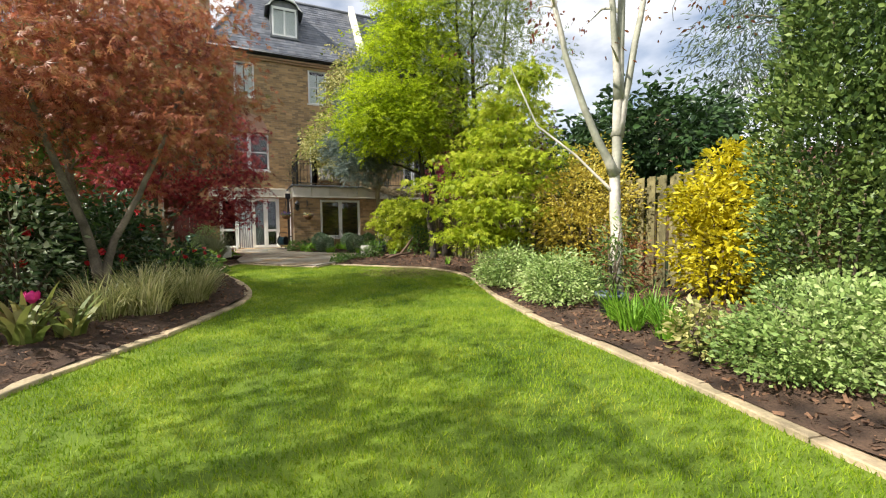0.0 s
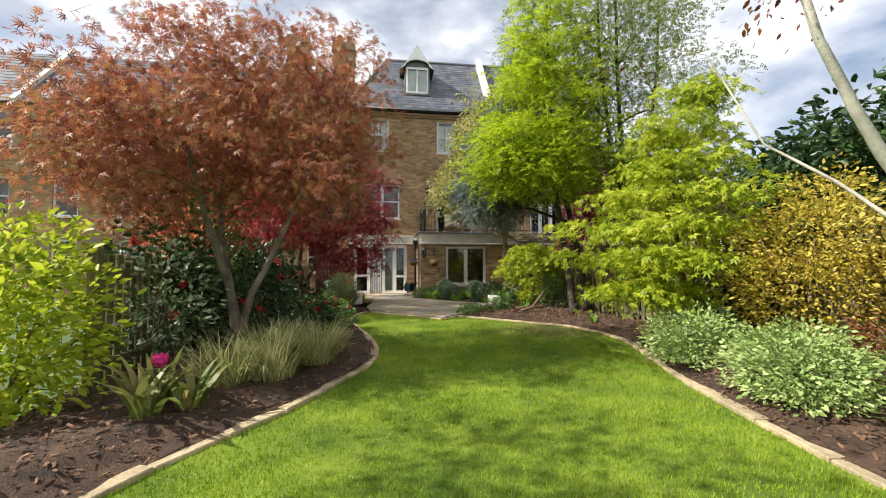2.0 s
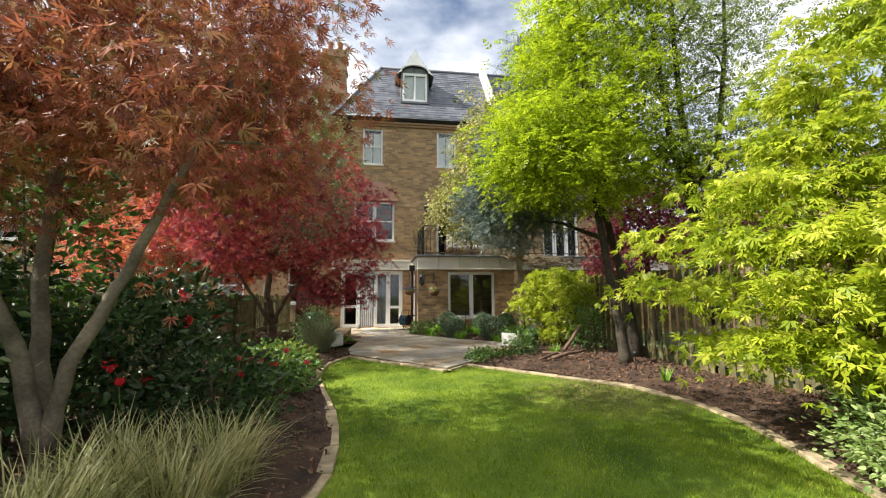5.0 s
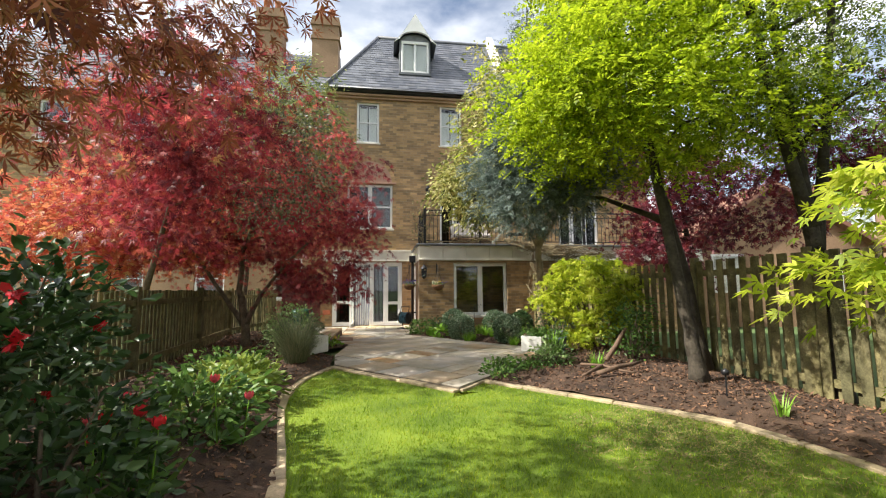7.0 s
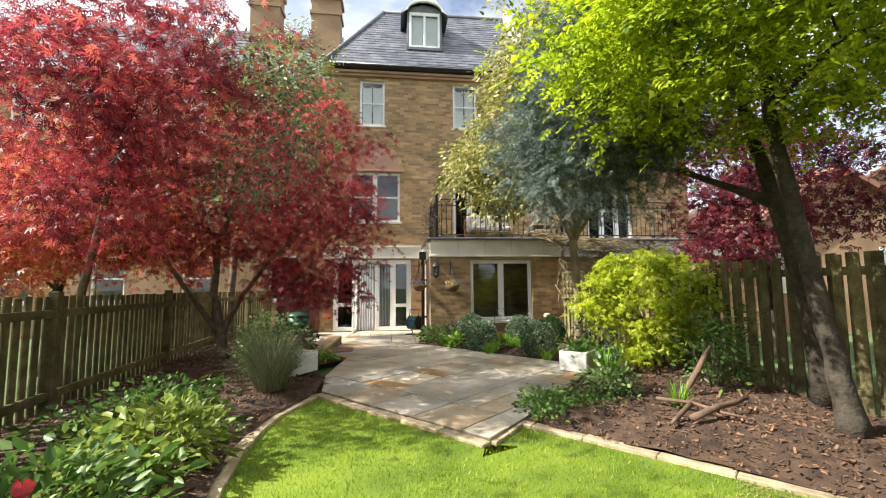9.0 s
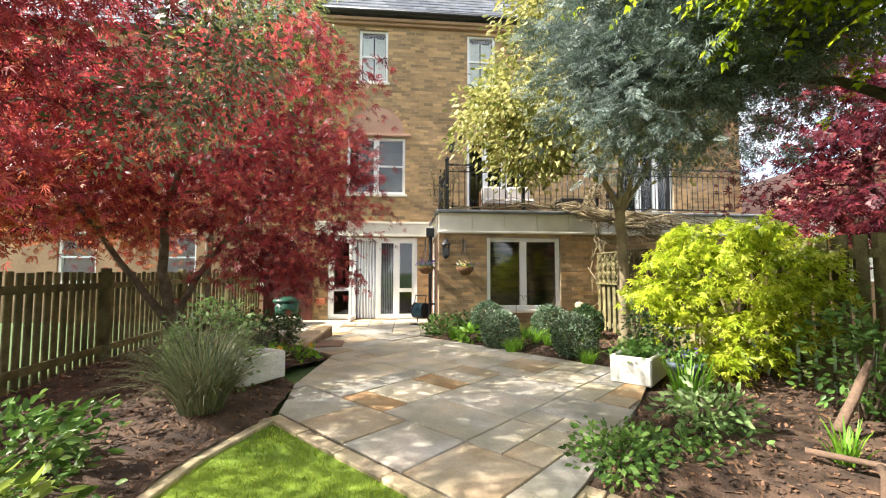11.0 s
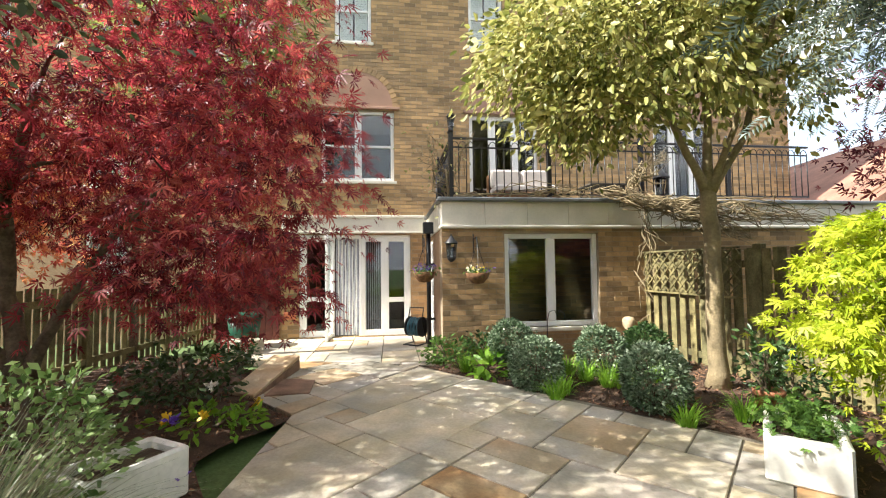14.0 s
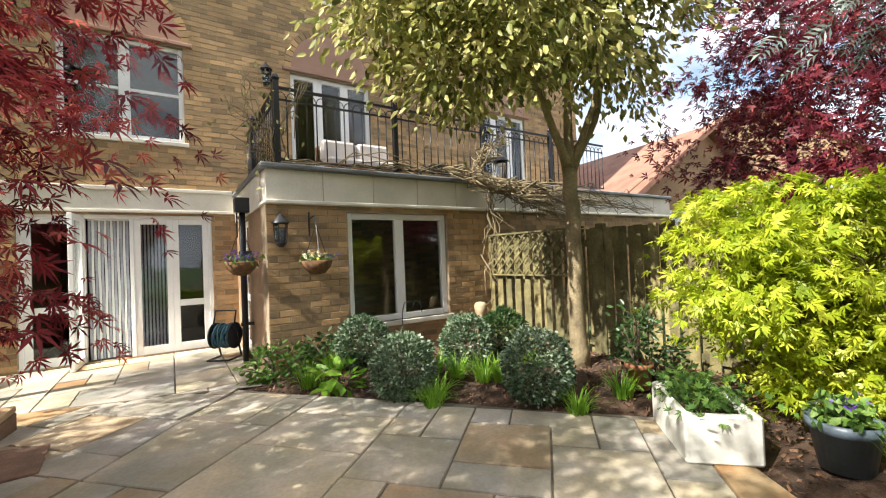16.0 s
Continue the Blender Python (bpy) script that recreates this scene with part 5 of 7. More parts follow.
def gabled_house(x, y, w, d, eave, ridge, rz, label):
    h = thing("house", label, "house", (x, y, 0), rz, "far houses", "structure")
    b = Build()
    b.add([(-w / 2, 0, -0.1), (w / 2, 0, -0.1), (w / 2, 0, eave), (0, 0, ridge), (-w / 2, 0, eave), (-w / 2, d, -0.1), (w / 2, d, -0.1), (w / 2, d, eave), (0, d, ridge), (-w / 2, d, eave)],
          [(0, 1, 2, 3, 4), (9, 8, 7, 6, 5), (0, 5, 6, 1), (1, 6, 7, 2), (4, 9, 5, 0)])
    part("wall", b.mesh("wall", M_LIGHTBRICK), h)
    b = Build()
    for s in (-1, 1):
        b.add([(s * (w / 2 + 0.3), -0.3, eave - 0.25), (s * (w / 2 + 0.3), d + 0.3, eave - 0.25), (0, d + 0.3, ridge + 0.08), (0, -0.3, ridge + 0.08), (s * (w / 2 + 0.3), -0.3, eave - 0.4), (s * (w / 2 + 0.3), d + 0.3, eave - 0.4), (0, d + 0.3, ridge - 0.07), (0, -0.3, ridge - 0.07)],
              [(0, 1, 2, 3), (7, 6, 5, 4), (0, 3, 7, 4), (0, 4, 5, 1), (1, 5, 6, 2)])
    part("roof", b.mesh("roof", M_REDTILE), h)
    for sx in (-w * 0.25, w * 0.25):
        for z in (1.0, 3.4):
            if z + 1.2 < eave:
                fr = part("window", Build().box(sx - 0.5, -0.05, z, sx + 0.5, 0.02, z + 1.2).mesh("window", M_WHITE), h)
                part("pane", Build().box(sx - 0.43, -0.06, z + 0.07, sx - 0.03, -0.052, z + 1.13).box(sx + 0.03, -0.06, z + 0.07, sx + 0.43, -0.052, z + 1.13).mesh("pane", M_GLASS), fr)


gabled_house(8.6, 19.5, 6.0, 9, 2.6, 4.4, 8, "low brown brick house with a tiled gable beyond the fence")
gabled_house(17.0, 12.0, 6.0, 8, 2.0, 3.3, 70, "low tiled brick outbuilding beyond the fence")
gabled_house(17.0, 24.0, 9, 9, 5.0, 7.6, -20, "brick house with a red tiled roof in the distance")

# ---- balcony ----
standing = set(bpy.data.objects)


def railing(name, x0, x1, y, z, h, label):
    r = thing(name, label, "railing", (x0, y, z))
    w = x1 - x0
    part("top_rail", Build().box(-0.02, -0.02, h - 0.03, w + 0.02, 0.02, h).mesh("top_rail", M_IRON, False, 0.004), r)
    part("bottom_rail", Build().box(0, -0.012, 0.07, w, 0.012, 0.095).mesh("bottom_rail", M_IRON), r)
    part("upper_rail", Build().box(0, -0.012, h - 0.16, w, 0.012, h - 0.14).mesh("upper_rail", M_IRON), r)
    n = round(w / 0.115)
    bar = Build().tube([(0, 0, 0.08), (0, 0, h - 0.15)], 0.008, 6).mesh("baluster", M_IRON, True)
    hoop = Build().tube([(0.0575 * (1 - math.cos(a)), 0, h - 0.15 + 0.09 * math.sin(a)) for a in [math.pi * i / 8 for i in range(9)]], 0.006, 5).mesh("hoop", M_IRON, True)
    for i in range(n + 1):
        part("baluster", bar, r, "", pose(i * w / n, 0, 0))
        if i < n:
            part("hoop", hoop, r, "", pose(i * w / n, 0, 0))
    post = Build().box(-0.03, -0.03, 0, 0.03, 0.03, h + 0.06).lathe([(0.02, h + 0.05), (0.045, h + 0.09), (0.03, h + 0.13), (0.0, h + 0.15)], 10).mesh("post", M_IRON)
    for i in range(0, int(w / 1.5) + 1):
        part("post", post, r, "", pose(min(w, i * 1.5), 0, 0))
    return r


railing("balcony_railing", -2.45, 3.5, BY + 0.12, 2.37, 0.92, "black wrought-iron balcony railing with looped tops")
rr = railing("balcony_railing", 0, 2.0, 0, 0, 0.92, "black wrought-iron return railing of the balcony")
rr.matrix_basis = pose(-2.45, BY + 0.2, 2.37, 0, 0, 90)


def lantern(name, at, label, scale=1.0, bracket=True):
    l = thing(name, label, "lantern", at)
    s = scale
    b = Build()
    for a in range(6):
        t = math.radians(60 * a)
        b.tube([(0.055 * s * math.cos(t), 0.055 * s * math.sin(t), 0), (0.075 * s * math.cos(t), 0.075 * s * math.sin(t), 0.20 * s)], 0.006 * s, 5)
    b.lathe([(0.02 * s, -0.06 * s), (0.06 * s, -0.02 * s), (0.06 * s, 0.0)], 12)
    part("cage", b.mesh("cage", M_IRON), l)
    part("cap", Build().lathe([(0.095 * s, 0.20 * s), (0.085 * s, 0.22 * s), (0.04 * s, 0.27 * s), (0.02 * s, 0.30 * s), (0.0, 0.31 * s)], 12).mesh("cap", M_IRON, True), l)
    g = part("glass", Build().lathe([(0.05 * s, 0.0), (0.068 * s, 0.20 * s)], 12).mesh("glass", M_GLASS, True), l)
    g.visible_shadow = False
    if bracket:
        part("bracket", Build().box(-0.03, 0.06, -0.02, 0.03, 0.13, 0.16).tube([(0, 0.1, 0.1), (0, 0.02, 0.33), (0, 0, 0.31)], 0.01, 6).mesh("bracket", M_IRON), l)
    return l


lantern("wall_lantern", (-2.14, FY - 0.14, 4.18), "black wall lantern beside the balcony doors")
lantern("wall_lantern", (-2.5, BY - 0.14, 1.5), "black wall lantern on the corner of the brick bay")
lantern("bird_feeder", (0.8, BY + 0.0, 2.44), "black and clear hanging feeder on the balcony edge", 1.3, False)

dp = thing("drainpipe", "black cast-iron rainwater pipe with a hopper head", "drainpipe", (BL - 0.1, 16.36, 0))
part("pipe", Build().tube([(0, 0, 0.02), (0, 0, 1.95)], 0.038, 12).mesh("pipe", M_IRON, True), dp)
part("hopper", Build().box(-0.09, -0.08, 1.93, 0.09, 0.08, 2.12).mesh("hopper", M_IRON, False, 0.012), dp)
for z in (0.5, 1.4):
    part("clip", Build().box(-0.05, -0.03, z, 0.1, 0.03, z + 0.04).mesh("clip", M_IRON), dp)


def hanging_basket(at, seed, petals, label, hook):
    rng = np.random.default_rng(seed)
    t = thing("hanging_basket", label, "hanging basket", at, 0, "hanging baskets")
    part("bowl", Build().lathe([(0.0, -0.13), (0.08, -0.115), (0.14, -0.05), (0.165, 0.02), (0.155, 0.025), (0.12, 0.0), (0.0, -0.01)], 20).mesh("bowl", M_WICKER, True), t)
    for a in (0.4, 2.5, 4.6):
        part("chain", Build().tube([(0.15 * math.cos(a), 0.15 * math.sin(a), 0.02), (0, 0, 0.42)], 0.004, 5).mesh("chain", M_IRON), t)
    part("bracket", Build().tube([(0, 0.26, 0.58), (0, 0.26, 0.30), (0, 0.25, 0.50), (0, 0.05, 0.52), (0, 0, 0.42)], 0.009, 6).mesh("bracket", M_IRON), t)
    P = rng.normal(0, 1, (160, 3)) * np.array([0.075, 0.075, 0.03]) + np.array([0, 0, 0.045])
    part("foliage", leaf_mesh("foliage", P, rng.normal(0, 1, (160, 3)), 0.05, OVAL, L_MID, rng, 0.2), t)
    for i, m in enumerate(petals):
        P = rng.normal(0, 1, (46, 3)) * np.array([0.05, 0.05, 0.025]) + np.array([-0.07 + 0.14 * i / max(1, len(petals) - 1), -0.04, 0.075])
        part("blossom", leaf_mesh("blossom", P, rng.normal(0, 1, (46, 3)) + np.array([0, -0.6, 0.5]), 0.035, TRIPLE, m, rng, 0.0), t)
    return t


hanging_basket((-2.16, BY - 0.27, 1.26), 1, [P_CREAM, P_YELLOW, P_PURPLE], "wicker hanging basket with cream, yellow and purple pansies", 0)
hanging_basket((BL - 0.24, BY + 0.1, 1.28), 2, [P_PURPLE, P_PURPLE], "wicker hanging basket with purple pansies", 0)

# balcony furniture
sofa = thing("garden_sofa", "pale cushioned rattan sofa on the balcony", "sofa", (-0.95, 16.75, 2.37))
part("base", Build().box(-0.6, -0.3, 0, 0.6, 0.3, 0.3).mesh("base", M_WICKER, False, 0.02), sofa)
part("backrest", Build().box(-0.6, 0.2, 0.3, 0.6, 0.32, 0.7).mesh("backrest", M_WICKER, False, 0.02), sofa)
for i in range(2):
    part("cushion", Build().box(-0.57 + 0.58 * i, -0.28, 0.3, -0.01 + 0.58 * i, 0.2, 0.44).mesh("cushion", M_CUSHION, False, 0.04), sofa)
    part("back_cushion", Build().box(-0.57 + 0.58 * i, 0.06, 0.44, -0.01 + 0.58 * i, 0.2, 0.78).mesh("back_cushion", M_CUSHION, False, 0.04), sofa)
tb = thing("garden_table", "dark rattan low table on the balcony", "table", (0.5, 16.6, 2.37))
part("tabletop", Build().box(-0.35, -0.25, 0.42, 0.35, 0.25, 0.46).mesh("tabletop", M_BARK_DARK, False, 0.01), tb)
for sx in (-0.3, 0.3):
    for sy2 in (-0.2, 0.2):
        part("leg", Build().box(sx - 0.02, sy2 - 0.02, 0, sx + 0.02, sy2 + 0.02, 0.42).mesh("leg", M_BARK_DARK), tb)


def bare_climber(name, label, at, paths, seed, count=40, spread=0.5, mat=None):
    """Bare twining stems."""
    rng = np.random.default_rng(seed)
    t = thing(name, label, "climber", at)
    b = Build()
    for i in range(count):
        p0, p1 = paths[i % len(paths)]
        p0, p1 = Vector(p0), Vector(p1)
        q = [p0.lerp(p1, f) + Vector(rng.normal(0, spread * 0.22, 3)) * (0.3 + 0.7 * math.sin(math.pi * f)) for f in np.linspace(0, 1, 9)]
        b.tube(q, [0.011, 0.010, 0.009, 0.008, 0.007, 0.006, 0.005, 0.004, 0.002], 5)
    tagged(part("stemwork", b.mesh("stemwork", mat or M_BARK_PALE, True), t), "", "", "", "stuff")
    return t, rng


c1, rg = bare_climber("climbing_plant", "bare tangled wisteria stems along the fascia and fence", (0.62, 15.16, 0.05), [((0, 0.1, 0), (-0.2, 0.05, 2.2)), ((-0.6, 0.0, 2.2), (1.2, -0.25, 1.65)), ((-0.9, 0.1, 2.35), (0.9, -0.5, 1.7)), ((-0.3, 0.0, 2.25), (0.9, -0.6, 1.55)), ((-0.4, 0.05, 2.4), (0.1, 0.0, 2.9)), ((0.0, -0.1, 2.15), (2.4, -0.9, 1.75)), ((0.1, -0.3, 2.0), (2.0, -0.5, 1.85))], 31, 98, 0.5)
c2, rg = bare_climber("climbing_plant", "bare rambling stems wound through the balcony railing", (-2.45, 15.5, 2.37), [((0, -0.1, 0.0), (2.6, -0.1, 0.12)), ((0, 0, 0), (-0.35, 0.0, 1.0)), ((0, 0.1, 0.2), (0.3, -0.1, 1.0)), ((1.2, -0.08, 0.1), (3.0, -0.12, 0.05)), ((0, 0.3, 0), (-0.45, 0.5, 0.9))], 32, 26, 0.45)
P = rg.normal(0, 1, (90, 3)) * np.array([0.25, 0.2, 0.3]) + np.array([-0.1, 0.05, 0.55])
part("young_leaves", leaf_mesh("young_leaves", P, rg.normal(0, 1, (90, 3)), 0.06, OVAL, L_STRAP, rg), c2)

turn_house(standing)

def trellis(x0, y0, x1, y1, z0, z1):
    """A diamond lattice of thin battens on the garden side of the board fence."""
    ln, h = math.hypot(x1 - x0, y1 - y0), z1 - z0
    t = thing("trellis", "weathered diamond trellis fixed to the board fence", "trellis", (x0, y0, z0), math.degrees(math.atan2(y1 - y0, x1 - x0)))
    pitch = 0.16
    for side in (0, 1):
        c = -h + pitch / 2
        while c < ln:
            a, b = max(c, 0.0), min(c + h, ln)
            if b - a > 0.05:
                pa, pb = (a, a - c), (b, b - c)
                if side:
                    pa, pb = (ln - a, a - c), (ln - b, b - c)
                part("batten", Build().tube([(pa[0], 0.012 * side, pa[1]), (pb[0], 0.012 * side, pb[1])], 0.009, 4).mesh("batten", M_FENCE), t)
            c += pitch
    for z in (0, h):
        part("rail", Build().box(0, -0.012, z - 0.012, ln, 0.022, z + 0.012).mesh("rail", M_FENCE, False, 0.003), t)
    return t


trellis(0.98, 16.55, 1.55, 15.05, 0.98, 1.55)

# ---- things on the terrace ----
def trough(at, rz, lx, ly, h, label, seed, plant=True):
    t = thing("planter_trough", label, "planter", at, rz, "stone troughs")
    w = 0.045
    b = Build()
    o = [(-lx / 2, -ly / 2), (lx / 2, -ly / 2), (lx / 2, ly / 2), (-lx / 2, ly / 2)]
    i2 = [(x * (1 - 2 * w / lx), y * (1 - 2 * w / ly)) for x, y in o]
    V = [(x, y, 0) for x, y in o] + [(x, y, h) for x, y in o] + [(x, y, h) for x, y in i2] + [(x, y, 0.05) for x, y in i2]
    F = [(3, 2, 1, 0), (15, 14, 13, 12)][:1] + [(12, 13, 14, 15)] + [(k, (k + 1) % 4, 4 + (k + 1) % 4, 4 + k) for k in range(4)] + [(4 + k, 4 + (k + 1) % 4, 8 + (k + 1) % 4, 8 + k) for k in range(4)] + [(8 + k, 8 + (k + 1) % 4, 12 + (k + 1) % 4, 12 + k) for k in range(4)]
    b.add(V, F)
    part("basin", b.mesh("basin", M_CERAMIC, False, 0.014), t)
    part("soil", Build().box(-lx / 2 + w, -ly / 2 + w, 0.06, lx / 2 - w, ly / 2 - w, h - 0.05).mesh("soil", M_SOIL), t)
    return t


trough((0.86, 12.95, SLAB_Z), 62, 0.64, 0.40, 0.28, "white glazed stone trough planted with ferny green leaves", 1)
rngp = np.random.default_rng(12)
P = rngp.normal(0, 1, (700, 3)) * np.array([0.17, 0.11, 0.055]) + np.array([0, 0, 0.08])
tp = thing("trough_plant", "ferny bright green plants filling the white trough", "plant", (0.87, 12.98, SLAB_Z + 0.22), 62)
part("foliage", leaf_mesh("foliage", P, rngp.normal(0, 1, (700, 3)) + np.array([0, 0, 0.6]), 0.042, SPRAY, L_MID, rngp, 0.0), tp)
trough((-2.96, 11.80, SLAB_Z - 0.02), 75, 0.50, 0.34, 0.27, "white glazed stone trough with bare soil", 2)


def pot(name, at, r, h, mat, label):
    t = thing(name, label, "flower pot", at)
    part("pot_body", Build().lathe([(0.0, 0.0), (r * 0.72, 0.0), (r * 0.95, h * 0.8), (r * 1.05, h * 0.8), (r * 1.06, h), (r * 0.93, h), (r * 0.88, h * 0.82), (r * 0.8, h * 0.75)], 24).mesh("pot_body", mat, True), t)
    part("soil", Build().lathe([(r * 0.86, h * 0.8), (0.0, h * 0.82)], 20).mesh("soil", M_SOIL), t)
    return t


pot("terracotta_pot", (1.08, 13.72, 0.05), 0.105, 0.21, M_TERRA, "small terracotta pot at the edge of the bed")
bush("potted_shrub", "small open shrub growing in the terracotta pot", (1.08, 13.72, 0.21), [(0, 0, 0.28, 0.16, 0.16, 0.22)], 26, 10, L_DARK, 0.05, OVAL, 41, 0.05)
pot("blue_pot", (1.12, 12.35, 0.05), 0.15, 0.25, M_BLUE, "dark blue-grey glazed pot beside the trough")
rngp = np.random.default_rng(14)
P = rngp.normal(0, 1, (240, 3)) * np.array([0.07, 0.07, 0.04]) + np.array([0, 0, 0.06])
tp = thing("pot_plant", "mixed pansies and leaves in the dark blue pot", "plant", (1.12, 12.35, 0.25))
part("foliage", leaf_mesh("foliage", P, rngp.normal(0, 1, (240, 3)) + np.array([0, 0, 0.5]), 0.06, OVAL, L_MID, rngp, 0.0), tp)
P = rngp.normal(0, 1, (30, 3)) * np.array([0.06, 0.06, 0.02]) + np.array([0, 0, 0.12])
part("blossom", leaf_mesh("blossom", P, rngp.normal(0, 1, (30, 3)), 0.04, TRIPLE, P_PURPLE, rngp, 0.0), tp)
pot("grey_pot", (3.30, 3.98, 0.05), 0.13, 0.17, M_BLUE, "grey-blue planter among the shrubs by the lawn")
bush("potted_shrub", "small dark spruce-like shrub in the grey planter", (3.30, 3.98, 0.19), [(0, 0, 0.28, 0.2, 0.2, 0.2), (0.05, 0, 0.5, 0.1, 0.1, 0.2)], 60, 9, L_YEW, 0.07, NARROW, 42, 0.06)

wall_l = thing("low_wall", "low sandstone retaining wall with a slab coping", "wall", (0, 0, 0), 0, "", "structure")
wedge = [(-3.90, 13.84), (-3.55, 13.76), (-3.72, 14.98), (-4.10, 14.98)]
part("wall_core", Build().add([(x, y, 0.03) for x, y in wedge] + [(x, y, z) for (x, y), z in zip(wedge, (0.06, 0.06, 0.19, 0.19))], [(3, 2, 1, 0), (4, 5, 6, 7), (0, 1, 5, 4), (1, 2, 6, 5), (2, 3, 7, 6), (3, 0, 4, 7)]).mesh("wall_core", M_SETT, False, 0.006), wall_l)
part("coping", Build().add([(x, y, z) for (x, y), z in zip(wedge, (0.063, 0.063, 0.193, 0.193))] + [(x, y, z) for (x, y), z in zip(wedge, (0.10, 0.10, 0.24, 0.24))], [(3, 2, 1, 0), (4, 5, 6, 7), (0, 1, 5, 4), (1, 2, 6, 5), (2, 3, 7, 6), (3, 0, 4, 7)]).mesh("coping", M_SLAB_BUFF, False, 0.008), wall_l)
part("wall_core", Build().prism([(-5.6, 15.85), (-4.98, 15.75), (-5.0, 16.15), (-5.6, 16.25)], 0.03, 0.24).mesh("wall_core", M_SLAB, False, 0.008), wall_l)
part("sett_panel", Build().prism([(-3.50, 13.86), (-3.08, 14.03), (-3.26, 14.50), (-3.66, 14.50)], 0.05, 0.068).mesh("sett_panel", M_SETT, False, 0.004), terrace, "red-brown sett panel beside the low wall")

bn = thing("garden_bin", "dark green plastic garden bin in the corner", "bin", (-5.5, 16.35, 0.05))
part("bin_body", Build().lathe([(0.0, 0), (0.2, 0), (0.27, 0.5), (0.0, 0.5)], 18).mesh("bin_body", M_BIN, True), bn)
part("lid", Build().lathe([(0.29, 0.49), (0.29, 0.53), (0.2, 0.58), (0.0, 0.6)], 18).mesh("lid", M_BIN, True), bn)
gt = thing("gate", "dark red stained board gate beside the house", "gate", (0, 0, 0))
gt.matrix_basis = HOUSE @ pose(-6.55, FY - 0.05, 0)
for i in range(9):
    part("board", Build().box(i * 0.125, 0, 0.04, i * 0.125 + 0.12, 0.02, 1.6).mesh("board", M_RED, False, 0.003), gt)
for z in (0.3, 1.3):
    part("rail", Build().box(0, 0.02, z, 1.12, 0.06, z + 0.09).mesh("rail", M_RED), gt)
ab = thing("air_brick", "orange terracotta box on the wall beside the doors", "air brick", (0, 0, 0))
ab.matrix_basis = HOUSE @ pose(-5.24, FY - 0.03, 0.42)
part("body", Build().box(-0.11, -0.03, 0, 0.11, 0.03, 0.14).mesh("body", M_ORANGE, False, 0.008), ab)

hr = thing("hose_reel", "black wheeled hose reel with coiled blue hose", "hose reel", (-2.62, 16.95, SLAB_Z), -20)
part("frame", Build().tube([(-0.14, 0.1, 0), (-0.14, -0.05, 0.45), (-0.14, 0.0, 0.62), (0.14, 0.0, 0.62), (0.14, -0.05, 0.45), (0.14, 0.1, 0)], 0.012, 8).tube([(-0.14, 0.1, 0.012), (-0.14, -0.2, 0.012), (0.14, -0.2, 0.012), (0.14, 0.1, 0.012)], 0.012, 8).mesh("frame", M_IRON, True), hr)
part("drum", Build().tube([(-0.11, -0.03, 0.3), (0.11, -0.03, 0.3)], 0.08, 16).mesh("drum", M_IRON, True), hr)
coil = []
for i in range(200):
    a = i * 0.33
    coil.append((-0.1 + 0.2 * abs(((i / 33) % 2) - 1), -0.03 + (0.12 + 0.0002 * i) * math.cos(a), 0.3 + (0.12 + 0.0002 * i) * math.sin(a)))
part("hose", Build().tube(coil, 0.011, 6).mesh("hose", M_TEAL, True), hr)
for s in (-0.13, 0.13):
    part("side_disc", Build().tube([(s - 0.006, -0.03, 0.3), (s + 0.006, -0.03, 0.3)], 0.17, 20).mesh("side_disc", M_IRON), hr)

ow = thing("shrub_label_hoop", "thin black wire plant hoop by the window", "plant support", (-0.42, 15.6, 0.05))
part("wire", Build().tube([(-0.1, 0, 0), (-0.1, 0, 0.5), (-0.07, 0, 0.62), (0.0, 0, 0.64), (0.03, 0, 0.56), (0.06, 0, 0.64), (0.12, 0, 0.6), (0.13, 0, 0.5)], 0.006, 6).mesh("wire", M_IRON, True), ow)

st = thing("stone_finial", "small buff stone ornament standing in the bed by the bay wall", "ornament", (0.60, 16.0, 0.04))
part("plinth", Build().box(-0.07, -0.07, 0, 0.07, 0.07, 0.30).mesh("plinth", M_SETT, False, 0.012), st)
part("urn", Build().lathe([(0.0, 0.30), (0.05, 0.30), (0.04, 0.34), (0.075, 0.40), (0.085, 0.48), (0.06, 0.52), (0.0, 0.53)], 18).mesh("urn", M_KERB, True), st)

# ---- clipped box balls and bed plants under the window ----
for i, (x, y, r, leaf) in enumerate(((-1.0, 15.40, 0.29, L_BOX), (-0.72, 14.55, 0.29, L_BOX), (0.02, 14.95, 0.28, L_BOX), (0.30, 14.0, 0.30, L_BOX), (0.62, 15.35, 0.27, L_DARK))):
    bush("box_ball", "clipped round variegated box shrub in the bed" if leaf is L_BOX else "clipped round dark green shrub in the bed", (x, y, 0.03), [(0, 0, r * 0.93, r * 0.92, r * 0.92, r * 0.96)], 900, 6, leaf, 0.036, SMALL, 60 + i, 0.018, 0.018, 0.90, 0.05, 0, 0.15, group="box balls")
for i, (x, y) in enumerate(((-0.47, 14.35), (-0.02, 14.42), (-0.35, 14.85), (-1.55, 15.1), (0.42, 13.62), (0.88, 13.68), (0.55, 14.6), (-0.2, 14.6), (0.12, 14.35), (-1.2, 15.45), (-0.55, 14.2), (-1.3, 15.25))):
    strap_clump("day_lily", "tuft of fresh green strap leaves in the bed", (x, y, 0.06), 90, 0.27, 0.010, L_FRESH, 70 + i, 0.07, 0.95, group="day lilies")
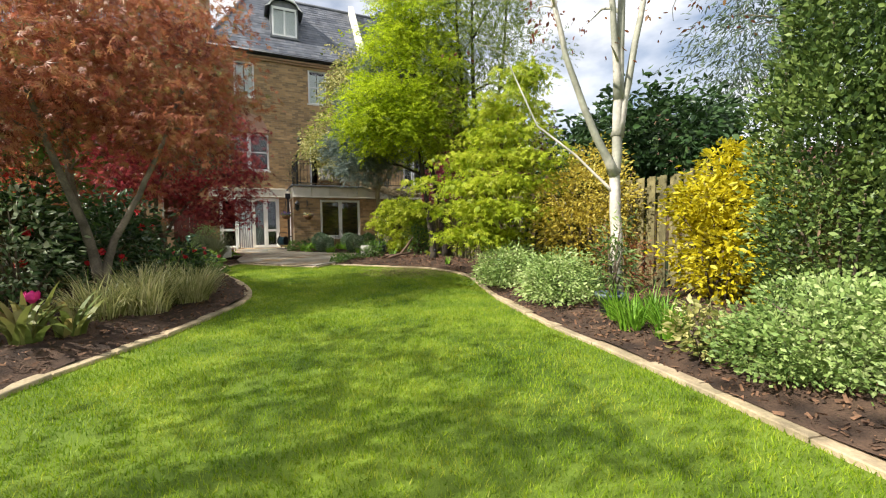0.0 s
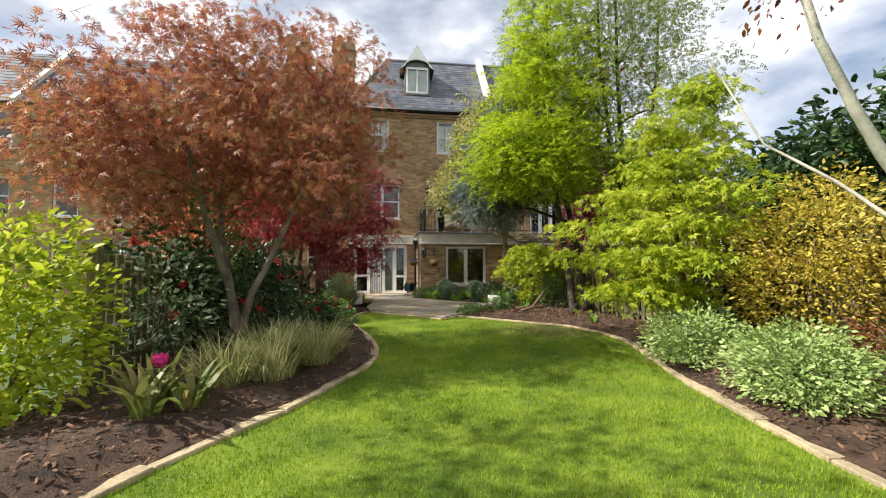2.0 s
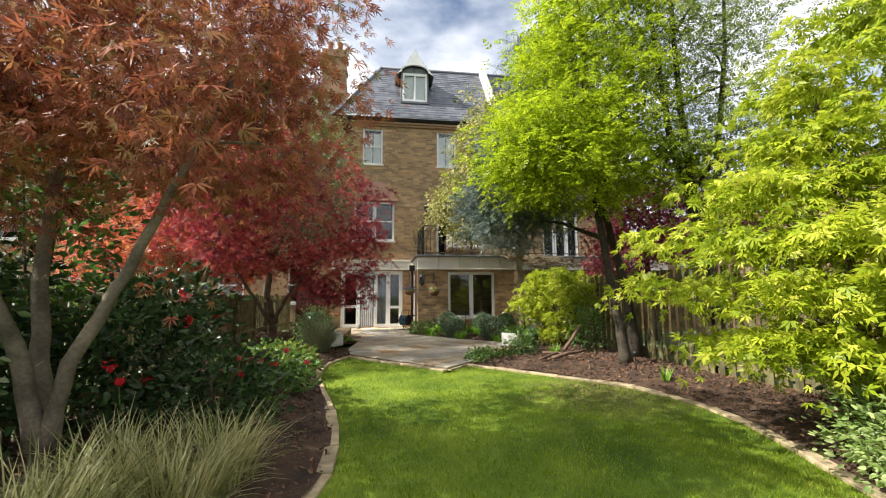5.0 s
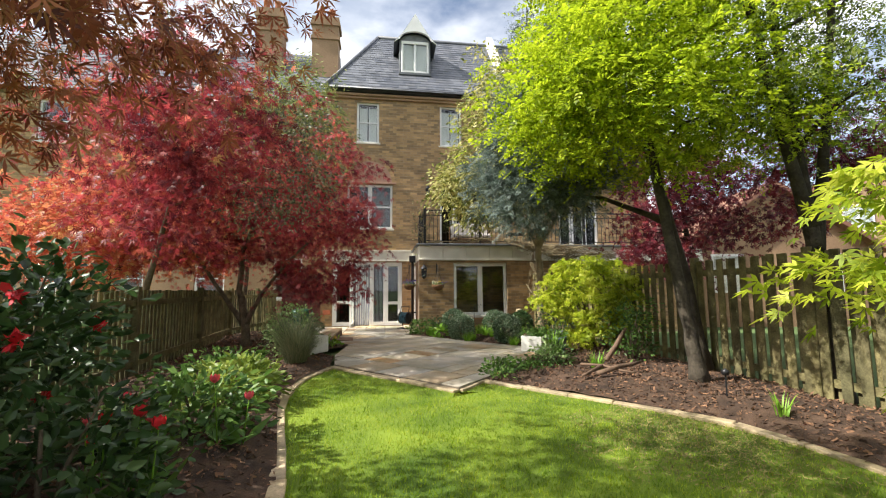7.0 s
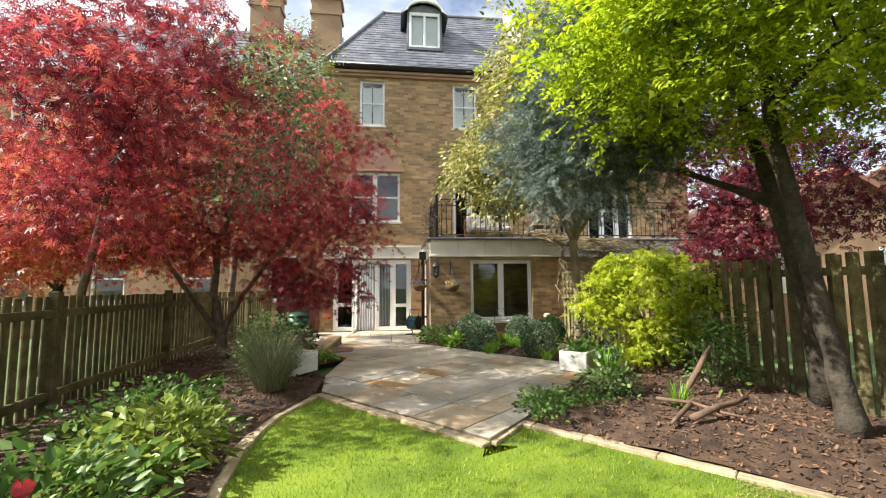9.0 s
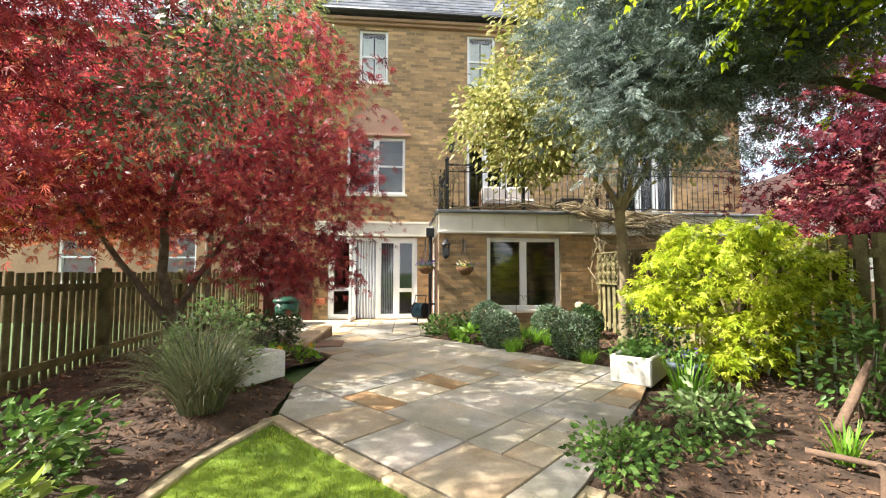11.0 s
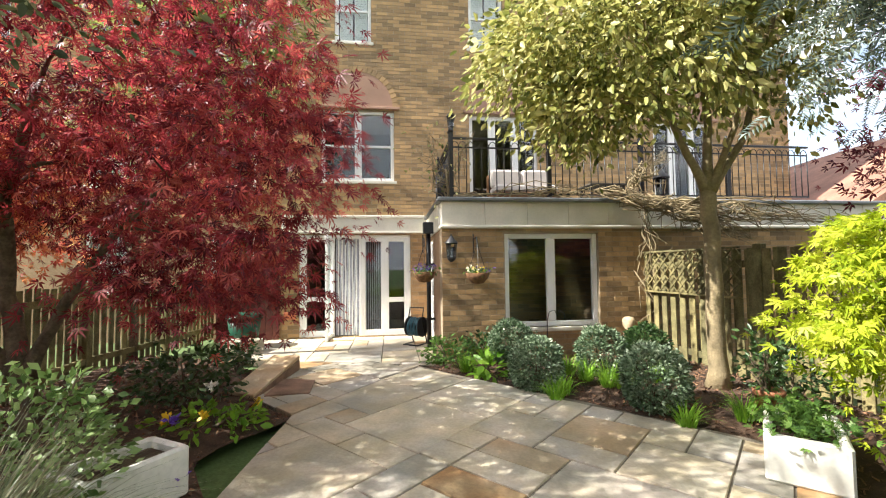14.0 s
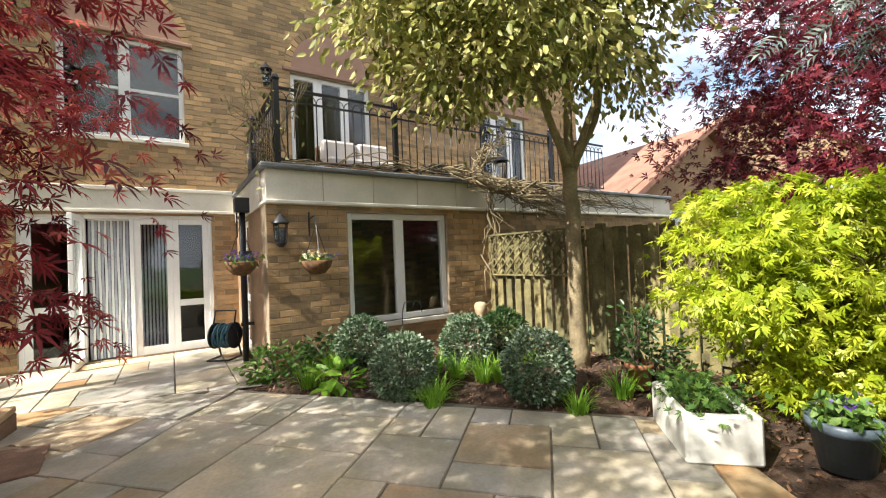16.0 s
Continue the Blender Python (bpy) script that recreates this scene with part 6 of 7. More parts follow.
bush("hosta", "broad bright green hosta leaves at the bed edge", (-1.25, 14.95, 0.05), [(0, 0, 0.10, 0.22, 0.16, 0.10)], 16, 4, L_FRESH, 0.15, OVAL, 81, 0.06, 0.04, 0.5, 0.1, 0.1, 0.7, "plant")
bush("bed_shrub", "low dark green leafy plant at the corner of the terrace", (-1.85, 15.6, 0.05), [(0, 0, 0.16, 0.36, 0.25, 0.18)], 60, 8, L_MID, 0.07, OVAL, 82, 0.06, 0.04)
bush("bed_shrub", "low dark green leafy plant against the brick bay", (-1.35, 15.72, 0.05), [(0, 0, 0.2, 0.3, 0.18, 0.22)], 50, 8, L_DARK, 0.07, OVAL, 83, 0.06, 0.04)
bush("bed_shrub", "dark green shrub between fence and trough", (1.35, 13.9, 0.05), [(0, 0, 0.3, 0.2, 0.2, 0.3)], 50, 8, L_DARK, 0.06, OVAL, 84, 0.06, 0.04)

# ---- trees ----
tree("bronze_maple", "bronze-leaved Japanese maple with a forked grey trunk by the lawn",
     [([(-1.85, 5.55, 0.02), (-1.82, 5.57, 0.25), (-1.98, 5.62, 0.7), (-2.2, 5.75, 1.3), (-2.35, 5.9, 2.0), (-2.5, 6.0, 2.9)], 0.06, 0.024),
      ([(-1.82, 5.57, 0.22), (-1.66, 5.52, 0.7), (-1.42, 5.6, 1.2), (-1.2, 5.7, 1.8), (-1.05, 5.9, 2.5)], 0.045, 0.016),
      ([(-1.84, 5.56, 0.25), (-1.84, 5.4, 0.8), (-1.9, 5.1, 1.5), (-2.0, 4.9, 2.3)], 0.05, 0.02)],
     [(-2.0, 5.7, 2.75, 1.5, 1.4, 1.0), (-1.15, 5.8, 2.3, 1.15, 1.0, 0.75), (-2.9, 5.4, 1.95, 1.0, 1.0, 0.6), (-1.75, 5.6, 3.4, 1.1, 1.1, 0.7), (-2.2, 4.6, 2.3, 0.9, 0.8, 0.6), (-3.3, 5.6, 2.7, 0.9, 0.9, 0.7), (-2.3, 7.0, 3.4, 1.1, 0.9, 0.45), (-1.3, 6.9, 3.75, 0.85, 0.7, 0.3)],
     680, 34, L_BRONZE, 0.068, LACE, M_BARK_MAPLE, 101, 0.19, 0.028, 0.35, 0.25, 0.7, 0.5, branches=170)
tree("crimson_maple", "dark crimson cut-leaved Japanese maple over the picket fence",
     [([(-4.7, 12.6, 0.03), (-4.68, 12.55, 0.5), (-4.8, 12.5, 1.1), (-4.7, 12.4, 1.8), (-4.3, 12.3, 2.6)], 0.085, 0.03),
      ([(-4.68, 12.55, 0.45), (-4.4, 12.6, 1.0), (-3.9, 12.6, 1.6), (-3.4, 12.7, 2.1)], 0.05, 0.015),
      ([(-4.72, 12.6, 0.4), (-5.1, 12.2, 1.2), (-5.4, 11.8, 2.0)], 0.05, 0.02)],
     [(-3.5, 12.8, 2.15, 1.25, 1.3, 1.05), (-4.5, 13.7, 2.6, 1.1, 1.0, 1.2), (-4.4, 12.3, 2.9, 1.5, 1.5, 1.2), (-4.7, 11.0, 2.9, 1.3, 1.2, 1.1), (-5.6, 12.2, 2.6, 1.0, 1.3, 1.1), (-3.3, 12.9, 1.4, 0.8, 0.8, 0.45), (-3.0, 12.2, 3.5, 1.0, 0.9, 0.8), (-2.6, 12.5, 1.8, 0.6, 0.55, 0.55), (-2.75, 12.5, 2.7, 0.75, 0.65, 0.7), (-3.3, 9.7, 3.0, 0.85, 0.7, 0.6), (-4.3, 9.6, 2.9, 1.0, 0.9, 0.7), (-3.9, 9.6, 2.0, 0.8, 0.7, 0.35), (-3.1, 10.3, 3.7, 0.8, 0.7, 0.5), (-3.4, 9.9, 4.3, 0.9, 0.7, 0.5), (-4.5, 9.9, 4.0, 1.0, 0.9, 0.6)],
     720, 34, L_CRIMSON, 0.082, LACE, M_BARK, 102, 0.23, 0.03, 0.45, 0.2, 0.85, 0.55, branches=190)
tree("lime_tree", "tall conical tree with bright lime-green feathery leaves and a dark trunk",
     [([(2.42, 10.25, 0.02), (2.36, 10.3, 0.6), (2.25, 10.35, 1.4), (2.12, 10.4, 2.6), (2.0, 10.3, 4.2), (1.95, 10.2, 6.6)], 0.085, 0.028)],
     [(1.83, 10.1, 2.75, 1.50, 1.35, 0.16), (1.95, 10.1, 3.20, 1.60, 1.44, 0.20), (1.95, 10.1, 3.70, 1.50, 1.35, 0.22), (1.95, 10.1, 4.25, 1.32, 1.19, 0.24), (1.95, 10.1, 4.80, 1.15, 1.03, 0.25), (1.95, 10.1, 5.40, 1.00, 0.90, 0.28), (1.95, 10.1, 6.00, 0.82, 0.74, 0.30), (1.95, 10.1, 6.70, 0.66, 0.59, 0.34), (1.95, 10.1, 7.40, 0.50, 0.45, 0.38), (1.95, 10.1, 8.20, 0.32, 0.29, 0.50), (1.35, 9.4, 3.1, 1.1, 0.8, 0.2), (1.3, 9.3, 3.6, 0.9, 0.7, 0.2)],
     900, 19, L_LIME, 0.145, SPRIG, M_BARK_DARK, 103, 0.18, 0.02, 0.6, 0.25, 0.35, 0.72, branches=190)
tree("blue_cedar", "blue-grey cedar with soft drooping needle sprays",
     [([(2.85, 11.2, 0.03), (2.7, 11.2, 1.2), (2.4, 11.2, 2.6), (2.1, 11.2, 4.2), (1.8, 11.3, 5.6)], 0.09, 0.03), ([(2.5, 11.2, 2.0), (1.7, 11.2, 2.35), (0.8, 11.2, 2.5)], 0.045, 0.012), ([(2.2, 11.2, 3.2), (1.5, 11.3, 3.4), (0.9, 11.3, 3.5)], 0.045, 0.012)],
     [(0.6, 11.2, 2.45, 0.66, 0.6, 0.45), (0.5, 11.25, 3.1, 0.6, 0.6, 0.5), (1.1, 11.25, 2.9, 0.8, 0.7, 0.65), (0.95, 11.3, 3.8, 0.75, 0.7, 0.6), (1.25, 11.4, 4.7, 0.7, 0.65, 0.7), (1.6, 11.3, 3.3, 0.75, 0.7, 0.65), (1.5, 11.4, 5.6, 0.45, 0.45, 0.6)],
     900, 22, L_CEDAR, 0.13, PLUME, M_BARK_DARK, 104, 0.10, 0.045, 0.5, 0.25, 0.25, 0.45, branches=150)
tree("photinia_tree", "standard evergreen tree with cream-edged leaves and a clear brown trunk",
     [([(1.05, 14.5, 0.03), (1.04, 14.5, 0.7), (1.03, 14.48, 1.5), (1.0, 14.46, 2.05)], 0.085, 0.07),
      ([(1.0, 14.46, 2.0), (0.75, 14.4, 2.5), (0.5, 14.3, 3.2), (0.3, 14.2, 4.0)], 0.045, 0.015),
      ([(1.0, 14.46, 2.0), (1.05, 14.5, 2.7), (1.0, 14.5, 3.6), (0.9, 14.4, 4.6)], 0.05, 0.015),
      ([(1.02, 14.46, 2.0), (1.35, 14.5, 2.5), (1.6, 14.6, 3.2), (1.8, 14.6, 4.0)], 0.045, 0.015),
      ([(1.02, 14.46, 2.0), (1.2, 14.3, 2.6), (1.3, 14.2, 3.4)], 0.04, 0.012)],
     [(0.2, 14.25, 3.6, 1.35, 1.1, 0.95), (0.75, 14.35, 4.7, 1.5, 1.2, 1.2), (1.55, 14.45, 3.8, 1.0, 1.0, 0.95), (-0.7, 14.2, 3.4, 0.62, 0.6, 0.65), (0.5, 14.3, 5.7, 1.0, 0.9, 0.8), (-0.1, 14.1, 2.85, 0.6, 0.6, 0.4)],
     900, 27, L_VARIEG, 0.09, OVAL, M_BARK_PALE, 105, 0.15, 0.10, 0.45, 0.2, 0.75, 0.3, branches=140)
tree("golden_acer", "spreading golden-green Japanese maple beside the board fence",
     [([(1.85, 13.2, 0.03), (1.83, 13.15, 0.35), (1.7, 13.1, 0.8), (1.5, 13.0, 1.2)], 0.045, 0.015), ([(1.83, 13.15, 0.3), (1.95, 13.0, 0.8), (2.0, 12.8, 1.3)], 0.035, 0.012)],
     [(1.75, 13.05, 1.55, 0.62, 0.6, 0.12), (1.35, 13.0, 1.28, 0.62, 0.55, 0.12), (2.2, 12.9, 1.30, 0.58, 0.55, 0.12), (1.15, 12.98, 0.95, 0.48, 0.45, 0.12), (1.95, 12.7, 1.0, 0.7, 0.5, 0.12), (1.5, 12.85, 0.68, 0.5, 0.42, 0.12), (2.1, 12.7, 0.62, 0.55, 0.45, 0.12), (1.65, 12.75, 0.36, 0.4, 0.35, 0.1)],
     190, 34, L_ACER, 0.07, MAPLE, M_BARK, 106, 0.11, 0.024, 0.45, 0.2, 0.75, 0.5, branches=70)
tree("lime_acer", "layered yellow-green Japanese maple in the border",
     [([(3.35, 7.2, 0.03), (3.33, 7.15, 0.4), (3.25, 7.1, 1.0), (3.2, 7.1, 1.8), (3.1, 7.1, 2.6)], 0.05, 0.015), ([(3.33, 7.15, 0.35), (3.1, 7.0, 0.9), (2.8, 6.9, 1.4)], 0.035, 0.01), ([(3.3, 7.1, 0.6), (3.6, 7.2, 1.2), (3.8, 7.3, 1.9)], 0.03, 0.01)],
     [(3.0, 7.05, 1.15, 1.15, 0.9, 0.10), (3.0, 7.0, 1.55, 1.2, 0.85, 0.10), (3.2, 7.1, 1.95, 0.95, 0.8, 0.10), (3.3, 7.1, 2.35, 0.8, 0.7, 0.12), (3.35, 7.15, 2.8, 0.62, 0.55, 0.14), (3.5, 7.15, 3.3, 0.38, 0.38, 0.2), (2.95, 6.9, 0.75, 0.75, 0.7, 0.10)],
     360, 34, L_ACER, 0.075, MAPLE, M_BARK, 107, 0.14, 0.022, 0.4, 0.25, 0.65, 0.6, branches=110)
tree("silver_birch", "multi-stemmed white-barked birch, almost bare",
     [([(3.5, 4.22, 0.02), (3.48, 4.22, 0.6), (3.46, 4.22, 1.3), (3.5, 4.25, 2.1), (3.52, 4.25, 3.0), (3.62, 4.2, 4.2), (3.7, 4.2, 5.6)], 0.062, 0.018),
      ([(3.46, 4.22, 1.3), (3.2, 4.2, 1.75), (2.95, 4.2, 2.35), (2.75, 4.2, 3.2), (2.65, 4.2, 4.4)], 0.04, 0.012),
      ([(3.48, 4.23, 1.65), (3.62, 4.25, 2.3), (3.75, 4.2, 3.2), (3.95, 4.1, 4.6)], 0.042, 0.012),
      ([(3.46, 4.22, 1.12), (3.12, 4.35, 1.5), (2.8, 4.5, 1.8), (2.5, 4.6, 2.5)], 0.014, 0.005),
      ([(3.5, 4.25, 2.0), (3.4, 4.2, 2.8), (3.2, 4.1, 3.8), (3.15, 4.1, 4.9)], 0.035, 0.01)],
     [(3.4, 4.3, 4.6, 1.6, 1.5, 1.4), (2.9, 4.4, 3.2, 1.0, 1.0, 1.0), (4.2, 4.2, 3.6, 0.9, 0.9, 0.9)],
     150, 6, L_RUST, 0.05, OVAL, M_BIRCH, 108, 0.12, 0.08, 0.3, 0.3, 0.4, 0.4, branches=75)
tree("thin_tree", "tall thin multi-stemmed tree with sparse fresh leaves",
     [([(3.6, 10.0, 0.02), (3.55, 10.0, 1.2), (3.4, 10.0, 2.6), (3.3, 10.0, 4.4), (3.3, 10.1, 7.2)], 0.10, 0.02), ([(3.5, 10.0, 1.5), (3.8, 10.1, 3.0), (4.1, 10.2, 5.0), (4.2, 10.2, 7.0)], 0.06, 0.015), ([(3.5, 10.0, 1.8), (3.1, 9.9, 3.4), (2.9, 9.8, 5.4), (2.9, 9.8, 7.0)], 0.06, 0.015)],
     [(3.5, 10.0, 5.0, 1.7, 1.5, 1.6), (3.6, 10.1, 6.8, 1.5, 1.4, 1.3), (3.5, 10.0, 3.4, 1.5, 1.2, 0.7)],
     900, 14, L_YOUNG, 0.11, SPRIG, M_BARK_DARK, 109, 0.2, 0.12, 0.2, 0.25, 0.3, 0.4, branches=130)
tree("purple_tree", "dark red-purple leaved tree beyond the board fence",
     [([(4.2, 14.5, 0.02), (4.2, 14.5, 1.5), (4.0, 14.4, 2.6), (3.8, 14.3, 4.0)], 0.09, 0.02)],
     [(3.7, 14.2, 2.3, 1.1, 1.1, 0.7), (4.0, 14.4, 3.5, 1.4, 1.3, 1.0), (3.2, 13.4, 3.4, 0.8, 0.8, 0.9), (3.0, 13.2, 2.0, 0.6, 0.6, 0.4), (4.3, 12.6, 2.6, 1.0, 0.9, 0.7), (4.9, 11.4, 3.2, 1.1, 1.0, 0.8)],
     420, 26, L_PLUM, 0.085, MAPLE, M_BARK_DARK, 110, 0.18, 0.05, 0.35, 0.25, 0.3, 0.5, branches=80)
tree("willow_leaved_tree", "slender light green tree close to the house corner",
     [([(-6.6, 15.2, 0.02), (-6.5, 15.2, 2.0), (-6.2, 15.3, 4.0), (-6.0, 15.3, 5.6)], 0.09, 0.02)],
     [(-5.0, 15.4, 4.9, 1.2, 0.9, 1.2), (-5.3, 15.3, 6.3, 1.25, 0.9, 1.1), (-6.0, 15.2, 3.8, 1.1, 0.9, 0.9), (-6.2, 15.2, 5.6, 1.0, 0.9, 1.2)],
     620, 30, L_WILLOW, 0.13, NARROW, M_BARK, 111, 0.15, 0.12, 0.4, 0.2, 0.8, 0.3, branches=60)
tree("laurel_tree", "dense dark evergreen laurel beyond the fence",
     [([(6.6, 8.4, 0.02), (6.6, 8.4, 1.4), (6.5, 8.4, 2.4)], 0.12, 0.06)],
     [(6.5, 8.4, 2.6, 1.5, 1.5, 1.1), (5.9, 8.9, 2.3, 1.1, 1.1, 0.9), (7.2, 8.0, 2.5, 1.1, 1.1, 0.9)],
     480, 18, L_DARK, 0.15, OVAL, M_BARK_DARK, 112, 0.18, 0.12, 0.6, 0.1, 0.4, 0.3, branches=50)
tree("eucalyptus", "tall grey-green eucalyptus in the distance",
     [([(11.5, 10.0, 0.02), (11.5, 10.0, 3.0), (11.3, 10.0, 6.0), (11.2, 10.0, 9.5)], 0.2, 0.03)],
     [(11.2, 10.0, 6.0, 2.2, 2.0, 1.8), (11.0, 10.0, 8.4, 1.9, 1.8, 1.6), (12.2, 9.6, 4.4, 1.8, 1.6, 1.3), (10.4, 10.6, 4.8, 1.3, 1.3, 1.2)],
     420, 24, L_FAR, 0.17, NARROW, M_BARK_PALE, 113, 0.32, 0.3, 0.35, 0.25, 0.8, 0.3, branches=80)
tree("background_tree", "dark pine rising behind the house roof",
     [([(1.6, 25.5, 0.02), (1.6, 25.5, 6.0), (1.6, 25.5, 15.5)], 0.25, 0.03)],
     [(1.6, 25.5, 9.0, 1.7, 1.5, 1.4), (1.6, 25.5, 11.5, 1.4, 1.3, 1.4), (1.6, 25.5, 14.0, 0.9, 0.9, 1.4)],
     300, 24, L_DARK, 0.25, FEATHER, M_BARK_DARK, 114, 0.35, 0.1, 0.4, 0.25, 0.3, 0.4, branches=60)
tree("coral_maple", "coral-red Japanese maple behind the picket fence",
     [([(-6.8, 11.6, 0.02), (-6.75, 11.6, 0.9), (-6.5, 11.6, 1.8), (-6.2, 11.6, 2.9)], 0.08, 0.02), ([(-6.75, 11.6, 0.8), (-7.1, 11.9, 1.8), (-7.3, 12.1, 3.0)], 0.05, 0.02)],
     [(-6.1, 11.6, 2.3, 1.3, 1.2, 0.9), (-6.6, 12.1, 3.2, 1.4, 1.3, 1.0), (-7.1, 11.0, 2.3, 1.2, 1.1, 1.0), (-6.0, 10.2, 2.0, 0.9, 0.9, 0.7), (-6.4, 13.4, 2.4, 1.0, 1.0, 0.9)],
     560, 32, L_CORAL, 0.075, MAPLE, M_BARK_DARK, 115, 0.18, 0.05, 0.35, 0.25, 0.45, 0.5, branches=90)
tree("olive_tree", "grey-green small-leaved tree leaning over the picket fence",
     [([(-5.1, 10.6, 0.02), (-5.0, 10.6, 1.2), (-4.6, 10.5, 2.4), (-4.2, 10.4, 3.4)], 0.06, 0.015)],
     [(-2.6, 10.9, 3.0, 0.55, 0.5, 0.55), (-3.3, 10.8, 2.6, 0.7, 0.55, 0.5), (-2.9, 10.9, 3.8, 0.7, 0.6, 0.5)],
     170, 22, L_OLIVE, 0.05, OVAL, M_BARK, 116, 0.16, 0.1, 0.2, 0.25, 0.4, 0.4, branches=50)

tree("shade_tree", "light-crowned garden tree beyond the picket fence near the lawn end",
     [([(-3.2, 0.6, 0.02), (-3.2, 0.6, 1.5), (-3.0, 0.7, 3.0), (-2.8, 0.8, 4.4)], 0.1, 0.03)],
     [(-2.8, 0.9, 4.0, 1.5, 1.5, 1.0), (-3.4, 2.0, 4.4, 1.3, 1.3, 0.9), (-2.4, -0.2, 3.6, 1.1, 1.1, 0.8)],
     150, 22, L_MID, 0.09, OVAL, M_BARK, 117, 0.2, 0.1, 0.2, 0.25, 0.3, 0.5, branches=60)

# ---- shrubs along the walk ----
bush("golden_shrub", "bright yellow-green shrub spilling over the picket fence", (-2.35, 3.75, 0.04), [(0, 0, 0.65, 0.55, 0.55, 0.6), (-0.3, 0.3, 1.05, 0.55, 0.5, 0.45), (0.15, -0.2, 0.4, 0.4, 0.4, 0.35)], 330, 12, L_ACER, 0.075, OVAL, 201, 0.10, 0.06)
bush("pieris", "silvery-leaved open shrub beside the maple", (-2.25, 5.1, 0.04), [(0, 0, 0.75, 0.4, 0.4, 0.5), (0.1, -0.2, 0.45, 0.35, 0.35, 0.3)], 90, 9, L_SILVER, 0.07, OVAL, 202, 0.09, 0.05)
cam_b = bush("camellia", "dark glossy camellia with red flowers against the fence", (-2.75, 7.2, 0.04), [(0, 0, 0.6, 0.6, 0.65, 0.6), (0.1, 0.1, 1.0, 0.5, 0.5, 0.4), (0.35, -0.7, 0.5, 0.5, 0.6, 0.5)], 330, 10, L_DARK, 0.085, OVAL, 203, 0.10, 0.07)
bush("camellia", "dark glossy camellia with red flowers behind the maple", (-3.0, 5.9, 0.04), [(0, 0, 0.6, 0.55, 0.6, 0.6), (0, 0, 1.2, 0.5, 0.5, 0.5)], 220, 10, L_DARK, 0.085, OVAL, 204, 0.10, 0.07)
bush("holly", "tall mid-green evergreen rising through the maple", (-3.05, 6.4, 0.04), [(0, 0, 1.5, 0.5, 0.5, 1.0), (0, 0, 2.4, 0.4, 0.4, 0.7)], 200, 10, L_MID, 0.085, OVAL, 205, 0.12, 0.08)
bush("bed_shrub", "low dark leafy plants between maple and kerb", (-1.7, 6.75, 0.04), [(0, 0, 0.3, 0.5, 0.45, 0.28)], 130, 9, L_DARK, 0.07, OVAL, 206, 0.08, 0.05)
bush("bed_shrub", "low bright green leafy plants beside the kerb", (-2.0, 8.0, 0.04), [(0, 0, 0.22, 0.45, 0.5, 0.22)], 120, 9, L_MID, 0.075, OVAL, 207, 0.08, 0.05)
bush("bed_shrub", "light green round-leaved plants beside the kerb", (-2.35, 9.0, 0.04), [(0, 0, 0.16, 0.32, 0.5, 0.18)], 120, 9, L_YOUNG, 0.085, OVAL, 208, 0.08, 0.05)
bush("bed_shrub", "dark green low plants under the fence", (-3.0, 9.6, 0.04), [(0, 0, 0.16, 0.5, 0.7, 0.18)], 130, 8, L_MID, 0.07, OVAL, 209, 0.08, 0.04)
bush("hebe", "rounded grey-green shrub beside the terrace", (-3.15, 11.45, 0.04), [(0, 0, 0.42, 0.36, 0.36, 0.36)], 170, 10, L_HEBE, 0.05, SMALL, 210, 0.06, 0.05)
strap_clump("ornamental_grass", "large arching grey-green ornamental grass beside the terrace", (-2.75, 10.9, 0.05), 1100, 0.80, 0.006, L_GREY, 211, 0.15, 0.88)
bush("bed_shrub", "dark leafy shrub beneath the crimson maple", (-4.2, 13.6, 0.04), [(0, 0, 0.25, 0.5, 0.6, 0.25)], 120, 8, L_DARK, 0.07, OVAL, 212, 0.08, 0.05)
bush("bed_shrub", "small dark shrub on the low wall", (-4.45, 14.75, 0.05), [(0, 0, 0.22, 0.22, 0.22, 0.2)], 50, 9, L_DARK, 0.06, OVAL, 213, 0.05, 0.05)
for i, (x, y, n, ln) in enumerate(((-0.95, 4.75, 150, 0.36), (-1.15, 5.05, 150, 0.38), (-0.85, 5.35, 140, 0.36), (-1.2, 4.5, 120, 0.34), (-0.95, 5.8, 120, 0.34), (-1.25, 5.5, 110, 0.36))):
    strap_clump("variegated_sedge", "arching cream-striped sedge tumbling towards the kerb", (x, y, 0.05), int(n * 2.6), ln * 1.35, 0.009, L_STRAP, 220 + i, 0.20, 0.95, group="sedges")
for i, (x, y) in enumerate(((-1.35, 4.0), (-1.2, 3.75), (-1.05, 3.95))):
    strap_clump("hart_tongue_fern", "broad strap-leaved fern in the mulch", (x, y, 0.05), 16, 0.46, 0.062, L_FERN, 230 + i, 0.07, 1.0, group="ferns")


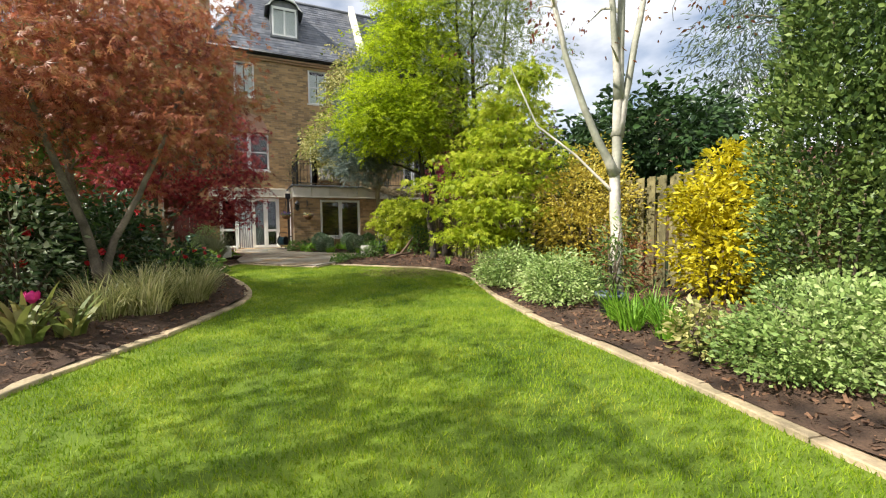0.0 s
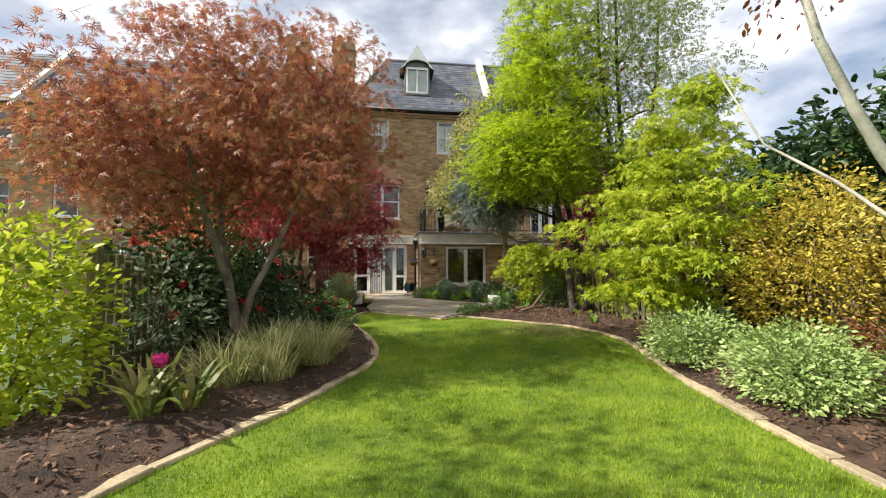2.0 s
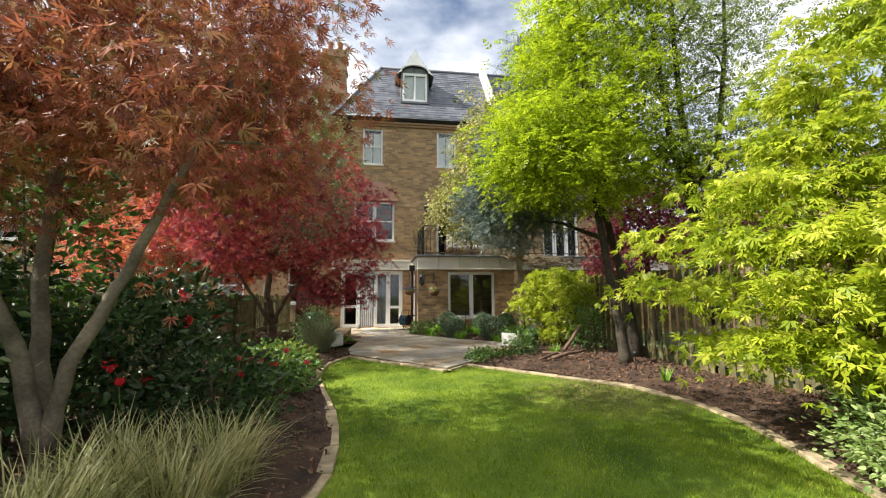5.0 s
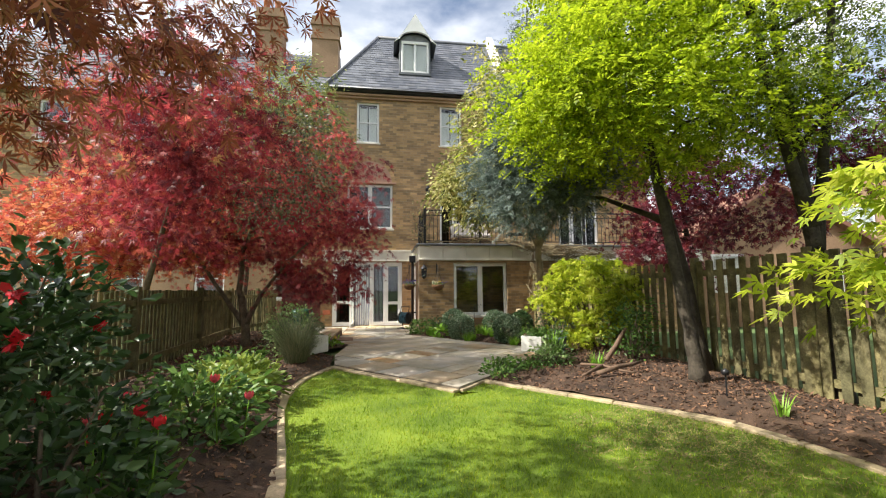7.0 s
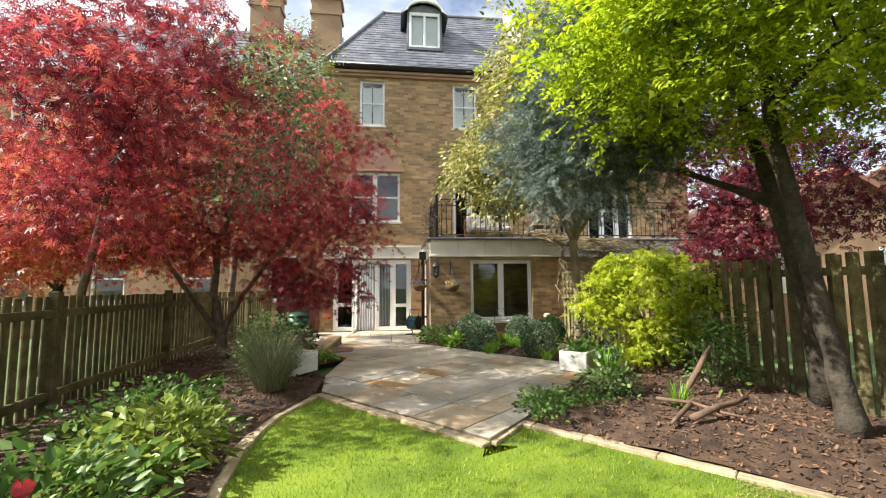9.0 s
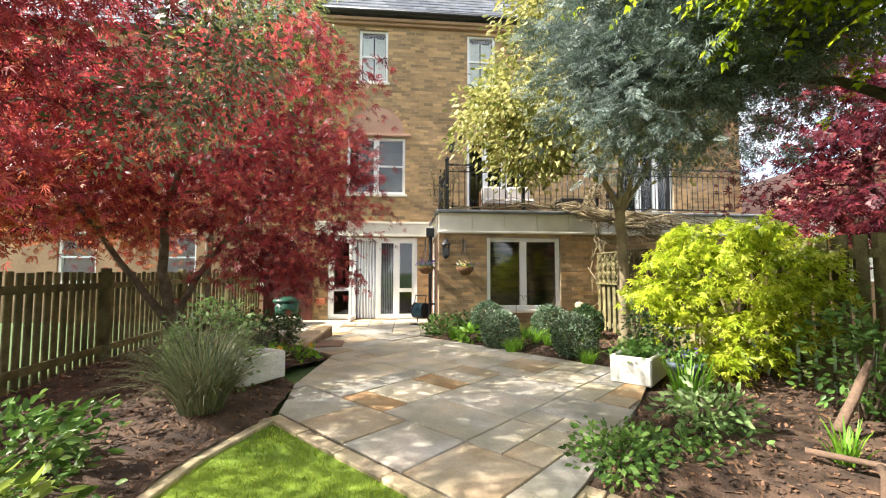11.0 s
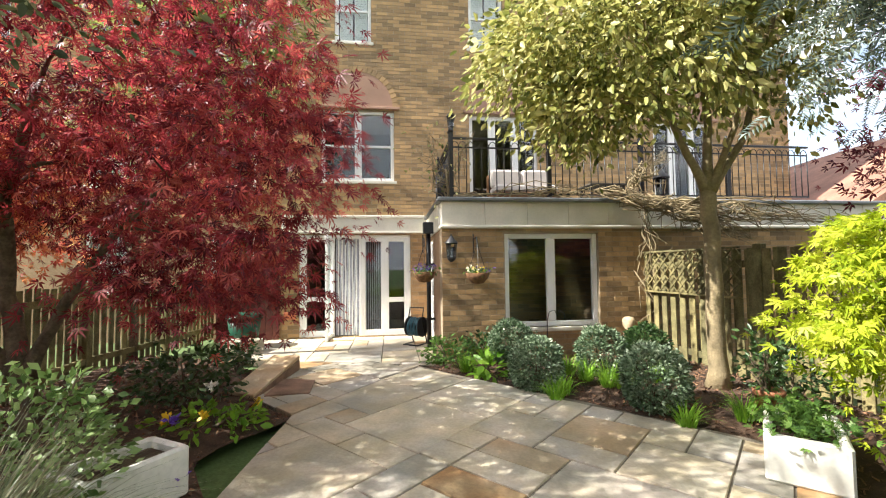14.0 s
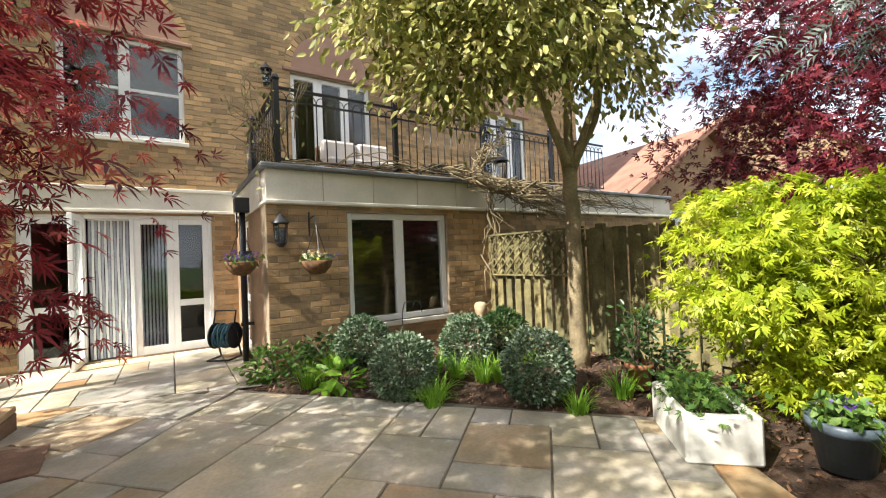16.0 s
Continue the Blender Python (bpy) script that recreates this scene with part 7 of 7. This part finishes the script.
def flower(at, height, petals, label, seed, name="tulip", size=0.055, leaves=4):
    rng = np.random.default_rng(seed)
    t = thing(name, label, "flower", at, 0, name + "s")
    bend = rng.normal(0, 0.03, 2)
    part("stalk", Build().tube([(0, 0, -0.01), (bend[0] * 0.5, bend[1] * 0.5, height * 0.6), (bend[0], bend[1], height)], [0.005, 0.004, 0.003], 6).mesh("stalk", L_FRESH, True), t)
    V, F = [], []
    for k in range(6):
        a = k * math.pi / 3 + rng.uniform(-0.1, 0.1)
        r = 1.0 if k % 2 else 0.85
        c, s = math.cos(a), math.sin(a)
        q = [(0.05, 0, 0), (0.42 * r, -0.33, 0.45), (0.42 * r, 0.33, 0.45), (0.5 * r, -0.25, 0.9), (0.5 * r, 0.25, 0.9), (0.46 * r, 0, 1.15)]
        j = len(V)
        V += [((x * c - y * s) * size + bend[0], (x * s + y * c) * size + bend[1], height + z * size) for x, y, z in q]
        F += [(j, j + 1, j + 2), (j + 1, j + 3, j + 4, j + 2), (j + 3, j + 5, j + 4)]
    part("petals", mesh_of("petals", V, F, petals), t)
    if leaves:
        P = np.zeros((leaves, 3))
        out = np.array([[math.cos(a), math.sin(a), 0.9] for a in rng.uniform(0, 6.28, leaves)])
        part("leaf", leaf_mesh("leaf", P, out, height * 0.75, NARROW, L_MID, rng, 0.0, 0.3), t)
    return t


for i, (x, y, z, p) in enumerate(((-1.95, 7.42, 0.36, P_PINK), (-1.85, 7.46, 0.36, P_PINK), (-1.98, 7.2, 0.27, P_PINK), (-1.7, 7.35, 0.27, P_PINK), (-1.64, 7.8, 0.40, P_PINK), (-1.55, 7.95, 0.3, P_PINK))):
    flower((x, y, 0.05), z, p, "coral-pink tulip in the bed", 300 + i)
for i, (x, y, z) in enumerate(((-1.61, 6.95, 0.38), (-1.5, 7.0, 0.40), (-1.55, 6.85, 0.33), (-1.3, 6.9, 0.38), (-1.9, 6.1, 0.40), (-2.2, 5.9, 0.34))):
    flower((x, y, 0.05), z, P_RED, "red tulip among dark leaves", 310 + i)
flower((-1.38, 3.98, 0.05), 0.22, P_MAGENTA, "magenta flower among the ferns", 330, "bloom", 0.09, 3)


def blooms(name, label, pts, petals, size, seed):
    for i, p in enumerate(pts):
        rng = np.random.default_rng(seed + i)
        t = thing(name, label, "flower", p, 0, name + "s")
        P = rng.normal(0, 1, (26, 3)) * size * 0.12
        part("petals", leaf_mesh("petals", P, rng.normal(0, 1, (26, 3)), size * 0.55, SMALL, petals, rng, 0.0, 0.2), t)


blooms("camellia_bloom", "red camellia flower on the dark shrub", [(-2.2, 6.95, 1.15), (-2.12, 6.9, 0.92), (-2.3, 7.5, 0.95), (-2.35, 6.4, 0.62), (-2.15, 7.1, 0.6), (-2.55, 5.6, 0.9), (-2.6, 5.5, 1.5), (-2.5, 5.4, 0.55), (-2.9, 5.3, 1.35), (-2.2, 6.6, 0.4)], P_RED, 0.10, 340)
blooms("primrose", "yellow primrose in the shaded bed", [(-3.35, 12.85, 0.16), (-3.2, 13.3, 0.14), (-3.6, 12.75, 0.13)], P_YELLOW, 0.09, 360)
blooms("viola", "purple viola in the shaded bed", [(-3.5, 12.7, 0.14), (-2.78, 11.95, 0.2)], P_PURPLE, 0.10, 370)
blooms("narcissus", "white narcissus in the shaded bed", [(-3.45, 13.05, 0.30)], P_WHITE, 0.09, 380)
bush("primrose_leaves", "low light green primrose leaves in the shaded bed", (-3.4, 12.95, 0.04), [(0, 0, 0.05, 0.35, 0.35, 0.06)], 34, 6, L_FRESH, 0.08, OVAL, 390, 0.05, 0.02, category="plant")

# right-hand border
bush("yew_column", "tall columnar yew with ragged dark and light green tips", (4.75, 3.2, 0.04), [(0, 0, 1.2, 0.55, 0.55, 1.3), (0.05, 0, 2.6, 0.45, 0.45, 1.1), (0.55, -0.2, 1.1, 0.5, 0.5, 1.2)], 2700, 17, L_YEW, 0.048, SMALL, 401, 0.06, 0.12, 0.75, 0.12, -0.6, 0.2)
bush("euonymus", "rounded pale grey-green shrub spilling onto the lawn", (3.75, 2.35, 0.04), [(0, 0, 0.24, 0.55, 0.42, 0.28), (0.35, -0.25, 0.28, 0.5, 0.4, 0.3), (-0.3, 0.15, 0.14, 0.34, 0.3, 0.18)], 1100, 16, L_EUON, 0.032, SMALL, 402, 0.045, 0.035, 0.75, 0.1, -0.3, 0.2)
bush("gold_shrub", "bright golden-yellow shrub against the board fence", (4.72, 4.35, 0.04), [(0.05, 0, 0.5, 0.5, 0.42, 0.45), (0.15, 0.1, 1.0, 0.56, 0.4, 0.36), (0.25, 0.1, 1.4, 0.42, 0.3, 0.2), (-0.2, 0, 1.05, 0.3, 0.3, 0.15)], 420, 14, L_GOLD, 0.065, OVAL, 403, 0.08, 0.05)
bush("amber_shrub", "amber-yellow evergreen shrub behind the birch", (4.3, 6.3, 0.04), [(0, 0, 0.75, 0.85, 0.65, 0.5), (-0.1, -0.1, 1.25, 0.75, 0.6, 0.42), (0.1, 0, 1.75, 0.36, 0.3, 0.25)], 620, 14, L_AMBER, 0.052, OVAL, 404, 0.10, 0.06)
bush("rust_shrub", "small shrub with rusty red shoots", (4.2, 5.2, 0.04), [(0, 0, 0.35, 0.35, 0.35, 0.3)], 120, 9, L_RUST, 0.06, NARROW, 405, 0.07, 0.06)
bush("variegated_shrub", "low cream-and-green variegated shrub by the kerb", (3.15, 4.85, 0.04), [(0, 0, 0.18, 0.36, 0.5, 0.24), (0.2, 0.3, 0.24, 0.38, 0.4, 0.26)], 520, 14, L_EUON, 0.042, OVAL, 406, 0.06, 0.04)
bush("white_spirea", "arching shrub with white flower sprays by the kerb", (3.1, 6.35, 0.04), [(0, 0, 0.25, 0.45, 0.55, 0.28), (-0.15, -0.35, 0.2, 0.38, 0.36, 0.22)], 520, 14, L_EUON, 0.0425, OVAL, 407, 0.08, 0.05)
for i, (x, y) in enumerate(((3.2, 3.5), (3.3, 3.2), (3.45, 3.6), (3.25, 3.75))):
    strap_clump("day_lily", "arching bright green strap-leaved clump by the kerb", (x, y, 0.05), 90, 0.34, 0.014, L_FRESH, 420 + i, 0.09, 0.85, group="day lilies")
bush("bed_shrub", "small yellow-green variegated shrub by the kerb", (3.35, 2.9, 0.04), [(0, 0, 0.16, 0.2, 0.22, 0.16)], 70, 9, L_VARIEG, 0.05, OVAL, 430, 0.05, 0.04)
bush("dark_shrub", "dark shrub in the shade of the fence", (4.3, 7.8, 0.04), [(0, 0, 0.55, 0.6, 0.8, 0.55)], 200, 10, L_DARK, 0.08, OVAL, 431, 0.10, 0.07)
bush("sedum", "low spreading green plants at the terrace corner", (0.22, 10.78, 0.04), [(0, 0, 0.10, 0.22, 0.3, 0.11), (0.4, 0.15, 0.08, 0.26, 0.22, 0.09)], 150, 9, L_MID, 0.05, SMALL, 432, 0.06, 0.03, category="plant")
bush("sedum", "grey-green leafy perennial by the terrace", (0.92, 11.35, 0.04), [(0, 0, 0.14, 0.26, 0.26, 0.14)], 60, 8, L_HEBE, 0.06, OVAL, 433, 0.06, 0.03, category="plant")
strap_clump("iris", "upright clump of fresh green iris leaves by the trough", (1.0, 11.95, 0.05), 70, 0.42, 0.022, L_FRESH, 434, 0.12, 0.4)
strap_clump("day_lily", "tuft of light green strap leaves in the mulch", (1.45, 10.9, 0.05), 40, 0.24, 0.014, L_FRESH, 435, 0.07, 0.6, group="day lilies")
strap_clump("day_lily", "small tuft of green leaves in the mulch", (2.55, 9.1, 0.05), 24, 0.2, 0.014, L_FRESH, 436, 0.05, 0.6, group="day lilies")
bush("viburnum", "open pale green shrub in front of the board fence", (2.1, 11.75, 0.04), [(0, 0, 0.4, 0.36, 0.34, 0.34), (0.1, 0, 0.75, 0.25, 0.25, 0.2)], 80, 9, L_MID, 0.06, OVAL, 437, 0.07, 0.05)
for i, (a, c, r) in enumerate((((1.35, 10.35, 0.08), (1.95, 10.75, 0.16), 0.03), ((1.5, 10.75, 0.1), (1.15, 10.2, 0.08), 0.024), ((1.65, 11.3, 0.08), (1.98, 11.5, 0.5), 0.035), ((1.25, 10.9, 0.09), (1.75, 10.35, 0.1), 0.018))):
    lg = thing("log", "dead branch lying on the bark mulch", "branch", a, 0, "dead branches")
    d = Vector(c) - Vector(a)
    part("wood", Build().tube([(0, 0, 0), tuple(d * 0.4 + Vector((0.03, 0.02, 0.02))), tuple(d * 0.75), tuple(d)], [r, r * 0.9, r * 0.8, r * 0.5], 8).mesh("wood", M_LOG, True), lg)
pl = thing("path_light", "small black garden spike light in the mulch", "garden light", (2.35, 9.55, 0.05))
part("spike", Build().tube([(0, 0, 0), (0, 0, 0.22)], 0.008, 6).mesh("spike", M_IRON), pl)
part("head", Build().lathe([(0.0, 0.26), (0.035, 0.24), (0.03, 0.2), (0.0, 0.2)], 12).mesh("head", M_IRON, True), pl)

# ---- bricks of the bay front, laid singly ----
cache = {}
for x, z, ln in courses(BL, 0.6, 0.0, 1.92, [(BAYW[0], BAYW[1], BAYW[2], BAYW[3])]):
    key = round(ln, 3)
    if key not in cache:
        cache[key] = Build().box(0.005, -0.007, 0.005, key - 0.005, 0.02, 0.07).mesh("brick", M_BRICK, False, 0.002)
    part("brick", cache[key], bay, "", pose(x, BY + random.uniform(-0.002, 0.002), z))
b = Build()
for x, z, ln in courses(0.6, XR, 0.0, 1.92, []):
    b.box(x + 0.005, BY - 0.006, z + 0.005, x + ln - 0.005, BY + 0.02, z + 0.07)
tagged(part("brick_courses", b.mesh("brick_courses", M_BRICKS), bay), "", "", "", "stuff")
